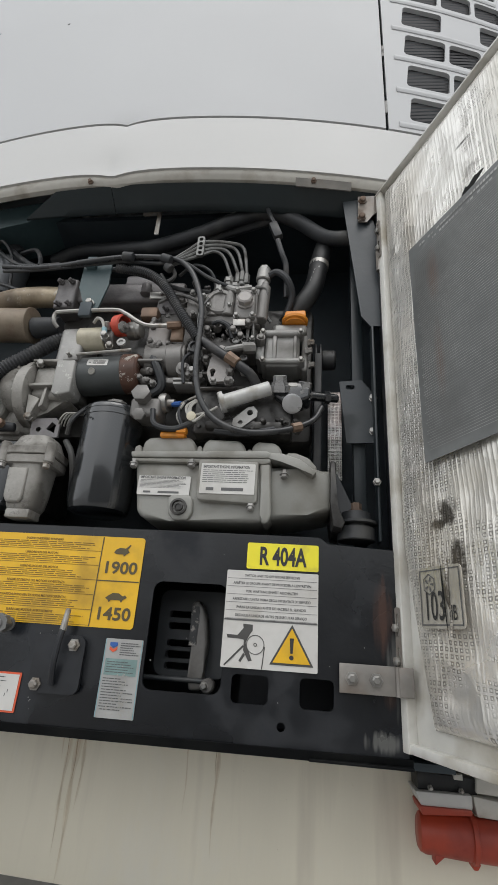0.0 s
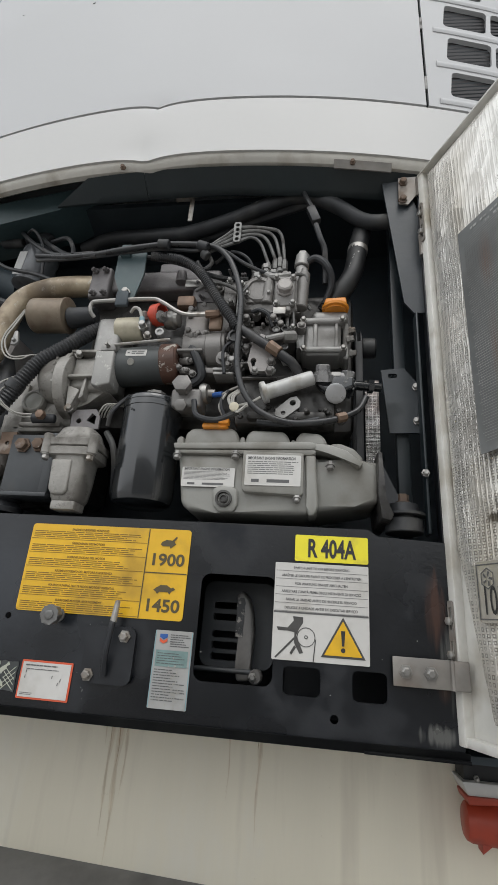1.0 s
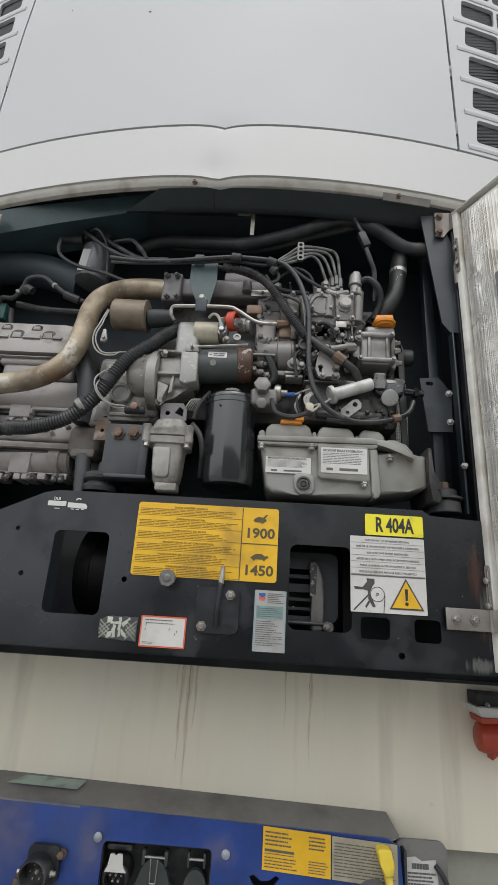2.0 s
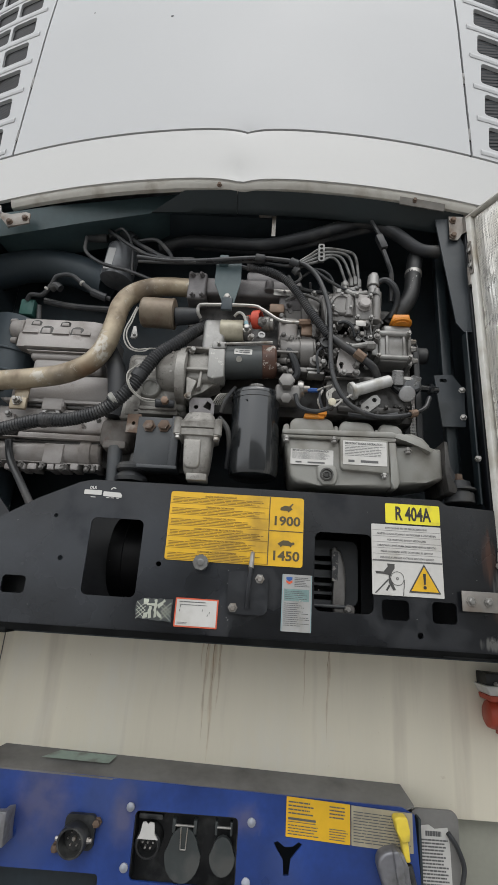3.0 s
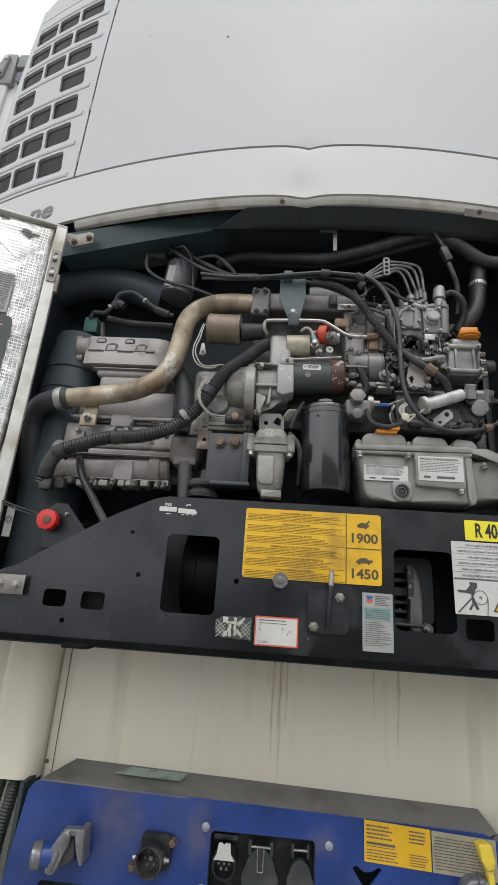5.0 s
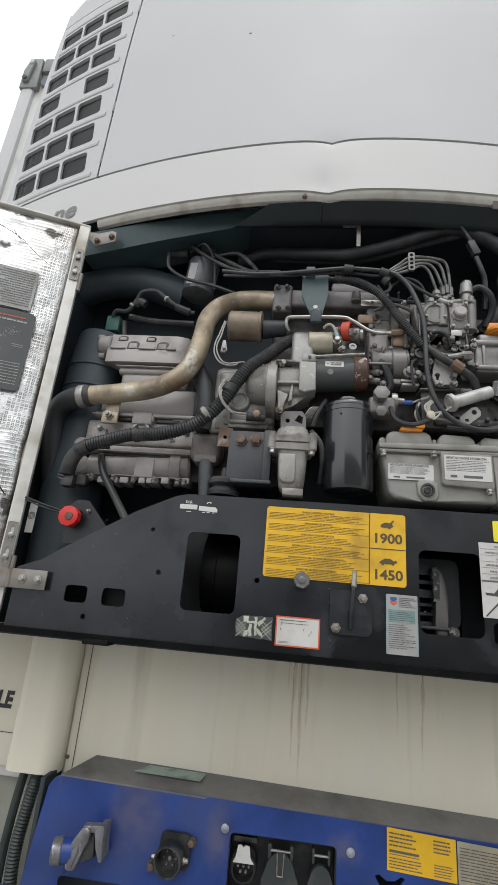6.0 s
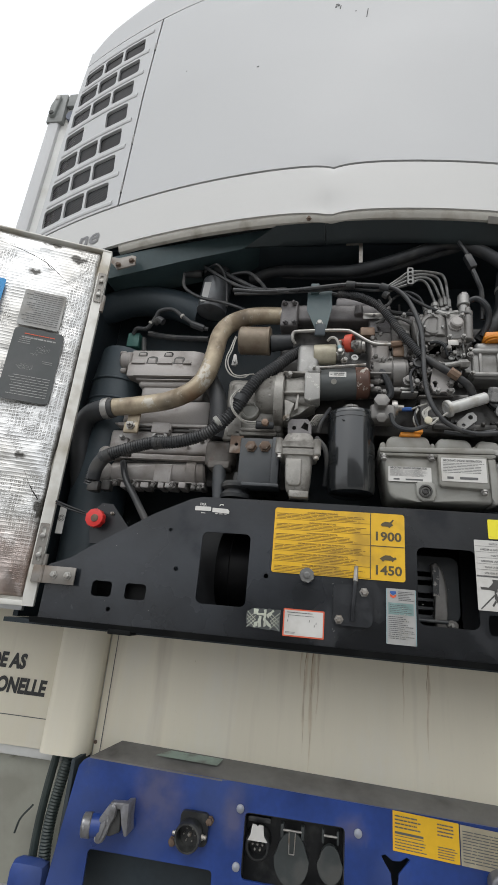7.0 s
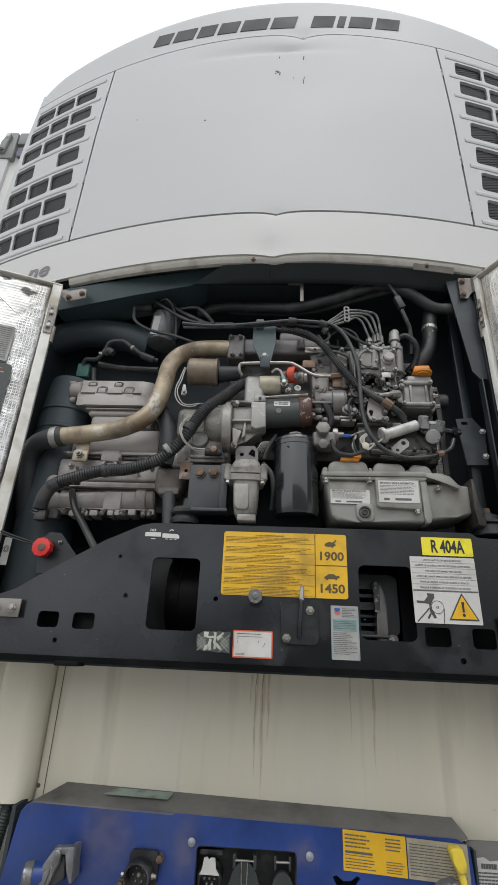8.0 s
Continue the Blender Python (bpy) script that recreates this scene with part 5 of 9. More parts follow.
part("crankcase", b, M_BLOCK, engine, "oily dark crankcase")

# sump housing with labels, lower right
b = B()
prism(b, [(0.166, 1.772), (0.183, 1.668), (0.199, 1.654), (0.254, 1.651), (0.430, 1.654), (0.444, 1.667), (0.447, 1.772)], 0.006, 0.15, 0.010, 3)
prism(b, [(0.440, 1.773), (0.519, 1.763), (0.566, 1.769), (0.566, 1.685), (0.521, 1.676), (0.440, 1.662)], 0.016, 0.14, 0.010, 3)
sump = part("sump_housing", b, M_GREYPAINT, engine, "light grey cast housing")
b = B()
prism(b, [(0.424, 1.772), (0.446, 1.772), (0.452, 1.668), (0.446, 1.653), (0.434, 1.651), (0.430, 1.668)], -0.001, 0.06, 0.005, 3)
part("corner_rib", b, M_GREYPAINT, sump, "rounded upright rib")
b = B()
prism(b, [(0.157, 1.791), (0.160, 1.778), (0.436, 1.782), (0.446, 1.785), (0.444, 1.795), (0.435, 1.798)], -0.005, 0.17, 0.003)
prism(b, [(0.159, 1.777), (0.162, 1.769), (0.436, 1.770), (0.446, 1.774), (0.446, 1.782), (0.436, 1.7805)], -0.003, 0.17, 0.003)
part("rim", b, M_GREYPAINT, sump, "double bolted rim")
b = B()
prism(b, [(0.174, 1.786), (0.178, 1.816), (0.190, 1.827), (0.274, 1.829), (0.286, 1.820), (0.295, 1.788)], 0.004, 0.15, 0.009, 3)
prism(b, [(0.300, 1.788), (0.305, 1.815), (0.315, 1.826), (0.380, 1.824), (0.391, 1.813), (0.398, 1.790)], 0.006, 0.15, 0.009, 3)
prism(b, [(0.401, 1.790), (0.406, 1.814), (0.416, 1.825), (0.453, 1.822), (0.465, 1.811), (0.471, 1.786)], 0.010, 0.15, 0.009, 3)
prism(b, [(0.288, 1.786), (0.292, 1.812), (0.300, 1.812), (0.306, 1.788)], 0.012, 0.14, 0.003)
prism(b, [(0.392, 1.788), (0.396, 1.808), (0.404, 1.808), (0.410, 1.788)], 0.014, 0.14, 0.003)
prism(b, [(0.160, 1.788), (0.160, 1.803), (0.166, 1.809), (0.174, 1.808), (0.178, 1.788)], 0.004, 0.05, 0.004, 3)
part("lid", b, M_GREYPAINT, sump, "cast lid with rounded lobes")
b = B()
prism(b, [(0.462, 1.790), (0.478, 1.806), (0.496, 1.806), (0.522, 1.795), (0.538, 1.776), (0.534, 1.752), (0.500, 1.768), (0.462, 1.780)], 0.024, 0.12, 0.004, 3)
prism(b, [(0.437, 1.796), (0.470, 1.794), (0.505, 1.782), (0.537, 1.757), (0.529, 1.747), (0.500, 1.767), (0.468, 1.779), (0.437, 1.781)], -0.003, 0.12, 0.003)
part("end_cover", b, M_GREYPAINT, sump, "curved end of the rim")
b = B()
prism(b, [(0.563, 1.781), (0.573, 1.779), (0.575, 1.690), (0.590, 1.660), (0.584, 1.648), (0.568, 1.652), (0.563, 1.700)], -0.004, 0.16, 0.002)
part("end_flange", b, M_BLOCK, sump, "dark end flange")
b = B()
for px in ((0.169, -0.006, 1.764), (0.288, -0.006, 1.767), (0.474, 0.002, 1.752)):
    lathe(b, px, (0, -0.25, -1), [(-0.008, 0.0055), (0, 0.0055), (0.001, 0.010), (0.0025, 0.010), (0.003, 0.0075), (0.009, 0.0075), (0.010, 0.005)], 6)
bolt(b, (0.412, -0.004, 1.682), 0.006, (0, -0.5, -1))
parts("bolt", b, M_CAST, sump)
b = B()
p = Vector((0.271, -0.002, 1.677))
prism(b, [(0.247, 1.696), (0.256, 1.703), (0.288, 1.703), (0.297, 1.696), (0.299, 1.667), (0.291, 1.652), (0.262, 1.651), (0.250, 1.664)], -0.003, 0.05, 0.005, 3)
part("plug_boss", b, M_GREYPAINT, sump)
b = B()
lathe(b, p, (0, -1, 0), [(0, 0.0165), (0.006, 0.0165), (0.0065, 0.0125), (0.0005, 0.0115), (0.0, 0.009), (0.0055, 0.0085), (0.006, 0.006), (0.003, 0.005)], 20)
part("drain_plug", b, M_BLOCK, sump, "dark recessed drain plug")


def plaque(a, b_, tilt, seed, header=False):
    a, c = Vector(a), Vector(b_)
    w, h = c.x - a.x, a.z - c.z
    y = a.y - 0.003
    q = B()
    sheet(q, rounded(a.x, c.z, c.x, a.z, 0.002, 2), [], 0.0015, lambda u, v, d: (u, y + d, v + tilt * (u - a.x)))
    pl = part("plate_label", q, M_WLAB, sump, "white information label with small print")
    q = B()
    rnd = random.Random(seed)
    for k in range(7):
        z = a.z - h * (0.24 + 0.065 * k)
        x = a.x + w * 0.04
        xe = a.x + w * rnd.uniform(0.75, 0.96)
        while x < xe:
            s = rnd.uniform(0.05, 0.14) * w
            e = min(x + s, xe)
            q.faces.new([q.verts.new((u, y - 0.0005, v + tilt * (u - a.x))) for u, v in ((x, z), (e, z), (e, z + h * 0.020), (x, z + h * 0.020))])
            x = e + 0.012 * w
    for u0, u1 in ((0.12, 0.26), (0.40, 0.80)):
        q.faces.new([q.verts.new((a.x + w * u, y - 0.0005, a.z - h * v + tilt * w * u)) for u, v in ((u0, 0.90), (u1, 0.90), (u1, 0.80), (u0, 0.80))])
    part("print", q, M_GREYINK, pl)
    q = B()
    words(q, "IMPORTANT ENGINE INFORMATION", 0.0082, lambda u, v: (a.x + w * 0.04 + u, y - 0.0006, a.z - h * 0.16 + v + tilt * (u + w * 0.04)), "LEFT", 0.0002, w * 0.92 / 0.145)
    part("heading", q, M_GREYINK, pl)


plaque((0.181, 0.004, 1.741), (0.288, 0.004, 1.701), 0.0, 21)
b = B()
prism(b, [(0.303, 1.775), (0.423, 1.772), (0.424, 1.692), (0.418, 1.687), (0.311, 1.691), (0.304, 1.697)], -0.010, 0.03, 0.004)
part("label_pad", b, M_GREYPAINT, sump)
plaque((0.310, -0.0085, 1.766), (0.418, -0.0085, 1.704), 0.0, 22)

# oil filter
b = B()
top, low = Vector((0.086, 0.045, 1.903)), Vector((0.088, 0.045, 1.664))
h = (top - low).length
lathe(b, low, top - low, [(0, 0.014), (0.001, 0.050), (0.006, 0.060), (0.02, 0.0645), (h - 0.030, 0.0645), (h - 0.029, 0.0660), (h - 0.020, 0.0660), (h - 0.019, 0.0645), (h - 0.016, 0.0645), (h - 0.015, 0.0655), (h - 0.008, 0.0655), (h - 0.003, 0.062), (h, 0.054)], 56)
fl = part("oil_filter", b, M_BLACKGLOSS, engine, "glossy black oil filter canister")
b = B()
lathe(b, top, top - low, [(0, 0.030), (0.006, 0.030), (0.0061, 0.024), (0.022, 0.023), (0.024, 0.019)], 8)
part("filter_neck", b, M_CAST, fl)
b = B()
lathe(b, (0.062, -0.018, 1.859), (0, -1, 0.4), [(0, 0.003), (0.002, 0.002)], 8)
part("punch_mark", b, M_RUBBER, fl)

# fuel strainer casting beside the filter
SX0, SY0 = -0.054, 0.014
b = B()
loft(b, [((SX0, SY0, z), hx, hx * 0.95) for z, hx in ((1.786, 0.046), (1.794, 0.045), (1.802, 0.041), (1.812, 0.037), (1.817, 0.033), (1.819, 0.024))], 4.0, 36)
st = part("strainer_housing", b, M_BELL, engine, "grey cast strainer cap")
b = B()
loft(b, [((SX0, SY0, z), hx, hx * 0.94) for z, hx in ((1.7705, 0.050), (1.772, 0.052), (1.786, 0.052), (1.788, 0.050))], 6.0, 36)
loft(b, [((SX0, SY0, z), hx, hx * 0.94) for z, hx in ((1.750, 0.046), (1.752, 0.050), (1.767, 0.051), (1.769, 0.049))], 6.0, 36)
for sx in (-1, 1):
    cyl(b, (SX0 + sx * 0.050, -0.026, 1.752), (SX0 + sx * 0.050, -0.026, 1.796), 0.0105, seg=16)
part("flange", b, M_BELL, st, "bolted double flange")
b = B()
loft(b, [((SX0 + 0.002, SY0 - 0.004, z), hx, hx) for z, hx in ((1.652, 0.020), (1.656, 0.026), (1.666, 0.0305), (1.690, 0.0335), (1.745, 0.0365), (1.752, 0.038))], 5.0, 36)
bowl = part("bowl", b, M_BELL, st, "tapered ribbed bowl")
b = B()
prism(b, [(-0.086, 1.742), (-0.042, 1.742), (-0.042, 1.676), (-0.048, 1.668), (-0.074, 1.668), (-0.082, 1.680)], -0.030, 0.03, 0.005, 3)
part("raised_panel", b, M_BELL, bowl)
b = B()
slab(b, (-0.072, -0.024, 1.657), (-0.022, -0.024, 1.639), 0.045, 0.003)
part("foot", b, M_BELL, bowl)
b = B()
for sx in (-1, 1):
    lathe(b, (SX0 + sx * 0.048, -0.026, 1.750), (0, -0.2, -1), [(0, 0.010), (0.0015, 0.010), (0.002, 0.0075), (0.010, 0.0075), (0.011, 0.005)], 6)
parts("bolt", b, M_STEEL, st)
b = B()
pts = [(-0.089, 0.015, 1.860), (-0.080, 0.015, 1.870), (-0.034, 0.015, 1.872), (-0.023, 0.015, 1.858), (-0.022, 0.015, 1.826), (-0.087, 0.015, 1.823)]
sheet(b, [(p[0], p[2]) for p in pts][::-1], [circle(-0.070, 1.844, 0.006), [(-0.052, 1.845), (-0.032, 1.836), (-0.031, 1.855), (-0.042, 1.862)]], 0.006, flat_y(0.015))
part("tie_plate", b, M_MANIFOLD, engine, "cast tie plate with a hole")
b = B()
for k in range(5):
    q0 = Vector((-0.022, 0.010, 1.866)) + Vector((0.005 * k, 0.004 * k, 0.002 * k))
    tube(b, [q0 + Vector((-0.008, 0.01, -0.012)), q0, q0 + Vector((0.012, 0.0, 0.016)), q0 + Vector((0.03, 0.02, 0.02))], 0.0018, 6)
parts("wire", b, M_WHITEWIRE, engine)
b = B()
tube(b, [(-0.004, 0.020, 1.835), (0.004, 0.010, 1.861), (0.015, 0.020, 1.888), (0.027, 0.040, 1.917)], 0.005, 8)
tube(b, [(-0.008, 0.030, 1.823), (0.016, 0.020, 1.789), (0.023, 0.030, 1.746), (0.020, 0.050, 1.691)], 0.007, 8)
parts("small_hose", b, M_RUBBER, engine)

# black bracket plate with two bolts and rubber mount
b = B()
slab(b, (-0.217, 0.016, 1.810), (-0.106, 0.016, 1.675), 0.006, 0.002)
slab(b, (-0.127, 0.010, 1.813), (-0.106, 0.010, 1.674), 0.05, 0.002)
slab(b, (-0.203, 0.000, 1.678), (-0.102, 0.000, 1.669), 0.06, 0.002)
br = part("mount_bracket", b, M_MOUNT, engine, "dark grey bolted bracket plate")
b = B()
q0, q1 = (-0.247, 0.020, 1.816), (-0.211, 0.020, 1.765)
sheet(b, [(q0[0], q1[2]), (q1[0], q1[2]), (q1[0], q0[2]), (q0[0], q0[2])], [circle((q0[0] + q1[0]) / 2, (q0[2] + q1[2]) / 2, 0.005)], 0.006, flat_y(0.018))
part("tab", b, M_RUST, br, "rusty tab with a hole")
b = B()
for px in ((-0.186, 0.014, 1.784), (-0.147, 0.014, 1.786)):
    bolt(b, px, 0.013, (0, -1, 0), 0.013)
parts("bolt", b, M_RUST, br)
b = B()
slab(b, (-0.327, 0.050, 1.814), (-0.243, 0.050, 1.735), 0.08, 0.018, 3)
slab(b, (-0.313, 0.045, 1.751), (-0.249, 0.045, 1.727), 0.06, 0.008)
part("rusty_lug", b, M_LUG, engine, "rust-stained casting lug")
b = B()
cyl(b, (-0.280, 0.060, 1.736), (-0.271, 0.060, 1.632), 0.019)
part("mount_post", b, M_MOUNT, engine)
b = B()
p = Vector((-0.223, 0.050, 1.650))
lathe(b, p - Vector((0, 0, 0.01)), (0, 0, 1), [(0, 0.040), (0.01, 0.042), (0.018, 0.036), (0.024, 0.030), (0.030, 0.041), (0.038, 0.042), (0.046, 0.036), (0.05, 0.012), (0.075, 0.010)], 24)
part("rubber_mount", b, M_RUBBER, engine, "black rubber engine mount")

# bell housing and starter
b = B()
slab(b, (-0.282, 0.060, 2.018), (-0.107, 0.060, 1.829), 0.10, 0.018, 3)
slab(b, (-0.280, 0.045, 1.872), (-0.243, 0.045, 1.813), 0.05, 0.006)
slab(b, (-0.245, 0.040, 1.843), (-0.121, 0.040, 1.827), 0.05, 0.006)
part("flywheel_cover", b, M_BELL, engine, "stained cast flywheel cover")
b = B()
tube(b, [(-0.359, 0.100, 2.045), (-0.313, 0.070, 1.959), (-0.295, 0.060, 1.869), (-0.296, 0.060, 1.819)], 0.026, 14)
part("rubber_elbow", b, M_RUBBER, engine)
b = B()
slab(b, (-0.269, 0.050, 2.001), (-0.107, 0.050, 1.844), 0.10, 0.014, 3)
slab(b, (-0.264, 0.040, 1.947), (-0.225, 0.040, 1.823), 0.05, 0.004)
slab(b, (-0.226, 0.034, 1.849), (-0.125, 0.034, 1.838), 0.05, 0.004)
part("cover_plate", b, M_BELL, engine, "stained cast cover plate")
b = B()
cx0, cx1 = Vector((-0.191, 0.050, 1.955)), Vector((-0.106, 0.050, 1.961))
L = (cx1 - cx0).length
lathe(b, cx0, cx1 - cx0, [(0, 0.034), (0.004, 0.046), (0.014, 0.054), (0.034, 0.059), (L - 0.016, 0.061), (L - 0.015, 0.066), (L - 0.002, 0.067), (L, 0.064)], 44)
bh = part("bell_housing", b, M_BELL, engine, "grey cast bell housing")
b = B()
lathe(b, Vector((-0.132, 0.050, 1.940)), (1, 0, 0), [(0, 0.066), (0.001, 0.075), (0.003, 0.077), (0.026, 0.077), (0.028, 0.074), (0.0281, 0.05)], 44)
part("flange", b, M_BELL, bh, "bolted flange band")
b = B()
slab(b, (-0.106, 0.004, 1.998), (-0.030, 0.004, 1.915), 0.07, 0.010, 3)
prism(b, [(-0.106, 1.925), (-0.030, 1.925), (-0.012, 1.916), (-0.062, 1.892), (-0.088, 1.868), (-0.106, 1.868)], 0.018, 0.06, 0.006, 3)
part("nose_box", b, M_BELL, bh, "square ribbed nose casting")
b = B()
prism(b, [(-0.108, 2.009), (-0.046, 2.009), (-0.040, 2.001), (-0.108, 2.003)], -0.010, 0.07, 0.002)
prism(b, [(-0.102, 1.945), (-0.030, 1.947), (-0.030, 1.940), (-0.104, 1.938)], -0.012, 0.05, 0.0018)
prism(b, [(-0.102, 1.922), (-0.072, 1.910), (-0.086, 1.868), (-0.096, 1.866)], -0.006, 0.06, 0.003)
prism(b, [(-0.066, 1.940), (-0.060, 1.940), (-0.062, 1.894), (-0.072, 1.888)], -0.006, 0.05, 0.002)
parts("web", b, M_BELL, bh, "thin casting web")
b = B()
prism(b, [(-0.048, 2.004), (-0.004, 2.004), (-0.002, 1.922), (-0.030, 1.914), (-0.046, 1.920)], -0.014, 0.05, 0.004, 3)
part("scuffed_pad", b, M_SCUFFCAST, bh, "scuffed pale pad of the nose")
b = B()
for z_, y_ in ((0.040, 0.0), (-0.092, 0.004)):
    bolt(b, Vector((cx1.x + 0.012, y_, cx1.z + z_)), 0.0075, (0.5, -1, 0), 0.012)
parts("bolt", b, M_STEEL, bh)
b = B()
rnd = random.Random(4)
for r_, zz in ((4, 0.022), (5, 0.000)):
    for k in range(r_):
        a_ = radians(rnd.uniform(-4, 4) + 62 - 24 * k)
        q = Vector((cx1.x - 0.038 + (0.018 if zz else 0.0), 0.050 - 0.0605 * math.cos(a_ * 0.8), cx1.z + 0.0605 * math.sin(a_ * 0.8)))
        box(b, q, (0.006, 0.0012, 0.008), 0.0005)
part("cast_mark", b, M_BELL, bh, "raised casting marks")
b = B()
c0 = Vector((-0.203, 0.030, 1.901))
lathe(b, c0 + Vector((0, 0.03, 0)), (0, -1, 0), [(0, 0.028), (0.026, 0.028), (0.030, 0.025), (0.0301, 0.021), (0.026, 0.019), (0.028, 0.004)], 30)
part("core_plug", b, M_GREYPAINT, engine, "round pressed core plug")
b = B()
slab(b, (-0.072, 0.010, 2.110), (-0.011, 0.010, 1.928), 0.09, 0.012, 3)
slab(b, (-0.052, 0.002, 2.021), (-0.004, 0.002, 1.930), 0.08, 0.010, 3)
sm = part("starter_motor", b, M_CAST, engine, "cast nose of the starter motor")
b = B()
slab(b, (-0.040, -0.010, 2.028), (-0.003, -0.010, 2.006), 0.04, 0.004)
part("ear", b, M_CAST, sm)
b = B()
bolt(b, (-0.022, -0.014, 2.017), 0.004)
parts("bolt", b, M_STEEL, sm)
b = B()
tube(b, [(-0.006, -0.012, 2.019), (0.121, -0.012, 2.031)], 0.0035, 8)
part("through_bolt", b, M_STEEL, sm)
b = B()
cyl(b, (-0.009, 0.040, 1.988), (0.098, 0.040, 1.997), 0.0455, seg=40, bev=0.003)
part("starter_body", b, M_KLAB, sm, "dark grey starter body")
b = B()
cyl(b, (0.092, 0.040, 1.997), (0.134, 0.040, 2.000), 0.0470, 0.0455, seg=40, bev=0.005)
part("starter_cap", b, M_STARTCAP, sm, "rust-flecked starter end cap")
b = B()
SC = Vector((0.044, 0.040, 1.993))
sheet(b, dense(rounded(-0.024, -0.009, 0.024, 0.009, 0.002, 2), 0.004), [], 0.0008, lambda u, v, d: (SC.x + 0.000 + u, SC.y - (0.0465 - d) * math.cos(0.22 + v / 0.0455), SC.z + (0.0465 - d) * math.sin(0.22 + v / 0.0455)))
sl_ = part("starter_label", b, M_WLAB, sm, "small white label")
b = B()
for u, w, v in ((-0.020, 0.005, -0.001), (-0.010, 0.011, 0.003), (0.003, 0.016, 0.003), (-0.010, 0.008, -0.003), (0.000, 0.018, -0.003)):
    a0, a1 = 0.22 + (v - 0.0013) / 0.0455, 0.22 + (v + 0.0013) / 0.0455
    b.faces.new([b.verts.new((SC.x + uu, SC.y - 0.0469 * math.cos(a), SC.z + 0.0469 * math.sin(a))) for uu, a in ((u, a0), (u + w, a0), (u + w, a1), (u, a1))])
part("print", b, M_GREYINK, sl_)
b = B()
lathe(b, (SC.x - 0.010, SC.y - 0.0435, SC.z - 0.0128), (0, -1, -0.28), [(0, 0.008), (0.0022, 0.008), (0.0023, 0.0058), (0.0018, 0.0055)], 18)
part("starter_mark", b, M_GREYPAINT, sm, "grey round mark")
b = B()
cyl(b, (-0.026, 0.030, 2.084), (0.039, 0.030, 2.086), 0.030, seg=32)
part("solenoid", b, M_CREAM, sm, "cream solenoid case")
b = B()
cyl(b, (0.039, 0.030, 2.086), (0.063, 0.030, 2.087), 0.027, seg=24)
part("terminal_cap", b, M_DARKCAST, sm)
b = B()
bolt(b, (0.047, 0.000, 2.098), 0.007, (0, -0.6, 1), 0.014)
bolt(b, (0.049, -0.004, 2.071), 0.008, (0, -1, 0.2), 0.014)
bolt(b, (0.061, 0.000, 2.049), 0.007, (0.4, -1, 0), 0.012)
parts("terminal_nut", b, M_STEEL, sm)
b = B()
lathe(b, (0.044, 0.022, 2.116), (1, -0.35, -0.1), [(0, 0.010), (0.004, 0.013), (0.02, 0.016), (0.024, 0.026), (0.044, 0.026), (0.046, 0.022), (0.030, 0.019), (0.028, 0.004)], 22)
part("terminal_boot", b, M_REDCAP2, sm, "faded red rubber boot")
b = B()
lathe(b, (0.076, 0.004, 2.098), (1, -0.6, 0), [(0, 0.010), (0.010, 0.010), (0.011, 0.014), (0.018, 0.014), (0.019, 0.006), (0.028, 0.006)], 8)
part("terminal_stud", b, M_DARKCAST, sm)
b = B()
for q in ([(0.012, 0.000, 2.114), (0.024, -0.010, 2.119), (0.038, -0.012, 2.111), (0.048, -0.012, 2.083)],):
    tube(b, q, 0.0038, 8)
parts("wire", b, M_WHITEWIRE, sm)
b = B()
cyl(b, (0.046, -0.012, 2.092), (0.050, -0.012, 2.073), 0.006, seg=10)
part("wire_sleeve", b, M_CYANINK, sm, "pale blue wire sleeve")
b = B()
lathe(b, (0.087, 0.030, 2.110), (1, -0.1, 0), [(0, 0.020), (0.006, 0.022), (0.022, 0.022), (0.026, 0.018), (0.034, 0.018), (0.036, 0.010)], 20)
part("steel_fitting", b, M_STEEL, engine, "round steel connector with printed bands")
b = B()
lathe(b, (0.090, -0.002, 2.056), (0.1, -1, 0.1), [(0, 0.010), (0.004, 0.0105), (0.005, 0.010), (0.0052, 0.0055), (0.002, 0.005)], 18)
part("eyelet", b, M_GLAB, engine, "pale ring terminal")

# injection pump and valve gear: a crowd of castings
b = B()
slab(b, (0.135, 0.055, 2.182), (0.276, 0.055, 1.980), 0.12, 0.01)
slab(b, (0.199, 0.045, 2.206), (0.247, 0.045, 2.026), 0.09, 0.008)
slab(b, (0.133, 0.035, 1.994), (0.244, 0.035, 1.979), 0.08, 0.004)
pb = part("pump_block", b, M_DARKCAST, engine, "oily grey pump block")
b = B()
slab(b, (0.137, 0.024, 2.134), (0.190, 0.024, 2.026), 0.08, 0.008, 3)
part("side_cover", b, M_WARMCAST, pb, "cast side cover")
b = B()
cyl(b, (0.196, 0.040, 2.029), (0.233, 0.040, 2.031), 0.042, seg=30)
cyl(b, (0.143, 0.040, 2.032), (0.240, 0.040, 2.037), 0.036, seg=28)
slab(b, (0.134, 0.000, 2.016), (0.192, 0.000, 2.010), 0.05, 0.002)
part("gear_drum", b, M_DARKCAST, pb, "horizontal turned drum")
b = B()
slab(b, (0.186, 0.020, 1.979), (0.240, 0.020, 1.965), 0.05, 0.003)
lathe(b, (0.239, 0.012, 1.995), (0, -1, 0), [(-0.02, 0.016), (0.004, 0.016), (0.005, 0.010), (0.016, 0.010), (0.017, 0.006)], 18)
part("drain_boss", b, M_DARKCAST, pb)
b = B()
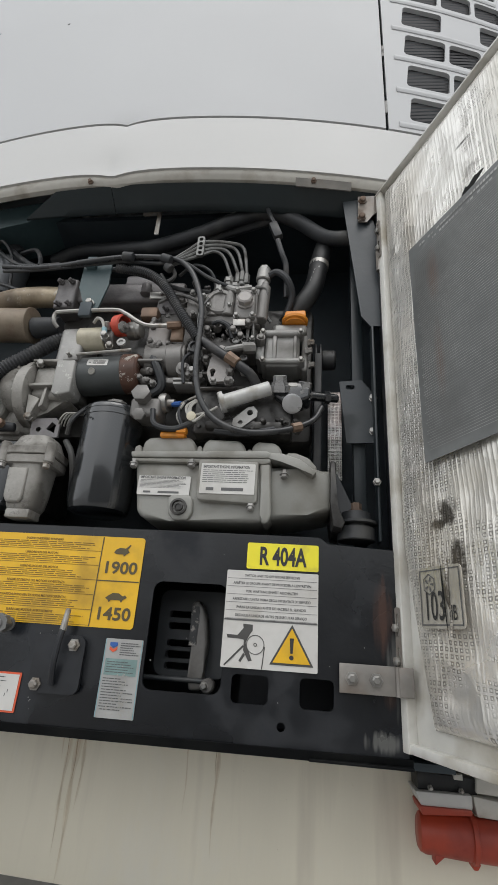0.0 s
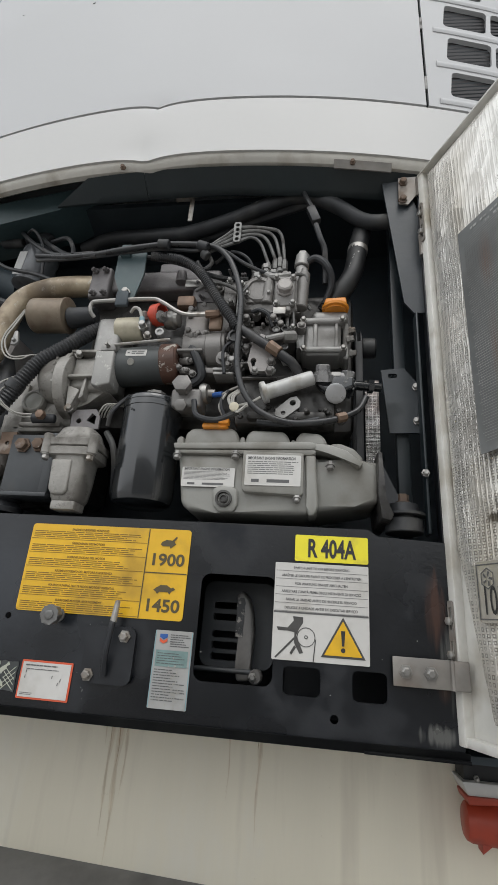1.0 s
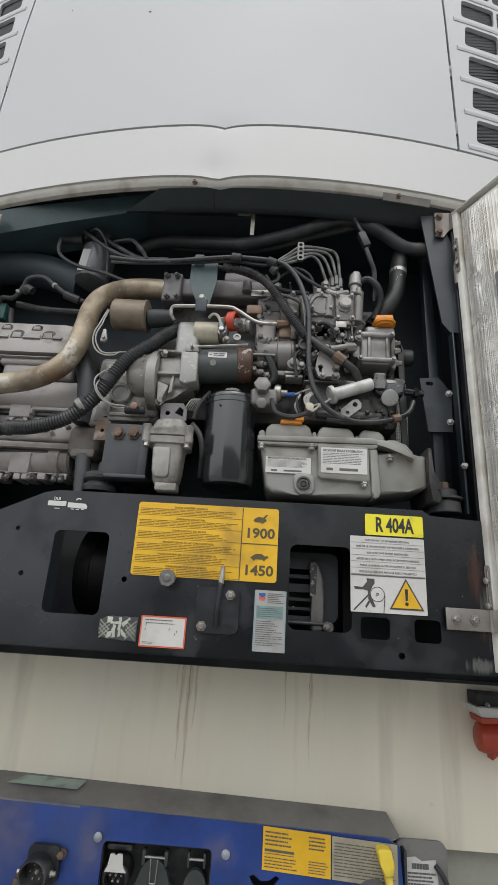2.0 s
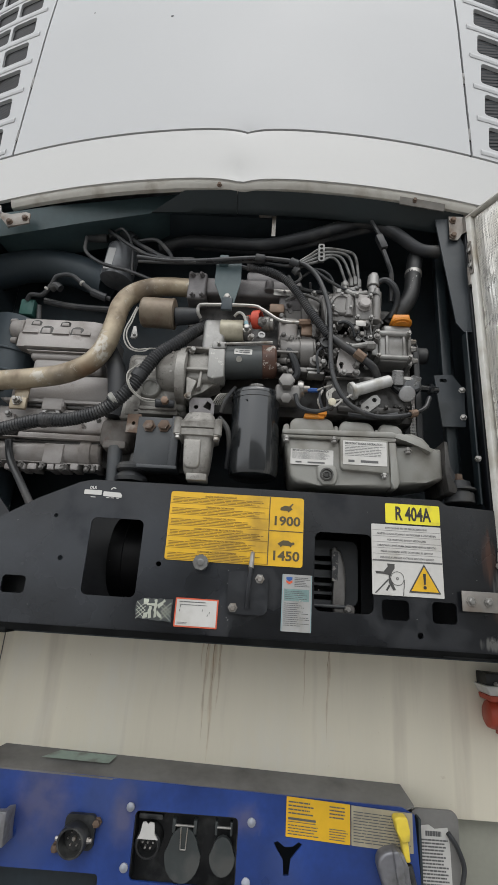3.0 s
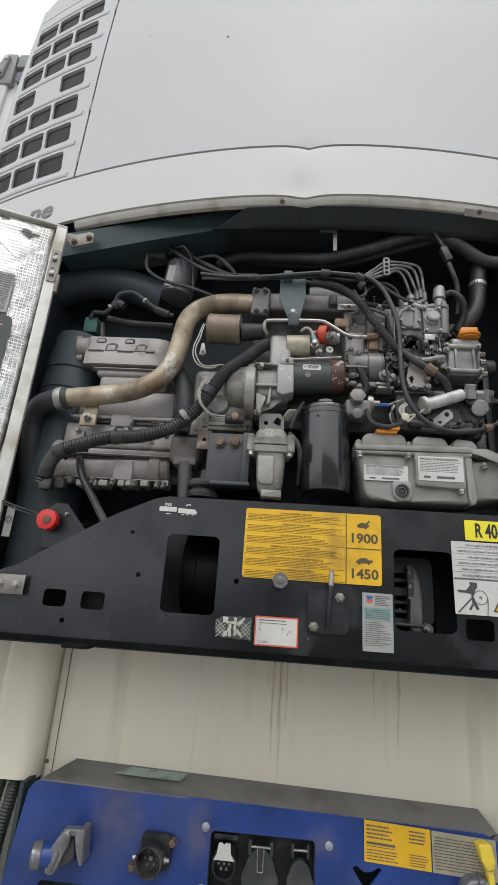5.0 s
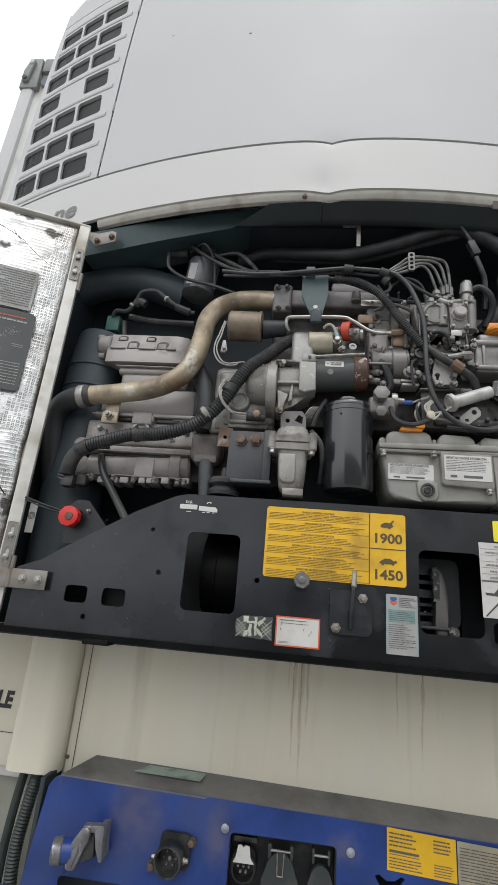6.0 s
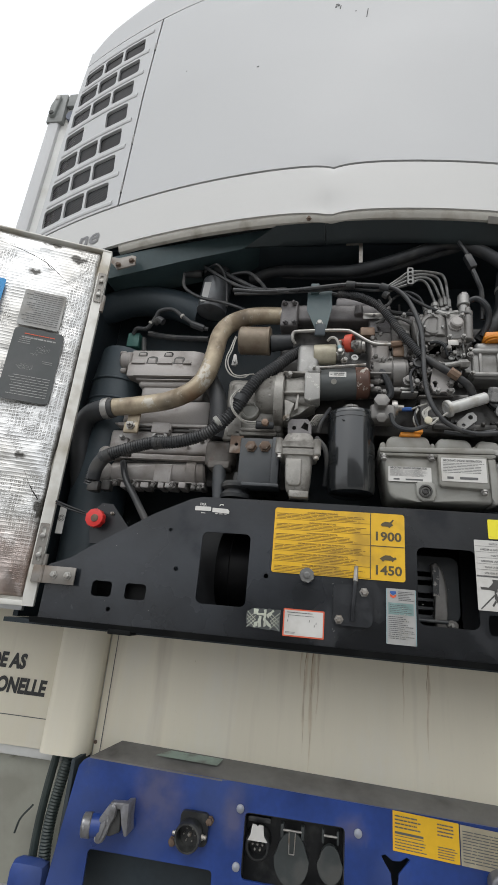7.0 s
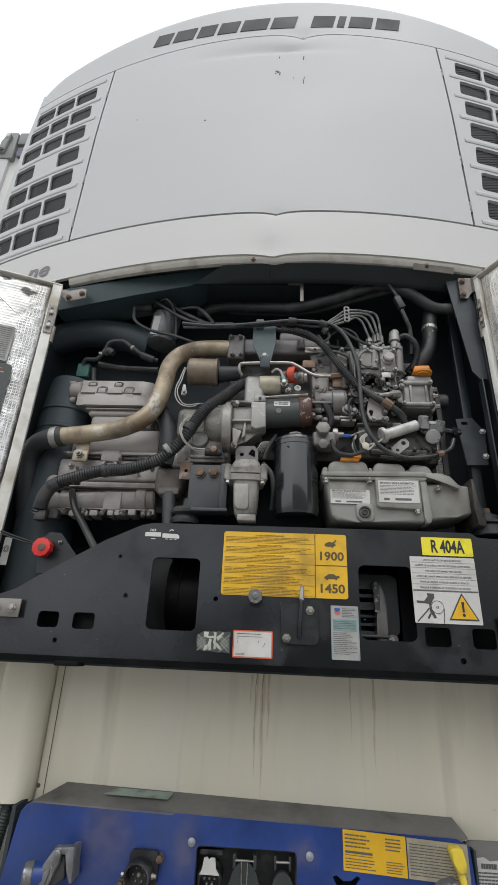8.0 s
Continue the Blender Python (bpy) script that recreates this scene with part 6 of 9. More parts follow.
for p in ((0.174, 0.020, 2.065), (0.175, 0.018, 2.043), (0.149, 0.020, 2.118), (0.149, 0.018, 2.042), (0.139, 0.020, 1.977), (0.173, 0.018, 1.961), (0.248, 0.018, 2.046), (0.251, 0.014, 1.979), (0.159, 0.020, 1.969)):
    bolt(b, p, 0.0065, (0, -1, 0), 0.010)
bosses(b, (0.143, 0.045, 2.185), (0.277, 0.045, 2.098), 14, 8, (0.004, 0.010), (0.008, 0.03))
bosses(b, (0.242, 0.045, 2.097), (0.281, 0.045, 1.972), 14, 9, (0.004, 0.010), (0.008, 0.035))
parts("stud", b, M_DARKCAST, pb)
b = B()
lathe(b, (0.265, -0.004, 2.042), (0, -1, 0.1), [(0, 0.016), (0.006, 0.016), (0.0062, 0.011), (0.001, 0.010)], 20)
part("ring_terminal", b, M_RUBBER, pb, "black ring terminal")
b = B()
for q, r_ in (([(0.142, 0.030, 2.062), (0.168, 0.010, 2.054)], 0.010), ([(0.139, 0.030, 1.999), (0.163, 0.012, 1.991)], 0.009), ([(0.142, 0.030, 1.975), (0.157, 0.012, 1.967)], 0.008)):
    cyl(b, q[0], q[1], r_, seg=14)
    cyl(b, q[1], Vector(q[1]) + Vector((0.008, -0.002, 0)), r_ * 0.6, seg=6)
parts("union", b, M_DARKCAST, pb)
b = B()
slab(b, (0.276, 0.040, 2.235), (0.406, 0.040, 2.137), 0.12, 0.008)
slab(b, (0.278, 0.030, 2.144), (0.395, 0.030, 2.059), 0.1, 0.008)
ip = part("injection_pump", b, M_DARKCAST, engine, "injection pump with bolted covers")
b = B()
for p, q in (((0.292, 0.015, 2.135), (0.295, 0.015, 2.205)), ((0.328, 0.010, 2.134), (0.331, 0.010, 2.196)), ((0.405, 0.020, 2.129), (0.411, 0.020, 2.226))):
    cyl(b, p, q, 0.0145, 0.0135, 20)
    cyl(b, q, Vector(q) + Vector((0, 0, 0.014)), 0.009, 0.008, 14)
parts("delivery_valve", b, M_DARKCAST, ip, "upright turned valve body")
b = B()
prism(b, [(0.252, 2.196), (0.300, 2.212), (0.352, 2.212), (0.396, 2.206), (0.398, 2.116), (0.350, 2.112), (0.262, 2.120)], 0.008, 0.05, 0.006, 3)
pf = part("pump_front", b, M_DARKCAST, ip, "flat-faced pump body")
b = B()
lathe(b, (0.308, 0.012, 2.172), (0, -1, 0), [(0, 0.036), (0.010, 0.035), (0.014, 0.031), (0.0141, 0.024), (0.010, 0.022)], 26)
prism(b, [(0.344, 2.206), (0.392, 2.204), (0.393, 2.122), (0.346, 2.120)], -0.002, 0.03, 0.005, 3)
parts("front_cover", b, M_DARKCAST, pf, "bolted oily cover")
b = B()
for p in ((0.349, -0.003, 2.199), (0.387, -0.003, 2.197), (0.388, -0.003, 2.128), (0.351, -0.003, 2.127), (0.268, 0.006, 2.190), (0.270, 0.006, 2.130)):
    bolt(b, p, 0.0055, (0, -1, 0.05), 0.008)
for k in range(3):
    a_ = radians(90 + 120 * k)
    bolt(b, (0.308 + 0.028 * math.cos(a_), -0.002, 2.172 + 0.028 * math.sin(a_)), 0.0045, (0, -1, 0), 0.006)
parts("bolt", b, M_CAST, pf)
b = B()
for p in ((0.301, 0.012, 2.211), (0.320, 0.020, 2.242), (0.339, 0.014, 2.219)):
    lathe(b, p, (0, -0.1, 1), [(-0.02, 0.008), (0, 0.008), (0.001, 0.011), (0.011, 0.011), (0.012, 0.008)], 6)
parts("union_nut", b, M_CAST, ip)
b = B()
lathe(b, (0.368, 0.014, 2.165), (0.05, -1, 0.10), [(0, 0.021), (0.018, 0.021), (0.020, 0.019), (0.0201, 0.018), (0.032, 0.018), (0.035, 0.014)], 8)
part("hexagon_plug", b, M_WARMCAST, ip, "large hexagon plug")
b = B()
tube(b, [(0.317, 0.012, 2.226), (0.342, 0.004, 2.207), (0.379, 0.010, 2.216)], 0.008, 10)
part("crossover", b, M_CAST, ip)
b = B()
pts = [(0.299, 0.008, 2.009), (0.306, 0.008, 2.040), (0.321, 0.008, 2.054), (0.342, 0.008, 2.045), (0.352, 0.008, 2.011), (0.341, 0.008, 1.961), (0.303, 0.008, 1.959), (0.295, 0.008, 1.982)]
kx, kz = (0.308, 0.008, 1.986)[0], (0.308, 0.008, 1.986)[2]
key = [(kx + 0.0065 * math.cos(radians(a)), kz + 0.0065 * math.sin(radians(a))) for a in range(-50, 231, 20)] + [(kx - 0.003, kz - 0.014), (kx + 0.003, kz - 0.014)]
sheet(b, [(p[0], p[2]) for p in pts][::-1], [key], 0.010, flat_y(0.004))
part("pump_cover", b, M_WARMCAST, ip, "flat grey cover plate with a keyhole")
b = B()
tube(b, [(0.336, 0.000, 2.037), (0.356, -0.006, 2.038), (0.376, 0.000, 2.046)], 0.008, 10)
cyl(b, (0.370, 0.000, 2.042), (0.397, 0.010, 2.049), 0.013, seg=6)
part("link_rod", b, M_CAST, ip)
b = B()
tube(b, [(0.297, 0.000, 2.108), (0.314, -0.006, 2.109), (0.335, -0.004, 2.097), (0.345, 0.004, 2.071)], 0.0045, 8)
part("bent_spring", b, M_RUBBER, ip)
b = B()
for p in ((0.336, 0.012, 2.096), (0.362, 0.010, 2.078), (0.347, 0.004, 1.982), (0.284, 0.012, 2.097), (0.289, 0.012, 2.019), (0.377, 0.012, 2.115), (0.344, 0.004, 1.959)):
    bolt(b, p, 0.0075, (0.1, -1, 0.1), 0.012)
bosses(b, (0.277, 0.030, 2.133), (0.395, 0.030, 2.066), 12, 12, (0.003, 0.007), (0.008, 0.028))
bosses(b, (0.275, 0.030, 2.054), (0.303, 0.030, 1.966), 10, 13, (0.003, 0.009), (0.008, 0.035))
parts("stud", b, M_DARKCAST, ip)
b = B()
slab(b, (0.345, -0.006, 2.117), (0.373, -0.006, 2.099), 0.003, 0.001)
part("rating_plate", b, M_STEEL, engine, "small bright rating plate")
b = B()
cyl(b, (0.397, 0.030, 2.149), (0.403, 0.030, 2.252), 0.015, 0.013, 18)
cyl(b, (0.403, 0.030, 2.252), (0.405, 0.030, 2.287), 0.018, 0.016, 18)
bolt(b, (0.405, 0.030, 2.287), 0.012, (0, 0, 1), 0.008)
part("banjo_column", b, M_CAST, engine)

b = B()
for k in range(4):
    q = Vector((0.277, 0.018, 2.097)).lerp(Vector((0.273, 0.018, 1.992)), k / 3)
    slab(b, q, q + Vector((0.024, 0, -0.005)), 0.03, 0.002)
for k in range(3):
    q = Vector((0.334, 0.020, 2.136)).lerp(Vector((0.372, 0.020, 2.138)), k / 2)
    slab(b, q, q + Vector((0.008, 0, -0.056)), 0.03, 0.002)
slab(b, (0.270, 0.016, 2.117), (0.403, 0.016, 2.115), 0.04, 0.002)
slab(b, (0.267, 0.020, 1.956), (0.359, 0.020, 1.952), 0.05, 0.002)
parts("pump_rib", b, M_DARKCAST, ip)
b = B()
for p in ((0.354, 0.006, 2.063), (0.353, 0.002, 1.995), (0.270, 0.012, 2.023), (0.373, 0.014, 2.024)):
    lathe(b, p, (0, -1, 0.1), [(0, 0.0085), (0.005, 0.0085), (0.006, 0.006), (0.003, 0.004)], 14)
parts("ring_nut", b, M_LINE, ip)
b = B()
tube(b, [(0.283, -0.004, 2.177), (0.266, -0.006, 2.139), (0.268, -0.002, 2.071), (0.281, 0.006, 2.024)], 0.0032, 8)
tube(b, [(0.389, 0.006, 2.216), (0.416, 0.010, 2.207), (0.410, 0.020, 2.161), (0.427, 0.030, 2.132)], 0.0040, 8)
tube(b, [(0.151, 0.030, 2.194), (0.194, 0.018, 2.207), (0.239, 0.020, 2.195), (0.275, 0.030, 2.171)], 0.0045, 8)
parts("small_line", b, M_LINE, engine, "thin grey steel line")

# further castings, unions and covers on the pump
b = B()
slab(b, (0.219, 0.034, 2.234), (0.251, 0.034, 2.151), 0.06, 0.003)
slab(b, (0.268, 0.03, 2.153), (0.386, 0.03, 2.088), 0.05, 0.003)
slab(b, (0.292, 0.018, 2.155), (0.385, 0.018, 2.145), 0.06, 0.003)
slab(b, (0.309, 0.028, 2.251), (0.368, 0.028, 2.24), 0.05, 0.003)
slab(b, (0.34, 0.026, 2.244), (0.371, 0.026, 2.197), 0.05, 0.003)
slab(b, (0.291, 0.032, 2.221), (0.319, 0.032, 2.16), 0.05, 0.003)
part("pump_flange", b, M_DARKCAST, ip, "bolted grey pump flanges")
b = B()
lathe(b, (0.208, 0.044, 2.198), (0.08, -1, 0.12), [(-0.02, 0.011), (0.0132, 0.011), (0.0136, 0.0079), (0.022, 0.0077), (0.0240, 0.0049)], 16)
lathe(b, (0.308, 0.026, 2.18), (0.08, -1, 0.12), [(-0.02, 0.0115), (0.0096, 0.0115), (0.0099, 0.0083), (0.016, 0.0080), (0.0180, 0.0052)], 16)
lathe(b, (0.345, 0.012, 2.088), (0.08, -1, 0.12), [(-0.02, 0.01), (0.0132, 0.01), (0.0136, 0.0072), (0.022, 0.0070), (0.0240, 0.0045)], 16)
lathe(b, (0.302, 0.022, 2.141), (0.08, -1, 0.12), [(-0.02, 0.008), (0.0096, 0.008), (0.0099, 0.0058), (0.016, 0.0056), (0.0180, 0.0036)], 16)
lathe(b, (0.305, 0.022, 2.114), (0.08, -1, 0.12), [(-0.02, 0.01), (0.0108, 0.01), (0.0112, 0.0072), (0.018, 0.0070), (0.0200, 0.0045)], 16)
lathe(b, (0.149, 0.03, 2.071), (0.08, -1, 0.12), [(-0.02, 0.009), (0.0120, 0.009), (0.0124, 0.0065), (0.02, 0.0063), (0.0220, 0.0040)], 16)
lathe(b, (0.169, 0.03, 2.027), (0.08, -1, 0.12), [(-0.02, 0.01), (0.0120, 0.01), (0.0124, 0.0072), (0.02, 0.0070), (0.0220, 0.0045)], 16)
lathe(b, (0.248, 0.03, 2.094), (0.08, -1, 0.12), [(-0.02, 0.007), (0.0120, 0.007), (0.0124, 0.0050), (0.02, 0.0049), (0.0220, 0.0032)], 16)
lathe(b, (0.408, 0.02, 2.081), (0.08, -1, 0.12), [(-0.02, 0.01), (0.0060, 0.01), (0.0062, 0.0072), (0.01, 0.0070), (0.0120, 0.0045)], 16)
parts("turned_boss", b, M_DARKCAST, ip)
b = B()
bolt(b, (0.233, 0.03, 2.22), 0.006, (0.05, -1, 0.1), 0.0078)
bolt(b, (0.24, 0.03, 2.158), 0.006, (0.05, -1, 0.1), 0.0078)
bolt(b, (0.313, -0.0, 1.959), 0.0065, (0.05, -1, 0.1), 0.0084)
bolt(b, (0.349, 0.004, 1.962), 0.0065, (0.05, -1, 0.1), 0.0084)
bolt(b, (0.377, 0.01, 1.986), 0.0065, (0.05, -1, 0.1), 0.0084)
bolt(b, (0.26, 0.012, 1.99), 0.008, (0.05, -1, 0.1), 0.0104)
bolt(b, (0.192, 0.02, 2.047), 0.008, (0.05, -1, 0.1), 0.0104)
bolt(b, (0.192, 0.02, 2.068), 0.005, (0.05, -1, 0.1), 0.0065)
bolt(b, (0.381, 0.02, 2.201), 0.005, (0.05, -1, 0.1), 0.0065)
bolt(b, (0.389, 0.016, 2.078), 0.005, (0.05, -1, 0.1), 0.0065)
bolt(b, (0.286, 0.02, 2.094), 0.005, (0.05, -1, 0.1), 0.0065)
bolt(b, (0.377, 0.012, 2.138), 0.004, (0.05, -1, 0.1), 0.0052)
bolt(b, (0.276, 0.024, 2.138), 0.004, (0.05, -1, 0.1), 0.0052)
bolt(b, (0.329, 0.014, 2.153), 0.004, (0.05, -1, 0.1), 0.0052)
bolt(b, (0.357, 0.014, 2.152), 0.004, (0.05, -1, 0.1), 0.0052)
parts("bolt", b, M_CAST, ip)
b = B()
cyl(b, (0.381, 0.014, 2.217), (0.392, 0.014, 2.077), 0.0032, seg=14)
cyl(b, (0.329, 0.008, 2.046), (0.373, 0.008, 2.046), 0.0065, seg=14)
cyl(b, (0.291, 0.02, 2.248), (0.296, 0.02, 2.211), 0.0075, seg=14)
cyl(b, (0.143, 0.028, 2.06), (0.171, 0.028, 2.068), 0.0075, seg=14)
cyl(b, (0.352, 0.02, 2.243), (0.353, 0.02, 2.231), 0.008, seg=14)
parts("control_rod", b, M_LINE, ip)
b = B()
lathe(b, (0.373, 0.008, 2.065), (0, -1, 0.1), [(-0.02, 0.0095), (0.006, 0.0095), (0.0062, 0.006), (0.002, 0.0055)], 6)
part("socket_screw", b, M_BLOCK, ip)
b = B()
slab(b, (0.217, 0.014, 1.976), (0.254, 0.014, 1.969), 0.04, 0.002)
slab(b, (0.22, 0.01, 1.963), (0.264, 0.01, 1.956), 0.04, 0.002)
parts("foot_strip", b, M_CAST, pb)

# gear housing with orange filler cap
b = B()
slab(b, (0.416, 0.034, 2.106), (0.496, 0.034, 2.018), 0.12, 0.008, 3)
slab(b, (0.406, 0.024, 2.110), (0.506, 0.024, 2.094), 0.13, 0.006, 3)
slab(b, (0.408, 0.026, 2.036), (0.508, 0.026, 2.022), 0.13, 0.006, 3)
slab(b, (0.434, 0.028, 2.100), (0.444, 0.028, 2.030), 0.04, 0.004)
slab(b, (0.482, 0.028, 2.100), (0.490, 0.028, 2.030), 0.04, 0.004)
slab(b, (0.396, 0.036, 2.085), (0.416, 0.036, 2.036), 0.07, 0.006)
slab(b, (0.500, 0.050, 2.112), (0.514, 0.050, 2.016), 0.09, 0.006, 3)
slab(b, (0.431, 0.040, 2.138), (0.512, 0.040, 2.108), 0.10, 0.01, 3)
gh = part("gear_housing", b, M_CAST, engine, "grey cast gear housing")
b = B()
for p in ((0.518, 0.060, 2.096), (0.520, 0.060, 2.036), (0.514, 0.048, 2.066)):
    bolt(b, p, 0.007, (1, -0.25, 0), 0.010)
for p in ((0.412, 0.024, 2.102), (0.498, 0.024, 2.102), (0.414, 0.026, 2.029), (0.500, 0.026, 2.029)):
    bolt(b, p, 0.0055, (0, -1, 0), 0.008)
parts("bolt", b, M_STEEL, gh)
b = B()
c = Vector((0.483, 0.045, 2.142))
lathe(b, c - Vector((0, 0, 0.006)), (0, 0, 1), [(0, 0.024), (0.004, 0.024), (0.005, 0.030), (0.011, 0.031), (0.013, 0.028), (0.014, 0.012)], 28)
prism(b, [(c.x - 0.029, c.z + 0.004), (c.x + 0.027, c.z + 0.004), (c.x + 0.024, c.z + 0.030), (c.x - 0.022, c.z + 0.028)], 0.036, 0.011, 0.0035, 3)
part("filler_cap", b, M_ORANGE, gh, "orange plastic filler cap")
b = B()
lathe(b, (0.530, 0.150, 2.086), (1, 0, 0), [(0, 0.052), (0.003, 0.056), (0.006, 0.056), (0.010, 0.049), (0.014, 0.056), (0.017, 0.056), (0.019, 0.050), (0.0192, 0.022)], 40)
pulley = part("belt_pulley", b, M_BAYHOSE, engine, "black belt pulley")
b = B()
lathe(b, (0.548, 0.130, 2.092), (1, 0, 0), [(0, 0.022), (0.004, 0.0245), (0.030, 0.0245), (0.034, 0.021), (0.035, 0.008)], 26)
part("pulley_hub", b, M_RUBBER, pulley, "dusty black hub")
b = B()
for yy in (0.096, 0.204):
    span(b, (0.531, yy - 0.004, 1.74), (0.548, yy + 0.004, 2.09), 0.002)
parts("drive_belt", b, M_BAYHOSE, pulley, "black drive belt")

# manifold across the back
b = B()
slab(b, (-0.094, 0.060, 2.284), (0.202, 0.060, 2.224), 0.12, 0.010, 3)
slab(b, (-0.137, 0.045, 2.288), (-0.081, 0.045, 2.195), 0.11, 0.008, 3)
slab(b, (0.034, 0.070, 2.317), (0.136, 0.070, 2.280), 0.1, 0.008)
slab(b, (0.135, 0.055, 2.240), (0.289, 0.055, 2.179), 0.1, 0.008)
for p in ((-0.124, 0.042, 2.274), (-0.119, 0.042, 2.205), (-0.095, 0.042, 2.275), (-0.091, 0.042, 2.206)):
    bolt(b, p, 0.006, (-0.5, -1, 0), 0.010)
cyl(b, (0.104, 0.050, 2.235), (0.104, 0.050, 2.268), 0.014, 0.012, 16)
bosses(b, (0.150, 0.050, 2.266), (0.280, 0.050, 2.184), 16, 31, (0.003, 0.007), (0.008, 0.02))
part("manifold", b, M_MANIFOLD, engine, "dark cast manifold")
b = B()
slab(b, (0.117, 0.046, 2.241), (0.176, 0.046, 2.220), 0.004, 0.001)
part("rating_plate", b, M_STEEL, engine, "small bright rating plate")
b = B()
slab(b, (0.107, 0.030, 2.183), (0.151, 0.030, 2.153), 0.03, 0.006)
slab(b, (0.198, 0.010, 2.110), (0.229, 0.010, 2.072), 0.012, 0.004)
parts("copper_block", b, M_COPPER, engine, "dull copper coloured block")
b = B()
pts = [(-0.053, 0.012, 2.298), (0.020, 0.012, 2.300), (0.022, 0.012, 2.234), (0.005, 0.012, 2.154), (-0.022, 0.012, 2.153), (-0.053, 0.012, 2.228)]
sheet(b, [(p[0], p[2]) for p in pts][::-1], [], 0.005, flat_y(0.010))
slab(b, (-0.044, 0.000, 2.317), (-0.018, 0.000, 2.282), 0.03, 0.003)
hb = part("harness_bracket", b, M_TEAL, engine, "dark blue-grey bracket plate")
b = B()
bolt(b, (-0.013, 0.008, 2.177), 0.008, (0, -1, 0), 0.012)
bolt(b, (-0.013, 0.004, 2.156), 0.010, (0, -1, 0), 0.014)
parts("bolt", b, M_STEEL, hb)

# silver pipe and other thin lines
b = B()
tube(b, [(-0.082, 0.010, 2.109), (-0.089, 0.000, 2.119), (-0.087, -0.005, 2.138), (-0.061, -0.008, 2.141), (0.056, -0.008, 2.144), (0.088, -0.008, 2.134), (0.139, -0.008, 2.102), (0.190, 0.000, 2.104), (0.235, 0.010, 2.115)], 0.005, 8)
part("steel_line", b, M_STEEL, engine, "bright bent steel line")
b = B()
slab(b, (-0.026, -0.016, 2.164), (0.005, -0.016, 2.124), 0.012, 0.004)
part("line_clip", b, M_DUCT, engine)
b = B()
cyl(b, (0.190, 0.000, 2.104), (0.222, 0.008, 2.112), 0.009, 0.009, 6)
part("line_nut", b, M_COPPER, engine)
for q in ([(0.183, 0.000, 2.283), (0.216, 0.000, 2.298), (0.250, 0.000, 2.311), (0.278, 0.010, 2.332), (0.302, 0.020, 2.321), (0.323, 0.030, 2.268)],
          [(0.183, 0.000, 2.289), (0.216, 0.000, 2.308), (0.250, 0.000, 2.325), (0.292, 0.010, 2.340), (0.318, 0.020, 2.329), (0.340, 0.030, 2.278)],
          [(0.183, 0.000, 2.295), (0.216, 0.000, 2.318), (0.250, 0.000, 2.339), (0.305, 0.010, 2.349), (0.335, 0.020, 2.338), (0.351, 0.030, 2.283)],
          [(0.183, 0.000, 2.301), (0.216, 0.000, 2.328), (0.251, 0.000, 2.353), (0.318, 0.010, 2.357), (0.351, 0.020, 2.346), (0.362, 0.030, 2.275)]):
    b = B()
    end = q[-1]
    tube(b, q, 0.0042, 8)
    cyl(b, end, Vector(end) - Vector((0, 0, 0.03)), 0.008, 0.008, 6)
    part("injector_line", b, M_LINE, engine, "grey steel injector line")
b = B()
sheet(b, rounded(0.239, 2.302, 0.257, 2.362, 0.005, 3), [circle(0.248, 2.311 + 0.014 * k, 0.0050, 10) for k in range(4)], 0.008, flat_y(-0.010))
part("line_clamp", b, M_LINE, engine)
b = B()
tube(b, [(0.410, 0.030, 2.262), (0.436, 0.020, 2.271), (0.463, 0.020, 2.247), (0.474, 0.040, 2.214), (0.459, 0.060, 2.170)], 0.0085, 10)
part("fuel_hose", b, M_RUBBER, engine)

# harness along the top
b = B()
tube(b, [(-0.292, 0.03, 2.319), (-0.204, 0.02, 2.303), (-0.119, 0.01, 2.298), (-0.036, -0.01, 2.291), (0.061, -0.01, 2.302), (0.133, -0.012, 2.298), (0.175, -0.012, 2.292), (0.207, -0.012, 2.281), (0.237, -0.012, 2.247), (0.258, -0.014, 2.196), (0.272, -0.016, 2.137), (0.275, -0.018, 2.068), (0.275, -0.02, 2.008), (0.279, -0.02, 1.958), (0.291, -0.02, 1.911), (0.316, -0.018, 1.87), (0.352, -0.014, 1.846), (0.398, -0.008, 1.836), (0.455, 0.0, 1.843), (0.495, 0.01, 1.857), (0.53, 0.02, 1.879), (0.547, 0.03, 1.913)], 0.0066, 12)
part("main_cable", b, M_CABLE, engine, "long black cable looping over the engine")
b = B()
cyl(b, (0.486, 0.006, 1.853), (0.505, 0.013, 1.861), 0.0105, 0.0105, 8)
part("cable_joint", b, M_COPPER, engine, "dull copper cable joint")
b = B()
tube(b, [(-0.287, 0.030, 2.303), (-0.170, 0.020, 2.296), (-0.036, 0.000, 2.289), (0.062, 0.000, 2.297), (0.146, -0.004, 2.285), (0.207, 0.000, 2.290), (0.270, 0.000, 2.245), (0.318, 0.005, 2.222), (0.382, 0.010, 2.213)], 0.0045, 8)
part("second_cable", b, M_RUBBER, engine)
b = B()
tube(b, [(0.038, 0.010, 2.286), (0.111, 0.005, 2.267), (0.167, 0.000, 2.222), (0.220, -0.006, 2.137), (0.270, -0.010, 2.063)], 0.0120, 14, rib=0.14, pitch=0.0060)
part("corrugated_conduit", b, M_DUSTRUB, engine, "dusty black corrugated conduit")
b = B()
tube(b, [(0.270, -0.010, 2.063), (0.321, -0.012, 2.025), (0.371, -0.010, 1.990), (0.395, 0.000, 1.973), (0.409, 0.020, 1.953)], 0.0105, 12)
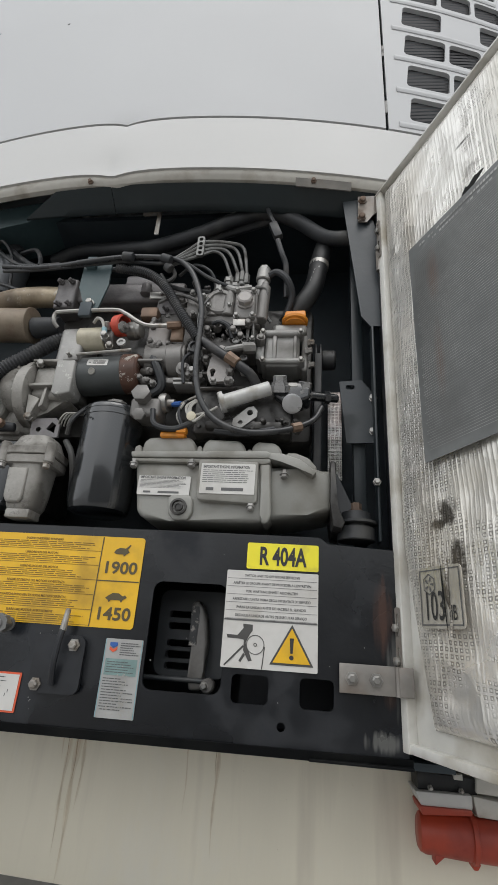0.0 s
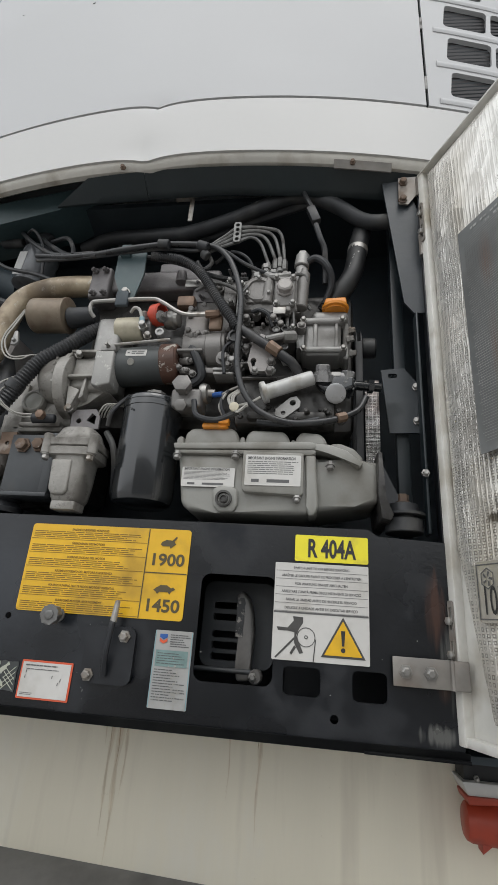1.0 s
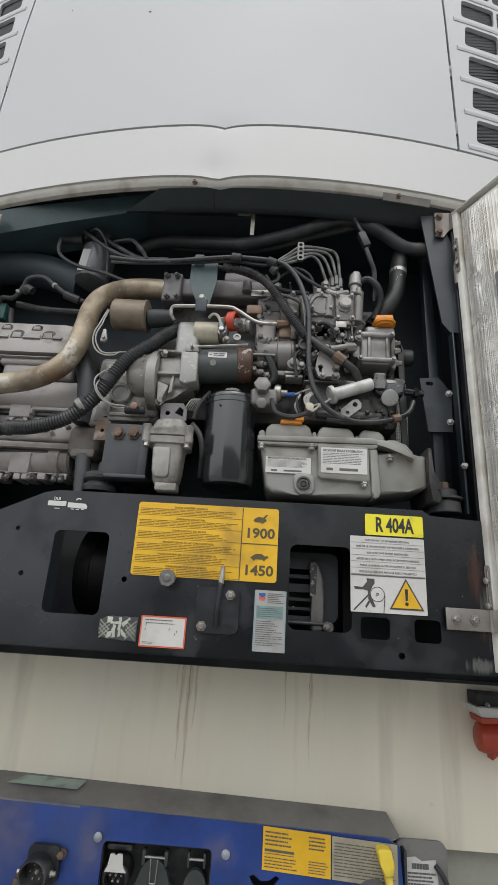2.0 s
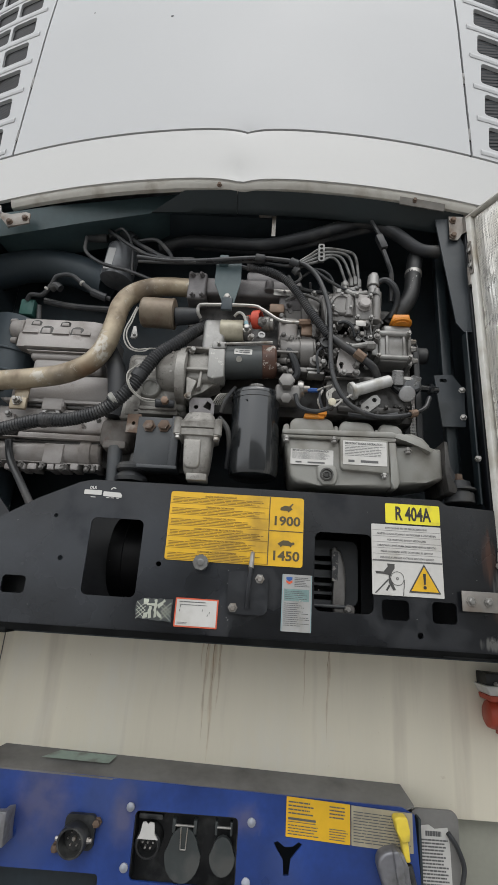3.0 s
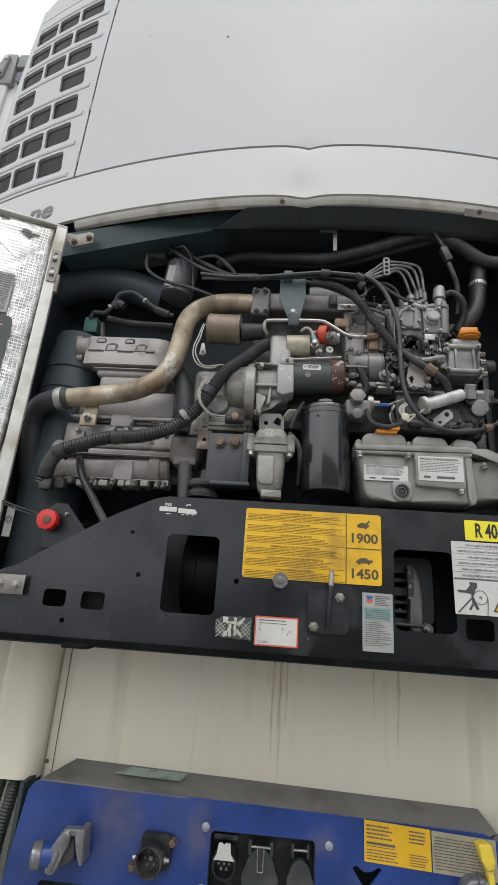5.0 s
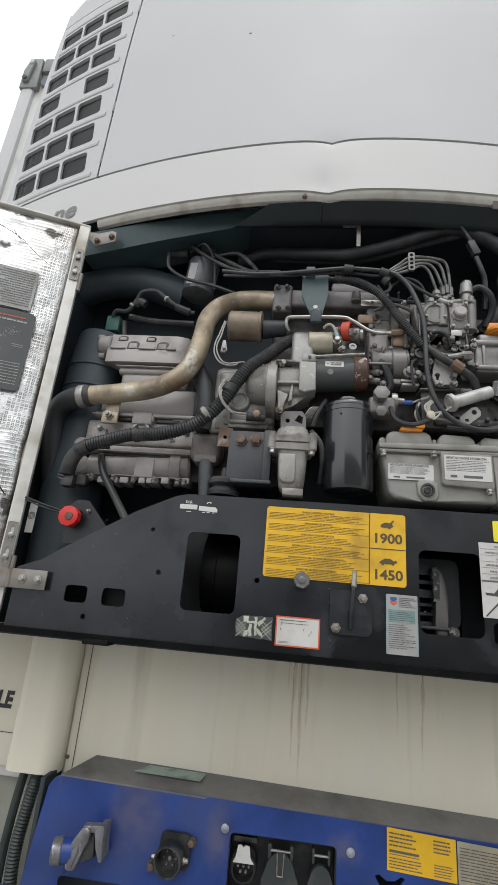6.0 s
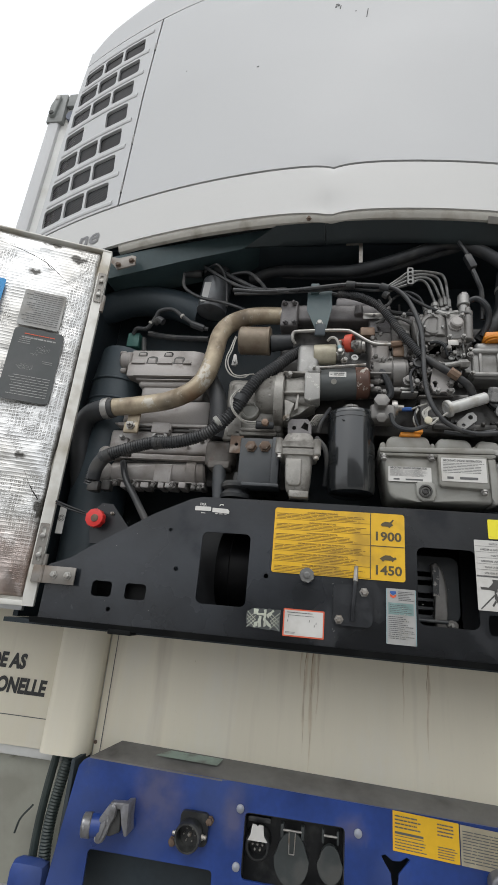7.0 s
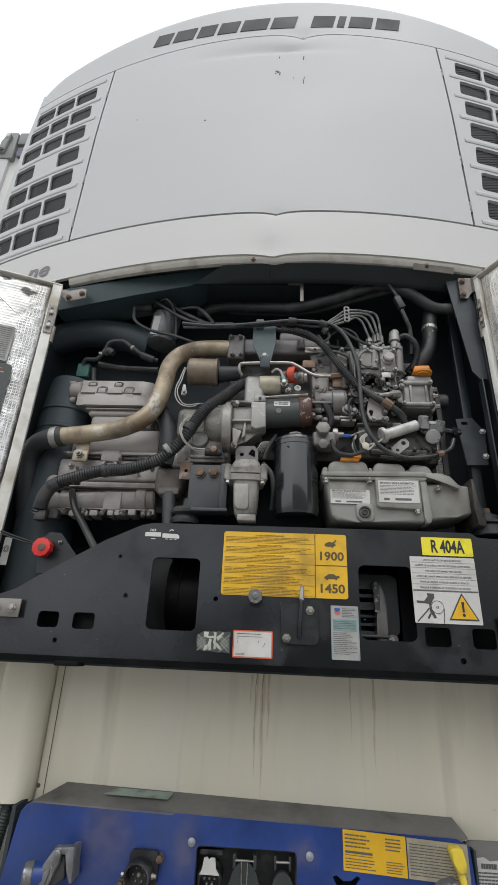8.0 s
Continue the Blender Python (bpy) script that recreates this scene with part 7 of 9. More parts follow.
part("conduit_tail", b, M_DUSTRUB, engine)
b = B()
cyl(b, (0.341, -0.016, 2.012), (0.366, -0.014, 1.994), 0.014, 0.013, 8)
part("brass_coupling", b, M_COPPER, engine, "brownish hose coupling")
b = B()
for q in ([(0.060, -0.020, 2.295), (0.087, -0.020, 2.292)], [(0.159, -0.020, 2.288), (0.184, -0.020, 2.278)], [(0.170, -0.012, 2.270), (0.183, -0.010, 2.259)]):
    cyl(b, q[0], q[1], 0.0115, seg=14)
parts("harness_band", b, M_RUBBER, engine)
b = B()
tube(b, [(0.172, 0.000, 2.289), (0.191, 0.000, 2.251), (0.172, 0.000, 2.231), (0.156, 0.000, 2.254)], 0.005, 8)
tube(b, [(-0.002, 0.030, 2.305), (0.097, 0.020, 2.272), (0.196, 0.030, 2.234), (0.277, 0.030, 2.222)], 0.006, 8)
tube(b, [(0.264, 0.000, 2.037), (0.242, -0.005, 2.008), (0.247, 0.000, 1.953)], 0.004, 8)
tube(b, [(0.195, 0.020, 2.266), (0.234, 0.010, 2.289), (0.273, 0.010, 2.271), (0.291, 0.020, 2.241)], 0.004, 8)
tube(b, [(0.300, 0.000, 2.108), (0.320, -0.004, 2.112), (0.345, 0.000, 2.096), (0.353, 0.000, 2.079)], 0.004, 8)
tube(b, [(0.145, 0.030, 2.048), (0.172, 0.010, 2.013), (0.192, 0.020, 1.959), (0.163, 0.030, 1.937)], 0.010, 8)
parts("small_hose", b, M_RUBBER, engine)

# fittings under the pump: hex plugs, pressure switch, orange plug, wires
b = B()
lathe(b, (0.163, -0.010, 1.918), (0, -1, 0.15), [(-0.03, 0.018), (0, 0.018), (0.001, 0.021), (0.012, 0.021), (0.014, 0.017)], 6)
slab(b, (0.135, 0.000, 1.918), (0.202, 0.000, 1.873), 0.06, 0.008, 3)
lathe(b, (0.163, -0.006, 1.873), (0, -1, -0.2), [(0, 0.014), (0.008, 0.014), (0.010, 0.010)], 6)
part("filter_head", b, M_DARKCAST, engine, "filter head with hexagon plugs")
b = B()
lathe(b, (0.184, 0.030, 1.917), (1, -0.15, 0), [(0, 0.010), (0.012, 0.010), (0.013, 0.022), (0.020, 0.023), (0.028, 0.020), (0.029, 0.010), (0.044, 0.008)], 20)
part("pressure_switch", b, M_STEEL, engine, "round steel pressure switch")
b = B()
tube(b, [(0.224, 0.022, 1.912), (0.246, 0.010, 1.908)], 0.006, 8)
part("blue_wire", b, M_BLUEWIRE, engine, "blue wire")
b = B()
for q in ([(0.245, 0.010, 1.908), (0.266, 0.000, 1.914), (0.282, -0.006, 1.918)], [(0.258, -0.010, 1.900), (0.246, -0.010, 1.871), (0.256, 0.000, 1.849)], [(0.279, -0.014, 1.868), (0.312, -0.020, 1.875), (0.331, -0.015, 1.889)]):
    tube(b, q, 0.0028, 6)
for k in range(4):
    a_ = 0.9 * k
    tube(b, [(0.284 + 0.004 * k, -0.016, 1.905), (0.272 - 0.006 * math.cos(a_), -0.022, 1.885), (0.276 + 0.003 * k, -0.024, 1.860 - 0.003 * k), (0.294 + 0.003 * k, -0.022, 1.856 + 0.004 * k), (0.306, -0.018, 1.880 - 0.004 * k), (0.300, -0.012, 1.906)], 0.0021, 6)
parts("wire", b, M_WHITEWIRE, engine)
b = B()
tube(b, [(0.188, 0.000, 1.888), (0.200, -0.010, 1.850), (0.242, -0.010, 1.840), (0.287, -0.015, 1.856)], 0.006, 8)
tube(b, [(0.261, 0.000, 1.911), (0.249, -0.012, 1.880), (0.263, -0.008, 1.845), (0.277, -0.010, 1.869), (0.271, -0.006, 1.902)], 0.0035, 8)
parts("wire_loop", b, M_RUBBER, engine)
b = B()
slab(b, (0.212, -0.004, 1.837), (0.265, -0.004, 1.825), 0.03, 0.004)
box(b, Vector((0.258, -0.002, 1.839)), (0.022, 0.02, 0.014), 0.003)
part("orange_plug", b, M_ORANGE, engine, "orange plastic plug")
b = B()
lathe(b, (0.280, -0.020, 1.863), (0, -1, 0), [(0, 0.010), (0.006, 0.010), (0.007, 0.006)], 12)
part("amber_button", b, M_CREAM, engine)
b = B()
cyl(b, (0.332, 0.000, 1.905), (0.437, 0.004, 1.945), 0.0165, 0.0155, 24)
lathe(b, (0.341, 0.000, 1.909), Vector((0.331, -0.001, 1.905)) - Vector((0.341, 0.000, 1.909)), [(0, 0.0235), (0.008, 0.0235), (0.010, 0.022), (0.0101, 0.0155), (0.003, 0.013), (0.003, 0.006), (0.008, 0.005)], 24)
part("receiver_valve", b, M_BARREL, engine, "dull silver valve barrel")
b = B()
prism(b, [(0.436, 1.962), (0.500, 1.966), (0.524, 1.952), (0.522, 1.928), (0.500, 1.918), (0.470, 1.912), (0.446, 1.930)], 0.012, 0.05, 0.007, 3)
cyl(b, (0.518, 0.040, 1.946), (0.582, 0.060, 1.950), 0.0105, 0.0095, 12)
lathe(b, (0.552, 0.050, 1.948), (1, 0.2, 0.05), [(0, 0.010), (0.001, 0.0145), (0.012, 0.0145), (0.013, 0.010)], 6)
vb = part("valve_block", b, M_BLACKGLOSS, engine, "steel valve block with hexagon plugs")
b = B()
for p, ax in (((0.457, 0.010, 1.950), (0, -0.6, 1)), ((0.507, 0.030, 1.946), (0.2, -0.6, 1))):
    lathe(b, p, ax, [(-0.01, 0.022), (0.004, 0.022), (0.0045, 0.0180), (0.010, 0.0180), (0.0105, 0.0150), (0.024, 0.0150), (0.026, 0.011)], 6)
parts("hexagon_plug", b, M_PLUG, vb, "bright hexagon plug")
b = B()
lathe(b, (0.484, 0.030, 1.922), (0, -0.8, -0.45), [(-0.03, 0.016), (0, 0.017), (0.001, 0.0215), (0.016, 0.0215), (0.018, 0.017)], 18)
part("dark_plug", b, M_PLUG, vb, "round dark plug")
b = B()
sheet(b, rounded(0.474, 1.953, 0.494, 1.962, 0.002, 2), [], 0.001, flat_y(0.0108))
part("bright_tag", b, M_STEEL, vb, "small bright tag")
b = B()
sheet(b, [(0.361, 1.875), (0.39, 1.902), (0.403, 1.905), (0.412, 1.894), (0.411, 1.881), (0.381, 1.856), (0.368, 1.854), (0.36, 1.863)], [circle(*(0.396, 1.89), 0.0065), circle(*(0.377, 1.867), 0.005)], 0.006, flat_y(0.012))
part("lifting_eye", b, M_CAST, engine, "steel lug with a hole")
b = B()
slab(b, (0.270, 0.030, 1.968), (0.484, 0.030, 1.848), 0.06, 0.01)
slab(b, (0.300, 0.015, 1.873), (0.464, 0.015, 1.854), 0.05, 0.006)
cblk = part("cylinder_block", b, M_BLOCK, engine, "oily cylinder block side")
b = B()
bosses(b, (0.281, 0.025, 1.884), (0.497, 0.025, 1.855), 22, 45, (0.004, 0.010), (0.01, 0.035))
parts("stud", b, M_BLOCK, cblk)
b = B()
tube(b, [(0.325, 0.005, 1.843), (0.387, 0.000, 1.836), (0.451, 0.000, 1.848)], 0.006, 8)
part("block_hose", b, M_RUBBER, engine)

# heat-stained exhaust pipe with muffler can
b = B()
tube(b, [(-0.125, 0.075, 2.250), (-0.190, 0.067, 2.246), (-0.246, 0.055, 2.230), (-0.294, 0.043, 2.197), (-0.319, 0.035, 2.151), (-0.327, 0.030, 2.088), (-0.342, 0.030, 2.018), (-0.378, 0.035, 1.966), (-0.452, 0.045, 1.932), (-0.548, 0.055, 1.918), (-0.640, 0.065, 1.911)], 0.0275, 24, 8)
part("exhaust_pipe", b, M_PIPE, engine, "heat-stained cream exhaust pipe")
b = B()
lathe(b, (-0.158, 0.030, 2.129), (-1, 0, 0.02), [(0, 0.040), (0.002, 0.044), (0.008, 0.044), (0.009, 0.0425), (0.090, 0.0425), (0.095, 0.038), (0.096, 0.02)], 32)
part("stop_solenoid", b, M_TAN, engine, "tan stained solenoid can")
b = B()
cyl(b, (-0.157, 0.030, 2.122), (-0.090, 0.030, 2.128), 0.026, 0.022, 24)
part("rubber_boot", b, M_RUBBER, engine)
b = B()
for q in ([(-0.262, 0.004, 2.130), (-0.266, -0.004, 2.105), (-0.270, -0.014, 2.075), (-0.277, -0.020, 2.045), (-0.276, -0.022, 2.015), (-0.262, -0.022, 1.990), (-0.240, -0.022, 1.979), (-0.218, -0.018, 1.982), (-0.206, -0.010, 1.995), (-0.192, 0.020, 2.010)],
          [(-0.258, 0.004, 2.128), (-0.262, -0.004, 2.102), (-0.264, -0.014, 2.072), (-0.271, -0.020, 2.042), (-0.269, -0.022, 2.018), (-0.254, -0.022, 1.992), (-0.236, -0.022, 1.984), (-0.214, -0.016, 1.990), (-0.200, 0.020, 2.012)],
          [(-0.236, 0.015, 1.960), (-0.249, -0.032, 1.908), (-0.238, -0.028, 1.868), (-0.207, 0.000, 1.849), (-0.166, 0.010, 1.849)],
          [(-0.240, 0.010, 1.940), (-0.243, -0.032, 1.886), (-0.216, -0.008, 1.855), (-0.169, 0.008, 1.854)]):
    tube(b, q, 0.0020, 6, 8)
parts("wire", b, M_WHITEWIRE, engine)
b = B()
prism(b, [(-0.258, 2.058), (-0.250, 2.058), (-0.243, 2.028), (-0.250, 2.020), (-0.262, 2.022)], -0.016, 0.006, 0.002)
bolt(b, (-0.252, -0.014, 2.031), 0.0045)
part("wire_lug", b, M_CAST, engine)
b = B()
cyl(b, (-0.178, 0.010, 1.847), (-0.129, 0.020, 1.850), 0.012, 0.010, 12)
part("sensor", b, M_RUBBER, engine)
b = B()
lathe(b, (-0.150, 0.000, 1.849), (0, -1, 0), [(0, 0.011), (0.012, 0.010), (0.014, 0.005)], 6)
part("sensor_nut", b, M_COPPER, engine)
b = B()
tube(b, [(-0.063, 0.050, 2.114), (-0.098, 0.030, 2.077), (-0.141, 0.010, 2.025), (-0.183, -0.004, 1.981), (-0.213, -0.010, 1.929), (-0.239, -0.010, 1.882), (-0.275, -0.008, 1.839), (-0.325, 0.000, 1.807), (-0.401, 0.010, 1.787), (-0.479, 0.020, 1.784), (-0.557, 0.030, 1.765), (-0.619, 0.040, 1.743), (-0.649, 0.050, 1.703), (-0.661, 0.060, 1.663)], 0.0185, 14, rib=0.15, pitch=0.0075)
part("corrugated_hose", b, M_DUSTRUB, engine, "thick black corrugated hose")
b = B()
for p, q in (((-0.269, -0.008, 1.854), (-0.286, -0.006, 1.833)), ((-0.219, -0.010, 1.926), (-0.229, -0.010, 1.905)), ((-0.459, 0.018, 1.786), (-0.473, 0.019, 1.784)), ((-0.619, 0.040, 1.745), (-0.631, 0.043, 1.735))):
    cyl(b, p, q, 0.0205, seg=16)
parts("hose_band", b, M_DUSTRUB, engine)
b = B()
tube(b, [(-0.600, 0.036, 1.751), (-0.625, 0.042, 1.739), (-0.644, 0.048, 1.712), (-0.653, 0.056, 1.678)], 0.0200, 16)
part("hose_boot", b, M_RUBBER, engine, "black rubber end boot")
b = B()
slab(b, (-0.662, 0.045, 1.670), (-0.628, 0.045, 1.641), 0.03, 0.004)
slab(b, (-0.627, 0.060, 1.679), (-0.599, 0.060, 1.649), 0.03, 0.004)
parts("hose_lug", b, M_BLOCK, engine)
b = B()
cyl(b, (-0.275, -0.008, 1.847), (-0.286, -0.007, 1.838), 0.0215, seg=18)
part("hose_clip", b, M_GREYPAINT, engine, "pale hose clip")

# ---------- compressor ----------
comp = thing("compressor", "grimy grey piston compressor beside the engine", "compressor", (-0.523, 0.200, 1.697))
b = B()
slab(b, (-0.628, 0.120, 1.967), (-0.343, 0.120, 1.882), 0.14, 0.012)
slab(b, (-0.646, 0.100, 1.853), (-0.327, 0.100, 1.781), 0.15, 0.010, 3)
cb = part("compressor_body", b, M_WARMCAST, comp, "grey cast body")
b = B()
slab(b, (-0.634, 0.088, 1.867), (-0.336, 0.088, 1.871), 0.16, 0.002)
slab(b, (-0.502, 0.080, 1.866), (-0.447, 0.080, 1.849), 0.05, 0.004)
part("upper_flange", b, M_WARMCAST, cb, "flange line across the body")
b = B()
slab(b, (-0.632, 0.080, 1.758), (-0.320, 0.080, 1.755), 0.17, 0.003)
part("lower_flange", b, M_WARMCAST, cb)
b = B()
cyl(b, (-0.623, 0.125, 1.716), (-0.330, 0.125, 1.735), 0.038, seg=30, bev=0.006)
lathe(b, (-0.387, 0.125, 1.731), (1, 0, 0), [(0, 0.039), (0.002, 0.043), (0.03, 0.043), (0.034, 0.034), (0.045, 0.026)], 26)
slab(b, (-0.480, 0.082, 1.743), (-0.427, 0.082, 1.686), 0.05, 0.004)
part("crank_barrel", b, M_WARMCAST, cb, "round crank barrel")
b = B()
for k, (x0_, x1_) in enumerate(((128, 142), (152, 164), (168, 184), (202, 214), (216, 236), (242, 256), (280, 292))):
    u0 = Vector((-0.579, 0.085, 1.672)).lerp(Vector((-0.325, 0.085, 1.683)), (x0_ - 128) / 164)
    u1 = Vector((-0.579, 0.085, 1.672)).lerp(Vector((-0.325, 0.085, 1.683)), (x1_ - 128) / 164)
    slab(b, u0 + Vector((0, 0, 0.010)), u1 - Vector((0, 0, 0.008)), 0.06, 0.003)
parts("tab", b, M_WARMCAST, cb)
b = B()
slab(b, (-0.594, 0.090, 1.689), (-0.324, 0.090, 1.692), 0.1, 0.003)
part("bottom_flange", b, M_WARMCAST, cb)
b = B()
prof = [(0.105, 2.044), (0.105, 2.080), (0.109, 2.090), (0.124, 2.148), (0.265, 2.152), (0.265, 2.044)]
ends = [(-0.634, 0.0), (-0.425, 0.0), (-0.396, 0.010), (-0.378, 0.034)]
rings = [[b.verts.new((x, y + d, z)) for y, z in prof] for x, d in ends]
for r0, r1 in zip(rings, rings[1:]):
    for i in range(6):
        b.faces.new((r0[i], r0[(i + 1) % 6], r1[(i + 1) % 6], r1[i]))
b.faces.new(rings[0][::-1])
b.faces.new(rings[-1])
bmesh.ops.bevel(b, geom=[e for e in b.edges if e.calc_face_angle(0) > 0.5], offset=0.006, segments=3, affect="EDGES")
hd = part("head_cover", b, M_WARMCAST, comp, "light grey cylinder head cover")


def slope_y(z):
    return 0.109 + 0.26 * (z - 2.090) if z > 2.090 else 0.105


# bolt pockets on the slope: raised dark arches paint their shade, each with its bolt
for x, w, h in ((-0.603, 0.024, 0.020), (-0.511, 0.026, 0.026), (-0.436, 0.014, 0.020)):
    b = B()
    sheet(b, [(x - w, 2.090), (x + w, 2.090)] + [(x + w * math.cos(radians(a)), 2.090 + h * math.sin(radians(a)) ** 0.8) for a in range(15, 180, 15)], [], 0.008, lambda u, v, d: (u, slope_y(v) - 0.003 + d, v))
    part("scallop", b, M_WARMCAST, hd, "rounded scallop between the bolts")
for x, z, w, h in ((-0.595, 2.133, 0.0155, 0.020), (-0.506, 2.133, 0.0155, 0.020), (-0.557, 2.107, 0.0185, 0.031), (-0.465, 2.107, 0.0185, 0.031), (-0.412, 2.109, 0.0155, 0.027)):
    ol = [(x - w, z - h / 2), (x + w, z - h / 2)] + [(x + w * math.cos(radians(a)), z + (h / 2 - w * 0.6) + w * 0.6 * math.sin(radians(a))) for a in range(0, 181, 20)]
    dy = 0.012 if x > -0.42 else 0.0
    b = B()
    sheet(b, ol, [], 0.008, lambda u, v, d: (u, slope_y(v) - 0.0012 + dy + d, v))
    pk = part("pocket_shade", b, M_BLOCK, hd, "dark arched patch painted as the shade of a bolt pocket")
    b = B()
    prism(b, [(x - w * 0.75, z - h * 0.46), (x + w * 0.75, z - h * 0.46), (x + w * 0.62, z + h * 0.12), (x - w * 0.62, z + h * 0.12)], slope_y(z) - 0.006 + dy, 0.012, 0.002)
    part("head_bolt", b, M_WARMCAST, pk)
b = B()
slab(b, (-0.608, 0.096, 2.041), (-0.375, 0.096, 2.042), 0.17, 0.002)
slab(b, (-0.596, 0.098, 2.027), (-0.370, 0.098, 2.030), 0.17, 0.002)
part("head_gasket", b, M_WARMCAST, hd, "double flange line")
b = B()
slab(b, (-0.589, 0.106, 2.030), (-0.369, 0.106, 2.006), 0.14, 0.014, 3)
slab(b, (-0.578, 0.112, 2.015), (-0.372, 0.112, 1.967), 0.13, 0.014, 3)
part("cylinder_barrel", b, M_WARMCAST, comp, "tapered cylinder barrel")
b = B()
slab(b, (-0.622, 0.084, 1.872), (-0.324, 0.084, 1.862), 0.08, 0.003)
slab(b, (-0.509, 0.078, 1.874), (-0.452, 0.078, 1.838), 0.06, 0.004)
slab(b, (-0.560, 0.082, 1.772), (-0.329, 0.082, 1.754), 0.08, 0.004)
part("case_rib", b, M_WARMCAST, cb, "raised ribs across the case")
# dark strips that paint the shade lines under the case flanges
b = B()
slab(b, (-0.446, 0.094, 1.860), (-0.372, 0.094, 1.850), 0.02, 0.002)
slab(b, (-0.604, 0.094, 1.860), (-0.516, 0.094, 1.852), 0.02, 0.002)
slab(b, (-0.586, 0.090, 1.752), (-0.330, 0.090, 1.745), 0.02, 0.001)
parts("shade_strip", b, M_BLOCK, cb, "dark strip standing in for shade under a flange")
b = B()
lathe(b, (-0.640, 0.12, 1.712), (0, -1, 0), [(0, 0.030), (0.026, 0.029), (0.034, 0.022), (0.036, 0.010)], 22)
lathe(b, (-0.652, 0.12, 1.775), (0, -1, 0), [(0, 0.022), (0.022, 0.021), (0.028, 0.014)], 18)
parts("side_boss", b, M_WARMCAST, cb)
b = B()
for x_ in (-0.595, -0.535, -0.478, -0.420, -0.356, -0.338):
    bolt(b, (x_, 0.086, 1.680), 0.007, (0, -0.6, -1), 0.012)
parts("case_bolt", b, M_DARKCAST, cb)
b = B()
for x_, z_ in ((-0.560, 1.858), (-0.350, 1.822), (-0.410, 1.812), (-0.545, 1.800)):
    bolt(b, (x_, 0.098, z_), 0.006, (0, -1, 0.1), 0.008)
parts("case_bolt", b, M_DARKCAST, cb)
b = B()
cyl(b, (-0.671, 0.135, 2.110), (-0.630, 0.135, 2.112), 0.030, 0.033, 22, bev=0.005)
cyl(b, (-0.677, 0.125, 2.134), (-0.657, 0.125, 2.135), 0.010, seg=12)
cyl(b, (-0.665, 0.125, 2.071), (-0.646, 0.125, 2.072), 0.010, seg=12)
part("end_boss", b, M_WARMCAST, hd, "round end boss with lugs")
b = B()
lathe(b, (-0.481, 0.090, 1.823), (0, -1, 0), [(0, 0.026), (0.008, 0.026), (0.0085, 0.018), (0.001, 0.016)], 24)
part("port_ring", b, M_CAST, cb, "bright port ring")
b = B()
slab(b, (-0.626, 0.088, 1.825), (-0.582, 0.088, 1.784), 0.05, 0.005)
slab(b, (-0.398, 0.094, 1.863), (-0.341, 0.094, 1.853), 0.05, 0.003)
bosses(b, (-0.431, 0.095, 1.841), (-0.335, 0.095, 1.787), 7, 61, (0.004, 0.010), (0.006, 0.016))
parts("port_boss", b, M_WARMCAST, cb)
b = B()
for p in ((-0.601, 0.085, 1.785), (-0.606, 0.085, 1.677), (-0.599, 0.084, 1.822)):
    bolt(b, p, 0.007, (0, -1, 0), 0.010)
parts("bolt", b, M_CAST, cb)
b = B()
slab(b, (-0.591, 0.060, 1.864), (-0.544, 0.060, 1.829), 0.012, 0.004)
slab(b, (-0.587, 0.070, 1.917), (-0.547, 0.070, 1.860), 0.006, 0.002)
lg = part("pipe_bracket", b, M_PIPE, comp, "cream stained pipe bracket")
b = B()
lathe(b, (-0.568, 0.058, 1.851), (0, -1, 0), [(0, 0.014), (0.003, 0.014), (0.0031, 0.010), (0.012, 0.010), (0.0125, 0.006), (0.022, 0.006)], 6)
parts("bolt", b, M_STEEL, lg)
b = B()
lathe(b, (-0.667, 0.068, 1.907), Vector((-0.626, 0.064, 1.911)) - Vector((-0.667, 0.068, 1.907)), [(0, 0.033), (0.012, 0.034), (0.020, 0.033)], 28)
part("hose_clamp", b, M_STEEL, comp, "bright steel hose clamp")
b = B()
tube(b, [(-0.633, 0.065, 1.911), (-0.671, 0.068, 1.905), (-0.724, 0.085, 1.889), (-0.750, 0.110, 1.845), (-0.750, 0.130, 1.768), (-0.741, 0.160, 1.675)], 0.031, 18)
part("flexible_hose", b, M_RUBBER, comp, "thick black rubber hose")
b = B()
tube(b, [(-0.579, 0.080, 1.742), (-0.557, 0.070, 1.687), (-0.512, 0.060, 1.625), (-0.464, 0.050, 1.559)], 0.010, 10)
part("drain_hose", b, M_DUSTRUB, comp, "grey drain hose")
b = B()
slab(b, (-0.674, 0.140, 2.228), (-0.630, 0.140, 2.174), 0.05, 0.004)
part("green_plug", b, mat("green_connector", (0.03, 0.10, 0.085), 0.5), comp, "dark green connector")
b = B()
tube(b, [(-0.655, 0.140, 2.223), (-0.641, 0.130, 2.238), (-0.600, 0.120, 2.233), (-0.572, 0.110, 2.265), (-0.555, 0.100, 2.288), (-0.512, 0.100, 2.294), (-0.472, 0.100, 2.266), (-0.429, 0.110, 2.239), (-0.385, 0.120, 2.229)], 0.007, 10)
tube(b, [(-0.574, 0.120, 2.257), (-0.557, 0.110, 2.261), (-0.541, 0.110, 2.251)], 0.012, 10)
tube(b, [(-0.441, 0.105, 2.241), (-0.398, 0.115, 2.229)], 0.012, 10)
tube(b, [(-0.604, 0.150, 2.231), (-0.522, 0.160, 2.222), (-0.394, 0.170, 2.223)], 0.010, 10)
tube(b, [(-0.617, 0.150, 2.212), (-0.609, 0.150, 2.160)], 0.008, 10)
parts("signal_cable", b, M_RUBBER, comp)
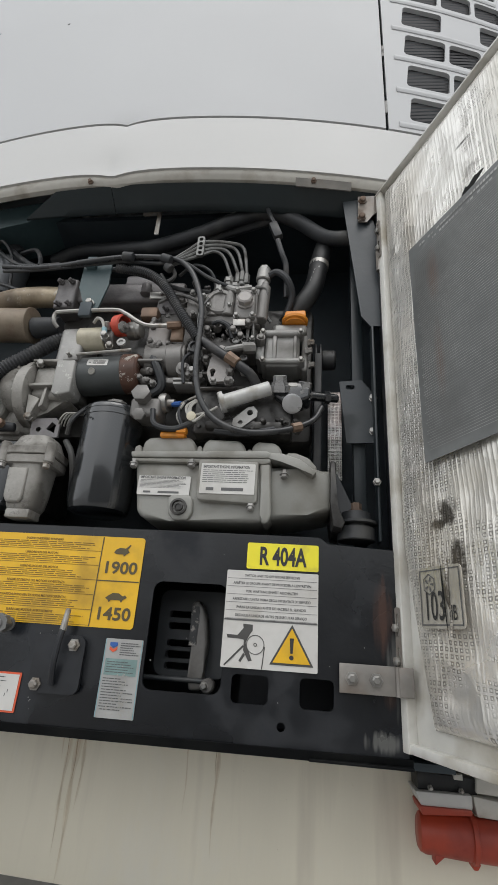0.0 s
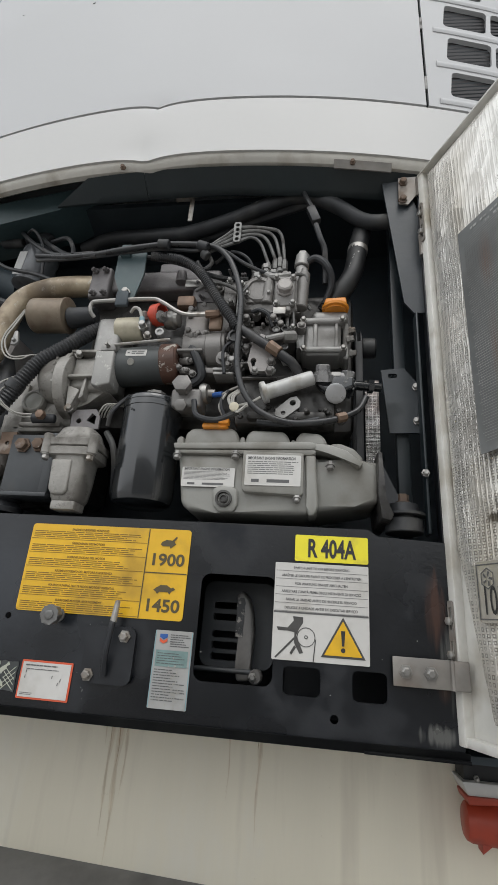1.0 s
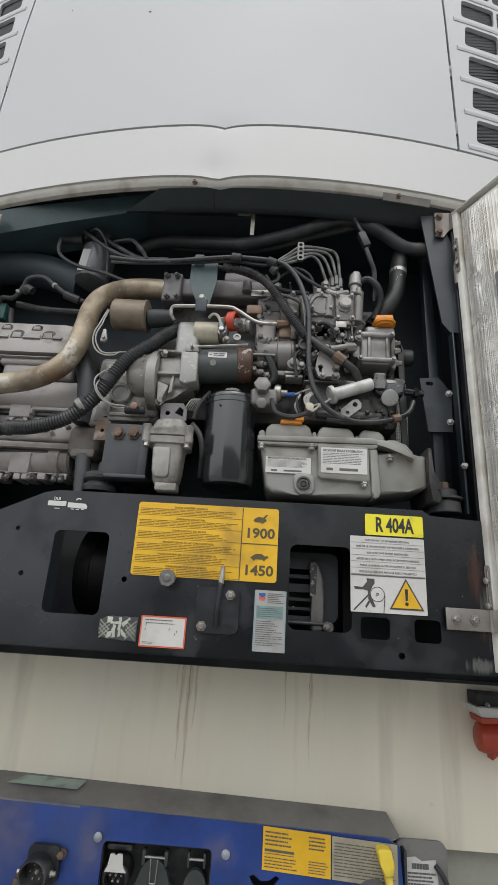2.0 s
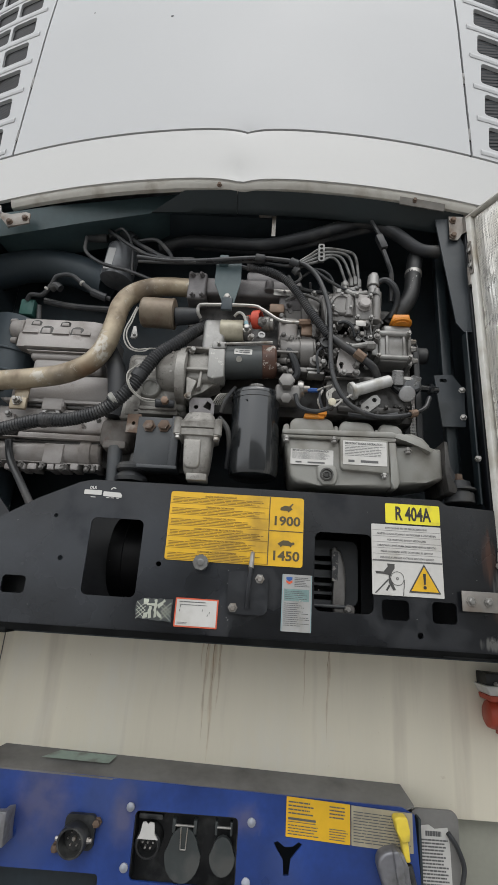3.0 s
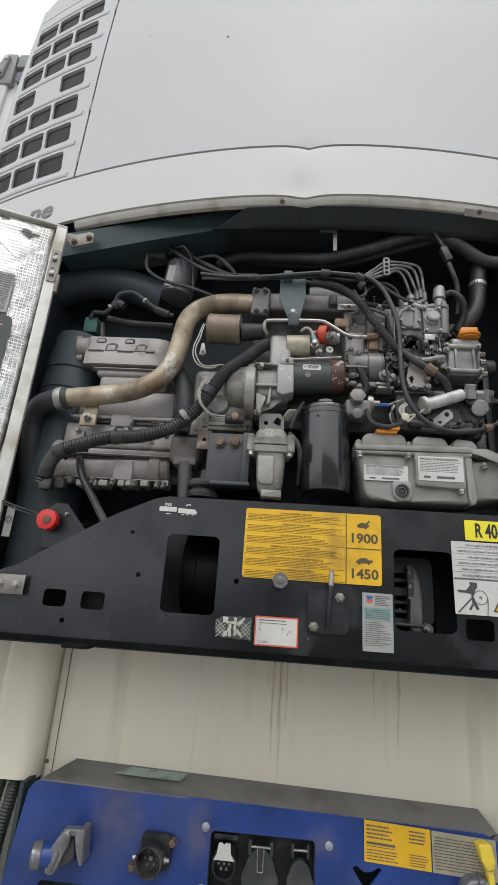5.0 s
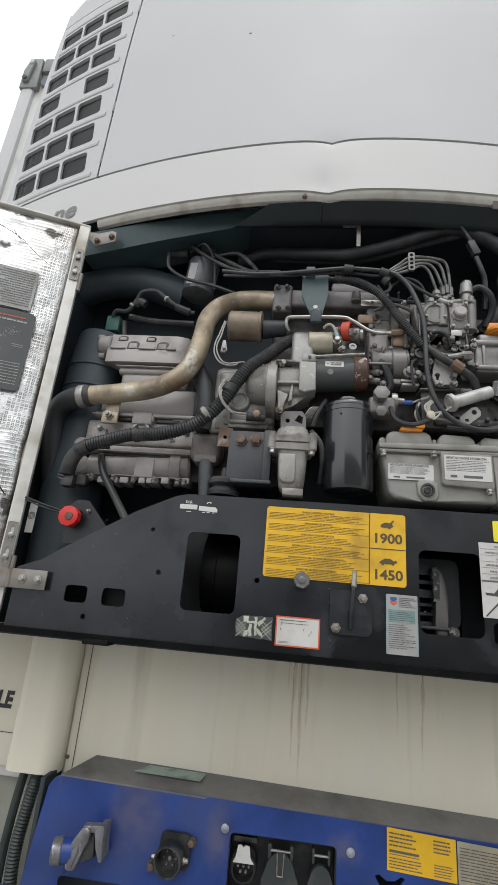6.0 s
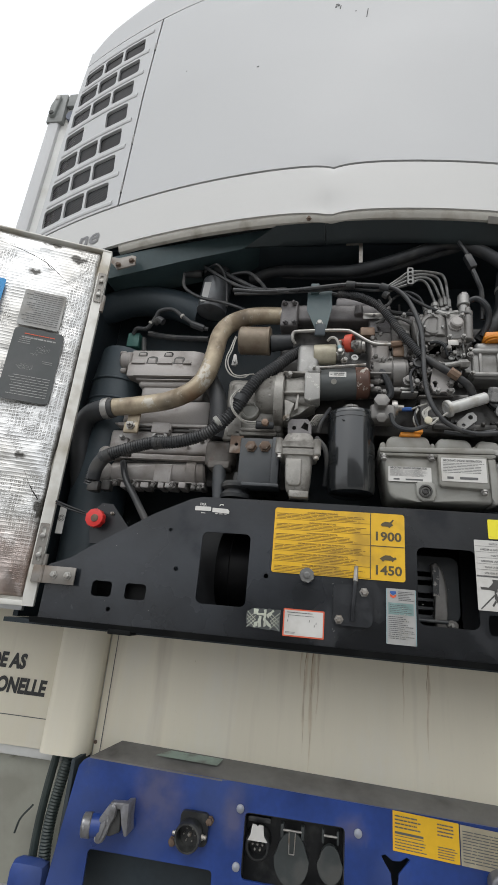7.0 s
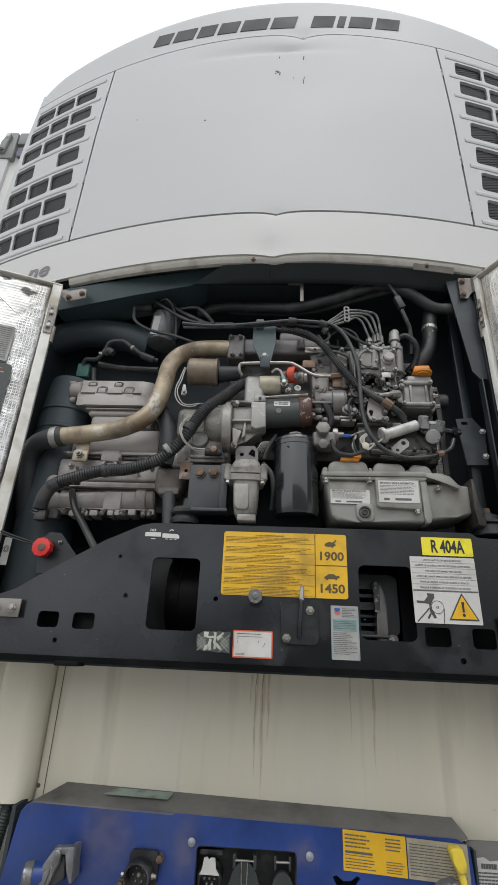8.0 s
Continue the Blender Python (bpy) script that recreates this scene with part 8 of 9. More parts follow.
b = B()
for p, q in (((-0.588, 0.115, 2.247), (-0.584, 0.113, 2.254)), ((-0.476, 0.100, 2.270), (-0.470, 0.100, 2.264))):
    cyl(b, p, q, 0.009, seg=12)
parts("cable_tie", b, M_WHITEWIRE, comp)

# ---------- loose gear in the bay ----------
dryer = thing("canister", "black upright canister in the engine bay corner", "canister", (-0.398, 0.170, 2.331))
b = B()
lathe(b, (-0.397, 0.170, 2.327), (0.09, 0.0, 1), [(0, 0.046), (0.004, 0.052), (0.122, 0.052), (0.132, 0.044)], 28)
part("can", b, M_CANISTER, dryer)
b = B()
sheet(b, rounded(-0.012, -0.04, 0.012, 0.04, 0.001, 2), [], 0.001, lambda u, v, d: tuple(Vector((-0.410, 0.118, 2.380)) + Vector((u + 0.09 * v, d, v))))
part("can_label", b, M_GLAB, dryer, "pale label")
b = B()
cyl(b, (-0.509, 0.150, 2.481), (-0.441, 0.150, 2.481), 0.014, 0.014, 12)
cyl(b, (-0.390, 0.150, 2.509), (-0.352, 0.150, 2.480), 0.020, 0.018, 12)
cyl(b, (-0.422, 0.150, 2.484), (-0.441, 0.150, 2.519), 0.013, 0.011, 12)
part("can_port", b, M_RUBBER, dryer)
harness = thing("cable_harness", "bundle of black cables across the engine bay", "cable", (-0.307, 0.100, 2.369))
for q, r in (([(-0.498, 0.120, 2.457), (-0.481, 0.100, 2.385), (-0.419, 0.090, 2.336), (-0.336, 0.090, 2.314), (-0.256, 0.080, 2.278)], 0.0055),
             ([(-0.428, 0.120, 2.489), (-0.366, 0.090, 2.425), (-0.282, 0.060, 2.356), (-0.206, 0.030, 2.318), (-0.119, 0.010, 2.302)], 0.006),
             ([(-0.356, 0.120, 2.461), (-0.288, 0.080, 2.393), (-0.197, 0.030, 2.315), (-0.111, 0.010, 2.294)], 0.007),
             ([(-0.415, 0.120, 2.480), (-0.371, 0.090, 2.469), (-0.341, 0.110, 2.420), (-0.330, 0.120, 2.319)], 0.004),
             ([(-0.327, 0.120, 2.451), (-0.261, 0.090, 2.433), (-0.208, 0.050, 2.359), (-0.184, 0.020, 2.307)], 0.006)):
    b = B()
    tube(b, q, r, 8)
    part("cable", b, M_DUSTRUB, harness)
big = thing("coolant_hose", "thick black hose slung across the top of the bay", "hose", (0.076, 0.200, 2.507))
b = B()
tube(b, [(-0.274, 0.200, 2.495), (-0.175, 0.170, 2.502), (-0.040, 0.130, 2.469), (0.086, 0.100, 2.444), (0.207, 0.080, 2.462), (0.308, 0.060, 2.486), (0.396, 0.060, 2.511), (0.480, 0.060, 2.475), (0.552, 0.060, 2.418), (0.613, 0.060, 2.412)], 0.019, 14)
part("hose_run", b, M_RUBBER, big)
b = B()
tube(b, [(-0.156, 0.190, 2.501), (-0.002, 0.160, 2.468), (0.142, 0.120, 2.445), (0.280, 0.090, 2.468), (0.419, 0.080, 2.508)], 0.012, 10)
part("second_run", b, M_RUBBER, big)
b = B()
cyl(b, (0.378, 0.035, 2.499), (0.430, 0.035, 2.494), 0.007, 0.006, 8)
tube(b, [(0.403, 0.030, 2.488), (0.414, 0.020, 2.450), (0.423, 0.020, 2.430)], 0.006, 8)
box(b, Vector((0.428, 0.020, 2.403)), (0.022, 0.02, 0.050), 0.004, Euler((0, radians(-20), 0)).to_matrix())
tube(b, [(0.434, 0.020, 2.373), (0.446, 0.020, 2.330), (0.457, 0.030, 2.298), (0.459, 0.050, 2.220)], 0.007, 8)
part("sensor_plug", b, M_DUSTRUB, big, "grey inline connector")
ch = thing("radiator_hose", "short black radiator hose with a worm clamp", "hose", (0.474, 0.100, 2.176))
b = B()
tube(b, [(0.551, 0.090, 2.413), (0.539, 0.080, 2.353), (0.525, 0.070, 2.265), (0.494, 0.070, 2.206), (0.461, 0.090, 2.166)], 0.0235, 16)
# darker than M_RUBBER: the bend's shade is put into the hose colour
part("hose_bend", b, M_BAYHOSE, ch)
b = B()
cyl(b, (0.539, 0.080, 2.349), (0.537, 0.079, 2.332), 0.0250, seg=24)
part("worm_clamp", b, M_STEEL, ch)
b = B()
HA, HB = Vector((0.536, 0.076, 2.318)), Vector((0.512, 0.070, 2.236))
for k in range(9):
    q0, q1 = HA.lerp(HB, k / 9), HA.lerp(HB, (k + 0.55) / 9)
    for dx in ((0.004, 0.012) if k % 3 else (-0.002, 0.003)):
        n0 = Vector((-dx * 0.5, -0.0240, 0.0))
        b.faces.new([b.verts.new(p) for p in (q0 + n0, q1 + n0, q1 + n0 + Vector((0.0035, 0.0004, 0)), q0 + n0 + Vector((0.0035, 0.0004, 0)))])
pr = part("hose_print", b, M_FLAP2, ch, "worn white print along the hose")
pr["kind"] = "stuff"
# ducts and linings on the compressor side
duct = thing("air_duct", "large black ribbed air duct", "duct", (-0.66, 0.2, 1.5))
b = B()
tube(b, [(-0.69, 0.20, 1.29), (-0.70, 0.20, 1.80), (-0.70, 0.20, 2.02), (-0.69, 0.21, 2.16)], 0.088, 26)
part("duct_pipe", b, M_DUCT, duct)
b = B()
for z in (1.93, 1.95, 1.97, 2.04):
    cyl(b, (-0.70, 0.20, z), (-0.70, 0.20, z + 0.008), 0.092, seg=28)
parts("duct_ring", b, M_DUCT, duct)
b = B()
tube(b, [(-0.832, 0.220, 2.373), (-0.708, 0.220, 2.413), (-0.565, 0.220, 2.402), (-0.440, 0.220, 2.354)], 0.055, 18)
part("duct_branch", b, M_DUCT, duct)

# right-hand frame members in the bay
rb = thing("bay_bracket", "dark grey steel bracket plates bolted in the bay", "bracket", (0.636, 0.080, 1.970))
b = B()
pts = [(0.594, 0.030, 2.521), (0.650, 0.030, 2.514), (0.684, 0.030, 2.383), (0.679, 0.030, 2.120), (0.654, 0.030, 2.120), (0.634, 0.030, 2.148)]
sheet(b, [(p[0], p[2]) for p in pts][::-1], [], 0.006, flat_y(0.03))
part("upper_plate", b, M_BRACKET, rb, "grey-blue upper plate")
b = B()
pts = [(0.588, 0.095, 2.013), (0.639, 0.095, 2.018), (0.671, 0.095, 1.972), (0.666, 0.095, 1.861), (0.603, 0.095, 1.859)]
sheet(b, [(p[0], p[2]) for p in pts][::-1], [rounded(0.603, 1.993, 0.623, 2.004, 0.004, 3)], 0.006, flat_y(0.095))
lp = part("lower_plate", b, M_BRACKET, rb, "dark grey lower plate")
b = B()
for p in ((0.663, 0.093, 1.970), (0.661, 0.093, 1.888)):
    bolt(b, p, 0.007, (-0.5, -1, 0))
parts("bolt", b, M_STEEL, lp)
b = B()
slab(b, (0.619, 0.110, 2.500), (0.646, 0.110, 1.640), 0.03, 0.003)
slab(b, (0.660, 0.020, 2.117), (0.654, 0.020, 1.631), 0.03, 0.003)
part("upright", b, M_UPRIGHT, rb)
b = B()
bolt(b, (0.653, 0.012, 1.745), 0.006, (0, -1, 0))
part("bright_screw", b, M_STEEL, rb)
rm = thing("engine_mount", "black rubber engine mount with a rusty bolt", "mount", (0.613, 0.060, 1.637))
b = B()
p = Vector((0.615, 0.050, 1.634))
lathe(b, p, (0, 0, 1), [(0, 0.034), (0.002, 0.036), (0.026, 0.035), (0.028, 0.026), (0.032, 0.026), (0.033, 0.041), (0.038, 0.041), (0.039, 0.030), (0.056, 0.028), (0.060, 0.016)], 26)
part("rubber_body", b, M_RUBBER, rm)
b = B()
bolt(b, p + Vector((0, 0, 0.06)), 0.012, (0, 0, 1), 0.016)
part("mount_bolt", b, M_RUST, rm)
b = B()
pts = [(0.566, 0.045, 1.772), (0.579, 0.045, 1.770), (0.612, 0.045, 1.695), (0.650, 0.045, 1.657), (0.566, 0.045, 1.654)]
sheet(b, [(p[0], p[2]) for p in pts][::-1], [], 0.006, flat_y(0.045))
part("mount_web", b, M_BLACK, rm)
fp = thing("foil_patch", "crinkled silver foil lining patch behind the engine", "insulation", (0.585, 0.280, 1.959))
b = B()
shell(b, (0.571, 0.280, 1.834)[0], (0.607, 0.280, 1.835)[0], (0.585, 0.280, 1.834)[2], (0.585, 0.280, 2.085)[2], 10, 30, lambda u, v, d: (u, 0.28 + d + 0.004 * noise.noise(Vector((u * 30, v * 30, 0))), v), 0.006)
part("foil_sheet", b, M_FOIL_L, fp)
pin = thing("hood_bracket", "small bare steel bracket hanging from the bay roof", "bracket", (0.105, 0.030, 2.518))
b = B()
slab(b, (0.101, 0.040, 2.545), (0.113, 0.040, 2.426), 0.004, 0.001)
slab(b, (0.060, 0.030, 2.510), (0.109, 0.030, 2.501), 0.02, 0.002)
part("strap", b, M_STEEL, pin)

# red emergency knob on its bracket
kn = thing("red_knob", "bright red round knob on a black bracket", "knob", (-0.609, 0.050, 1.560))
b = B()
prism(b, [(-0.600 + (0.0258 - 0.0028 * (k % 3 == 0)) * math.cos(2 * math.pi * k / 27), 1.557 + (0.0258 - 0.0028 * (k % 3 == 0)) * math.sin(2 * math.pi * k / 27)) for k in range(27)], 0.004, 0.022, 0.003)
lathe(b, (-0.600, 0.034, 1.557), (0, -1, 0), [(0, 0.016), (0.012, 0.018), (0.013, 0.010)], 20)
part("cap", b, M_REDCAP, kn)
b = B()
lathe(b, (-0.598, 0.0045, 1.556), (0, -1, 0), [(0, 0.011), (0.003, 0.010), (0.004, 0.003)], 12)
part("cap_centre", b, M_RUST, kn)
b = B()
pts = [(-0.636, 0.040, 1.571), (-0.600, 0.040, 1.605), (-0.568, 0.040, 1.604), (-0.500, 0.040, 1.529), (-0.533, 0.040, 1.498), (-0.616, 0.040, 1.491)]
sheet(b, [(p[0], p[2]) for p in pts][::-1], [], 0.006, flat_y(0.04))
part("bracket", b, M_BLACK, kn)
b = B()
bolt(b, (-0.564, 0.038, 1.577), 0.004)
part("screw", b, M_STEEL, kn)
b = B()
tube(b, [(-0.713, -0.010, 1.593), (-0.670, 0.000, 1.580), (-0.623, 0.020, 1.568)], 0.003, 6)
tube(b, [(-0.712, -0.010, 1.587), (-0.661, -0.004, 1.571), (-0.622, 0.020, 1.564)], 0.002, 6)
part("tether", b, M_DUSTRUB, kn)

b = B()
q0, q1 = (-0.742, 0.070, 1.515), (-0.721, 0.070, 1.593)
sheet(b, rounded(q0[0], q0[2], q1[0], q1[2], 0.002, 2), [], 0.001, flat_y(0.07))
tg = part("tag", b, M_WLAB, kn, "small worn white tag")
b = B()
for r0 in (0.009, 0.005):
    ring = [((q0[0] + q1[0]) / 2 + r0 * math.cos(k * 0.7854), (q0[2] + q1[2]) / 2 + 0.006 + r0 * math.sin(k * 0.7854)) for k in range(9)]
    tube(b, [(u, 0.0695, v) for u, v in ring], 0.0008, 4, 2)
part("ring_mark", b, M_GREYINK, tg)

# what shows through the plate's cut-outs
fan = thing("alternator", "dark alternator with a slotted guard behind the plate", "alternator", (0.30, 0.1, 1.37))
b = B()
slots = [rounded(x0, z0, x1, z1, 0.004, 2) for (x0, z0), (x1, z1) in [((0.248, 1.384), (0.306, 1.397)), ((0.248, 1.404), (0.306, 1.418)), ((0.248, 1.425), (0.306, 1.438)), ((0.248, 1.457), (0.306, 1.47)), ((0.248, 1.479), (0.306, 1.492))]]
sheet(b, rounded(0.226, 1.372, 0.371, 1.532, 0.02), slots, 0.02, flat_y(0.118))
part("guard", b, M_MOUNT, fan, "dusty slotted guard")
b = B()
prism(b, [(0.292, 1.507), (0.305, 1.514), (0.319, 1.498), (0.327, 1.471), (0.331, 1.433), (0.327, 1.387), (0.327, 1.354), (0.301, 1.352), (0.298, 1.376), (0.301, 1.442), (0.296, 1.485)], 0.086, 0.024, 0.006, 3)
lathe(b, (0.338, 0.100, 1.363), (0, -1, 0), [(0, 0.013), (0.020, 0.013), (0.024, 0.010)], 16)
bmesh.ops.translate(b, verts=b.verts, vec=(0.005, 0, 0))
part("tension_arm", b, M_DARKCAST, fan, "curved grey tension arm")
b = B()
cyl(b, (0.214, 0.086, 1.37), (0.339, 0.086, 1.37), 0.0045, seg=12)
part("tie_rod", b, M_MOUNT, fan)
b = B()
bolt(b, (0.338, 0.076, 1.363), 0.006, (0.1, -1, 0), 0.008)
part("bolt", b, M_STEEL, fan)
b = B()
shell(b, 0.3, 0.315, 1.43, 1.501, 4, 14, lambda u, v, d: (u + 0.003 * noise.noise(Vector((u * 90, v * 90, 5))), 0.0835 + 0.002 * noise.noise(Vector((u * 200, v * 120, 1))) + d, v), 0.003)
part("corroded_patch", b, M_IRON, fan, "flaking rusty patch")
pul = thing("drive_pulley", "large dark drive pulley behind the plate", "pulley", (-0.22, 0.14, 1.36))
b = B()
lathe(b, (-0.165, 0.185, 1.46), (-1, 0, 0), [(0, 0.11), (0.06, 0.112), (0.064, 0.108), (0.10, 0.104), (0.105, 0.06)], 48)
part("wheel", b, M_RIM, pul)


# ---------- stickers on the doors ----------
lb = stick(ldoor, LS, "instruction_sticker", 0.101, 0.790, 0.222, 0.916, M_GLAB, "grey sticker with printed lines")
strokes(lb, LS, "print", lines(0.108, 0.798, 0.216, 0.910, 15, 0.32, 5, 0.3), M_GREYINK, 0.0215)
lb = stick(ldoor, LS, "pump_sticker", 0.080, 0.548, 0.222, 0.782, M_KLAB, "black sticker with white diagrams", r=0.014)
strokes(lb, LS, "print", lines(0.090, 0.562, 0.212, 0.630, 8, 0.24, 6) + lines(0.100, 0.745, 0.205, 0.757, 1, 0.4, 7) + lines(0.170, 0.728, 0.205, 0.748, 3, 0.3, 9) + lines(0.095, 0.672, 0.125, 0.684, 2, 0.35, 8), M_FLAP2, 0.0215)
rnd = random.Random(77)
for cx, cz, sx, sz, count in ((0.128, 0.718, 0.020, 0.012, 46), (0.166, 0.654, 0.024, 0.009, 46), (0.150, 0.700, 0.010, 0.006, 16)):
    bits = []
    for k in range(count):
        a_, r_ = rnd.uniform(0, 2 * math.pi), rnd.uniform(0.6, 1.0) if k % 3 else rnd.uniform(0.1, 0.6)
        x, z = cx + sx * r_ * math.cos(a_), cz + sz * r_ * math.sin(a_)
        w, h = (rnd.uniform(0.002, 0.006), 0.0006) if k % 2 else (0.0007, rnd.uniform(0.002, 0.004))
        bits.append((x, z, x + w, z + h))
    strokes(lb, LS, "diagram", bits, M_FLAP2, 0.0215)
strokes(lb, LS, "red_line", lines(0.105, 0.760, 0.20, 0.766, 1, 0.5, 12), M_REDINK, 0.0216)
stick(ldoor, LS, "blue_sticker", 0.283, 0.82, 0.42, 0.935, mat("sky_blue_label", (0.03, 0.25, 0.55), 0.4), "sky blue sticker")
M_MAT = spots(mat("grey_diagram_sheet", (0.150, 0.156, 0.154), 0.38, var=0.25, scale=6, bump=0.03, dirt=(0.15, 0.15, 0.145), amount=0.3, dirt_scale=7), (0.17, 0.085, 0.055),
              [((0.175, 0, 0.80), (0.022, 0.2, 0.09)), ((0.172, 0, 0.62), (0.018, 0.2, 0.12))], 0.7, 30, 0.1, 0.5, (1, 1, 0.15))
lb = stick(rdoor, RS, "diagram_mat", 0.118, 0.442, 0.62, 0.905, M_MAT, "large dark perforated diagram sheet", y=0.0215, r=0.004)
rows = []
for k in range(84):
    z = 0.460 + 0.0050 * k
    rows.append((0.132 + 0.004 * math.sin(k * 1.7), z, 0.60, z + 0.0009))
M_DIMRULE = mat("faint_rule", (0.19, 0.19, 0.185), 0.5, var=0.5, scale=9, bump=0)
strokes(lb, RS, "ruled_line", rows, mat("dim_grey_print", (0.29, 0.29, 0.28), 0.5, var=0.5, scale=9, bump=0), 0.0225)
strokes(lb, RS, "upright_rule", [(0.132 + 0.0055 * k, 0.462, 0.1328 + 0.0055 * k, 0.87) for k in range(15)], M_DIMRULE, 0.0223)
strokes(lb, RS, "divider", [(0.40, 0.47, 0.402, 0.89)], M_DIMRULE, 0.0226)
M_HEADPRINT = mat("worn_heading_print", (0.34, 0.34, 0.33), 0.5, var=0.5, scale=30, bump=0)
rnd = random.Random(41)
words_at = []
for x, xe, z in ((0.150, 0.37, 0.888), (0.185, 0.33, 0.877)):
    while x < xe:
        w = rnd.uniform(0.004, 0.008)
        words_at.append((x, z, x + w, z + 0.0048))
        x += w + rnd.choice((0.002, 0.002, 0.002, 0.009))
strokes(lb, RS, "heading", words_at, M_HEADPRINT, 0.0227)
M_NOISE = mat("foil_beige_label", (0.52, 0.495, 0.44), 0.36, 0.6, var=0.25, scale=14, bump=0.15, dirt=(0.27, 0.25, 0.21), amount=0.5, dirt_scale=22)
lb = stick(rdoor, RS, "noise_sticker", 0.081, 0.181, 0.172, 0.271, M_NOISE, "worn foil-coloured noise level sticker", y=0.0205)
NX0, NZ0, NX1, NZ1 = 0.081, 0.181, 0.172, 0.271
strokes(lb, RS, "border", [(NX0 + 0.003, NZ0 + 0.004, NX1 - 0.003, NZ0 + 0.006), (NX0 + 0.003, NZ1 - 0.006, NX1 - 0.003, NZ1 - 0.004), (NX0 + 0.003, NZ0 + 0.004, NX0 + 0.005, NZ1 - 0.004), (NX1 - 0.005, NZ0 + 0.004, NX1 - 0.003, NZ1 - 0.004)], M_GREYINK, 0.0215)
b = B()
words(b, "103", 0.060, lambda u, v: (NX0 + 0.010 + u, RS * 0.0217, NZ0 + 0.012 + v), "LEFT", 0.0003, 0.50)
words(b, "dB", 0.030, lambda u, v: (NX0 + 0.062 + u, RS * 0.0217, NZ0 + 0.012 + v), "LEFT", 0.0002, 0.50)
part("figure", b, M_INK, lb, local=True)
b = B()
for k in range(6):
    a0, a1 = radians(30 + 60 * k), radians(90 + 60 * k)
    q = [(0.0165, a0), (0.0165, a1), (0.0145, a1), (0.0145, a0)]
    b.faces.new([b.verts.new((NX0 + 0.024 + 0.85 * r * math.cos(a), RS * 0.0216, NZ1 - 0.026 + r * math.sin(a))) for r, a in q])
for k in range(5):
    a0 = k * 1.26
    b.faces.new([b.verts.new((NX0 + 0.024 + 0.85 * r * math.cos(a0 + w), RS * 0.0216, NZ1 - 0.026 + r * math.sin(a0 + w))) for r, w in ((0.002, 0), (0.011, -0.25), (0.0115, 0.1), (0.006, 0.35))])
part("emblem", b, M_GREYINK, lb, local=True)


M_SOOT = mat("sooty_padding", (0.008, 0.008, 0.0075), 0.95, var=0.4, scale=30)


def tear(parent, s, points, width, y=0.021):
    """A ragged tear in the foil that shows dark padding."""
    b = B()
    way = curve([(u, s * y, v) for u, v in points], 5)
    rnd = random.Random(len(points) * 7 + int(points[0][0] * 1000))
    left, right = [], []
    for i, p in enumerate(way):
        w = width * math.sin(math.pi * (i + 0.3) / (len(way) + 0.3)) * rnd.uniform(0.5, 1.3)
        left.append(b.verts.new(p + Vector((0, 0, w))))
        right.append(b.verts.new(p - Vector((w * 0.6, 0, w * 0.7))))
    for i in range(len(way) - 1):
        b.faces.new((left[i], left[i + 1], right[i + 1], right[i]))
    return part("tear", b, M_SOOT, parent, "ragged dark tear", local=True)


tear(ldoor, LS, [(0.05, 0.93), (0.12, 0.975), (0.18, 1.02), (0.26, 1.05), (0.36, 1.07)], 0.0018)
tear(ldoor, LS, [(0.155, 1.00), (0.175, 1.012), (0.20, 1.04), (0.215, 1.07)], 0.003)
tear(ldoor, LS, [(0.042, 0.27), (0.07, 0.30), (0.10, 0.35)], 0.006)
tear(rdoor, RS, [(0.254, 0.896), (0.272, 0.907), (0.293, 0.911), (0.314, 0.918)], 0.012)
b = B()
shell(b, NX0 + 0.060, NX0 + 0.066, NZ0 - 0.012, NZ1 + 0.02, 4, 16, lambda u, v, d: (u + 0.006 * noise.noise(Vector((u * 40, v * 40, 2))), RS * (0.0225 + 0.003 * noise.noise(Vector((u * 60, v * 30, 1))) - d), v), 0.0015)
tear(rdoor, RS, [(NX0 + 0.052, NZ1 + 0.02), (NX0 + 0.055, NZ1 - 0.03), (NX0 + 0.056, NZ0 + 0.04), (NX0 + 0.058, NZ0 - 0.01)], 0.006, 0.0223)
part("torn_strip", b, M_FOIL_R, rdoor, "ragged strip of foil over the sticker", local=True)

# ---------- blue connection panel on the trailer ----------
PY = 0.255
M_RIVET = mat("dull_rivet", (0.33, 0.35, 0.40), 0.5, 0.2, var=0.2, scale=30)
panel = thing("connection_panel", "scuffed blue steel connection panel with sockets under the unit", "panel", (0, 0.34, 0.55))
b = B()
outp = [(-0.665, 0.60), (0.555, 0.60), (0.534, 0.895), (0.505, 0.908), (-0.585, 0.932), (-0.602, 0.930), (-0.616, 0.922), (-0.626, 0.908)]
sheet(b, dense(outp, 0.06), [rounded(-0.152, 0.72, 0.103, 0.862, 0.012), rounded(-0.56, 0.62, -0.225, 0.728, 0.010),
                             [(p[0], p[2]) for p in ((0.191, 0.255, 0.817), (0.201, 0.255, 0.821), (0.218, 0.255, 0.810), (0.237, 0.255, 0.812), (0.252, 0.255, 0.822), (0.260, 0.255, 0.817), (0.248, 0.255, 0.803), (0.233, 0.255, 0.786), (0.229, 0.255, 0.754), (0.217, 0.255, 0.753), (0.214, 0.255, 0.784), (0.199, 0.255, 0.804))]],
      0.006, lambda u, v, d: (u, PY + d - 0.012 * (0 if v < 0.9 else (v - 0.9) / 0.04) * -1, v))
face = part("front_face", b, M_BLUEFACE, panel, "blue scuffed front face")
b = B()
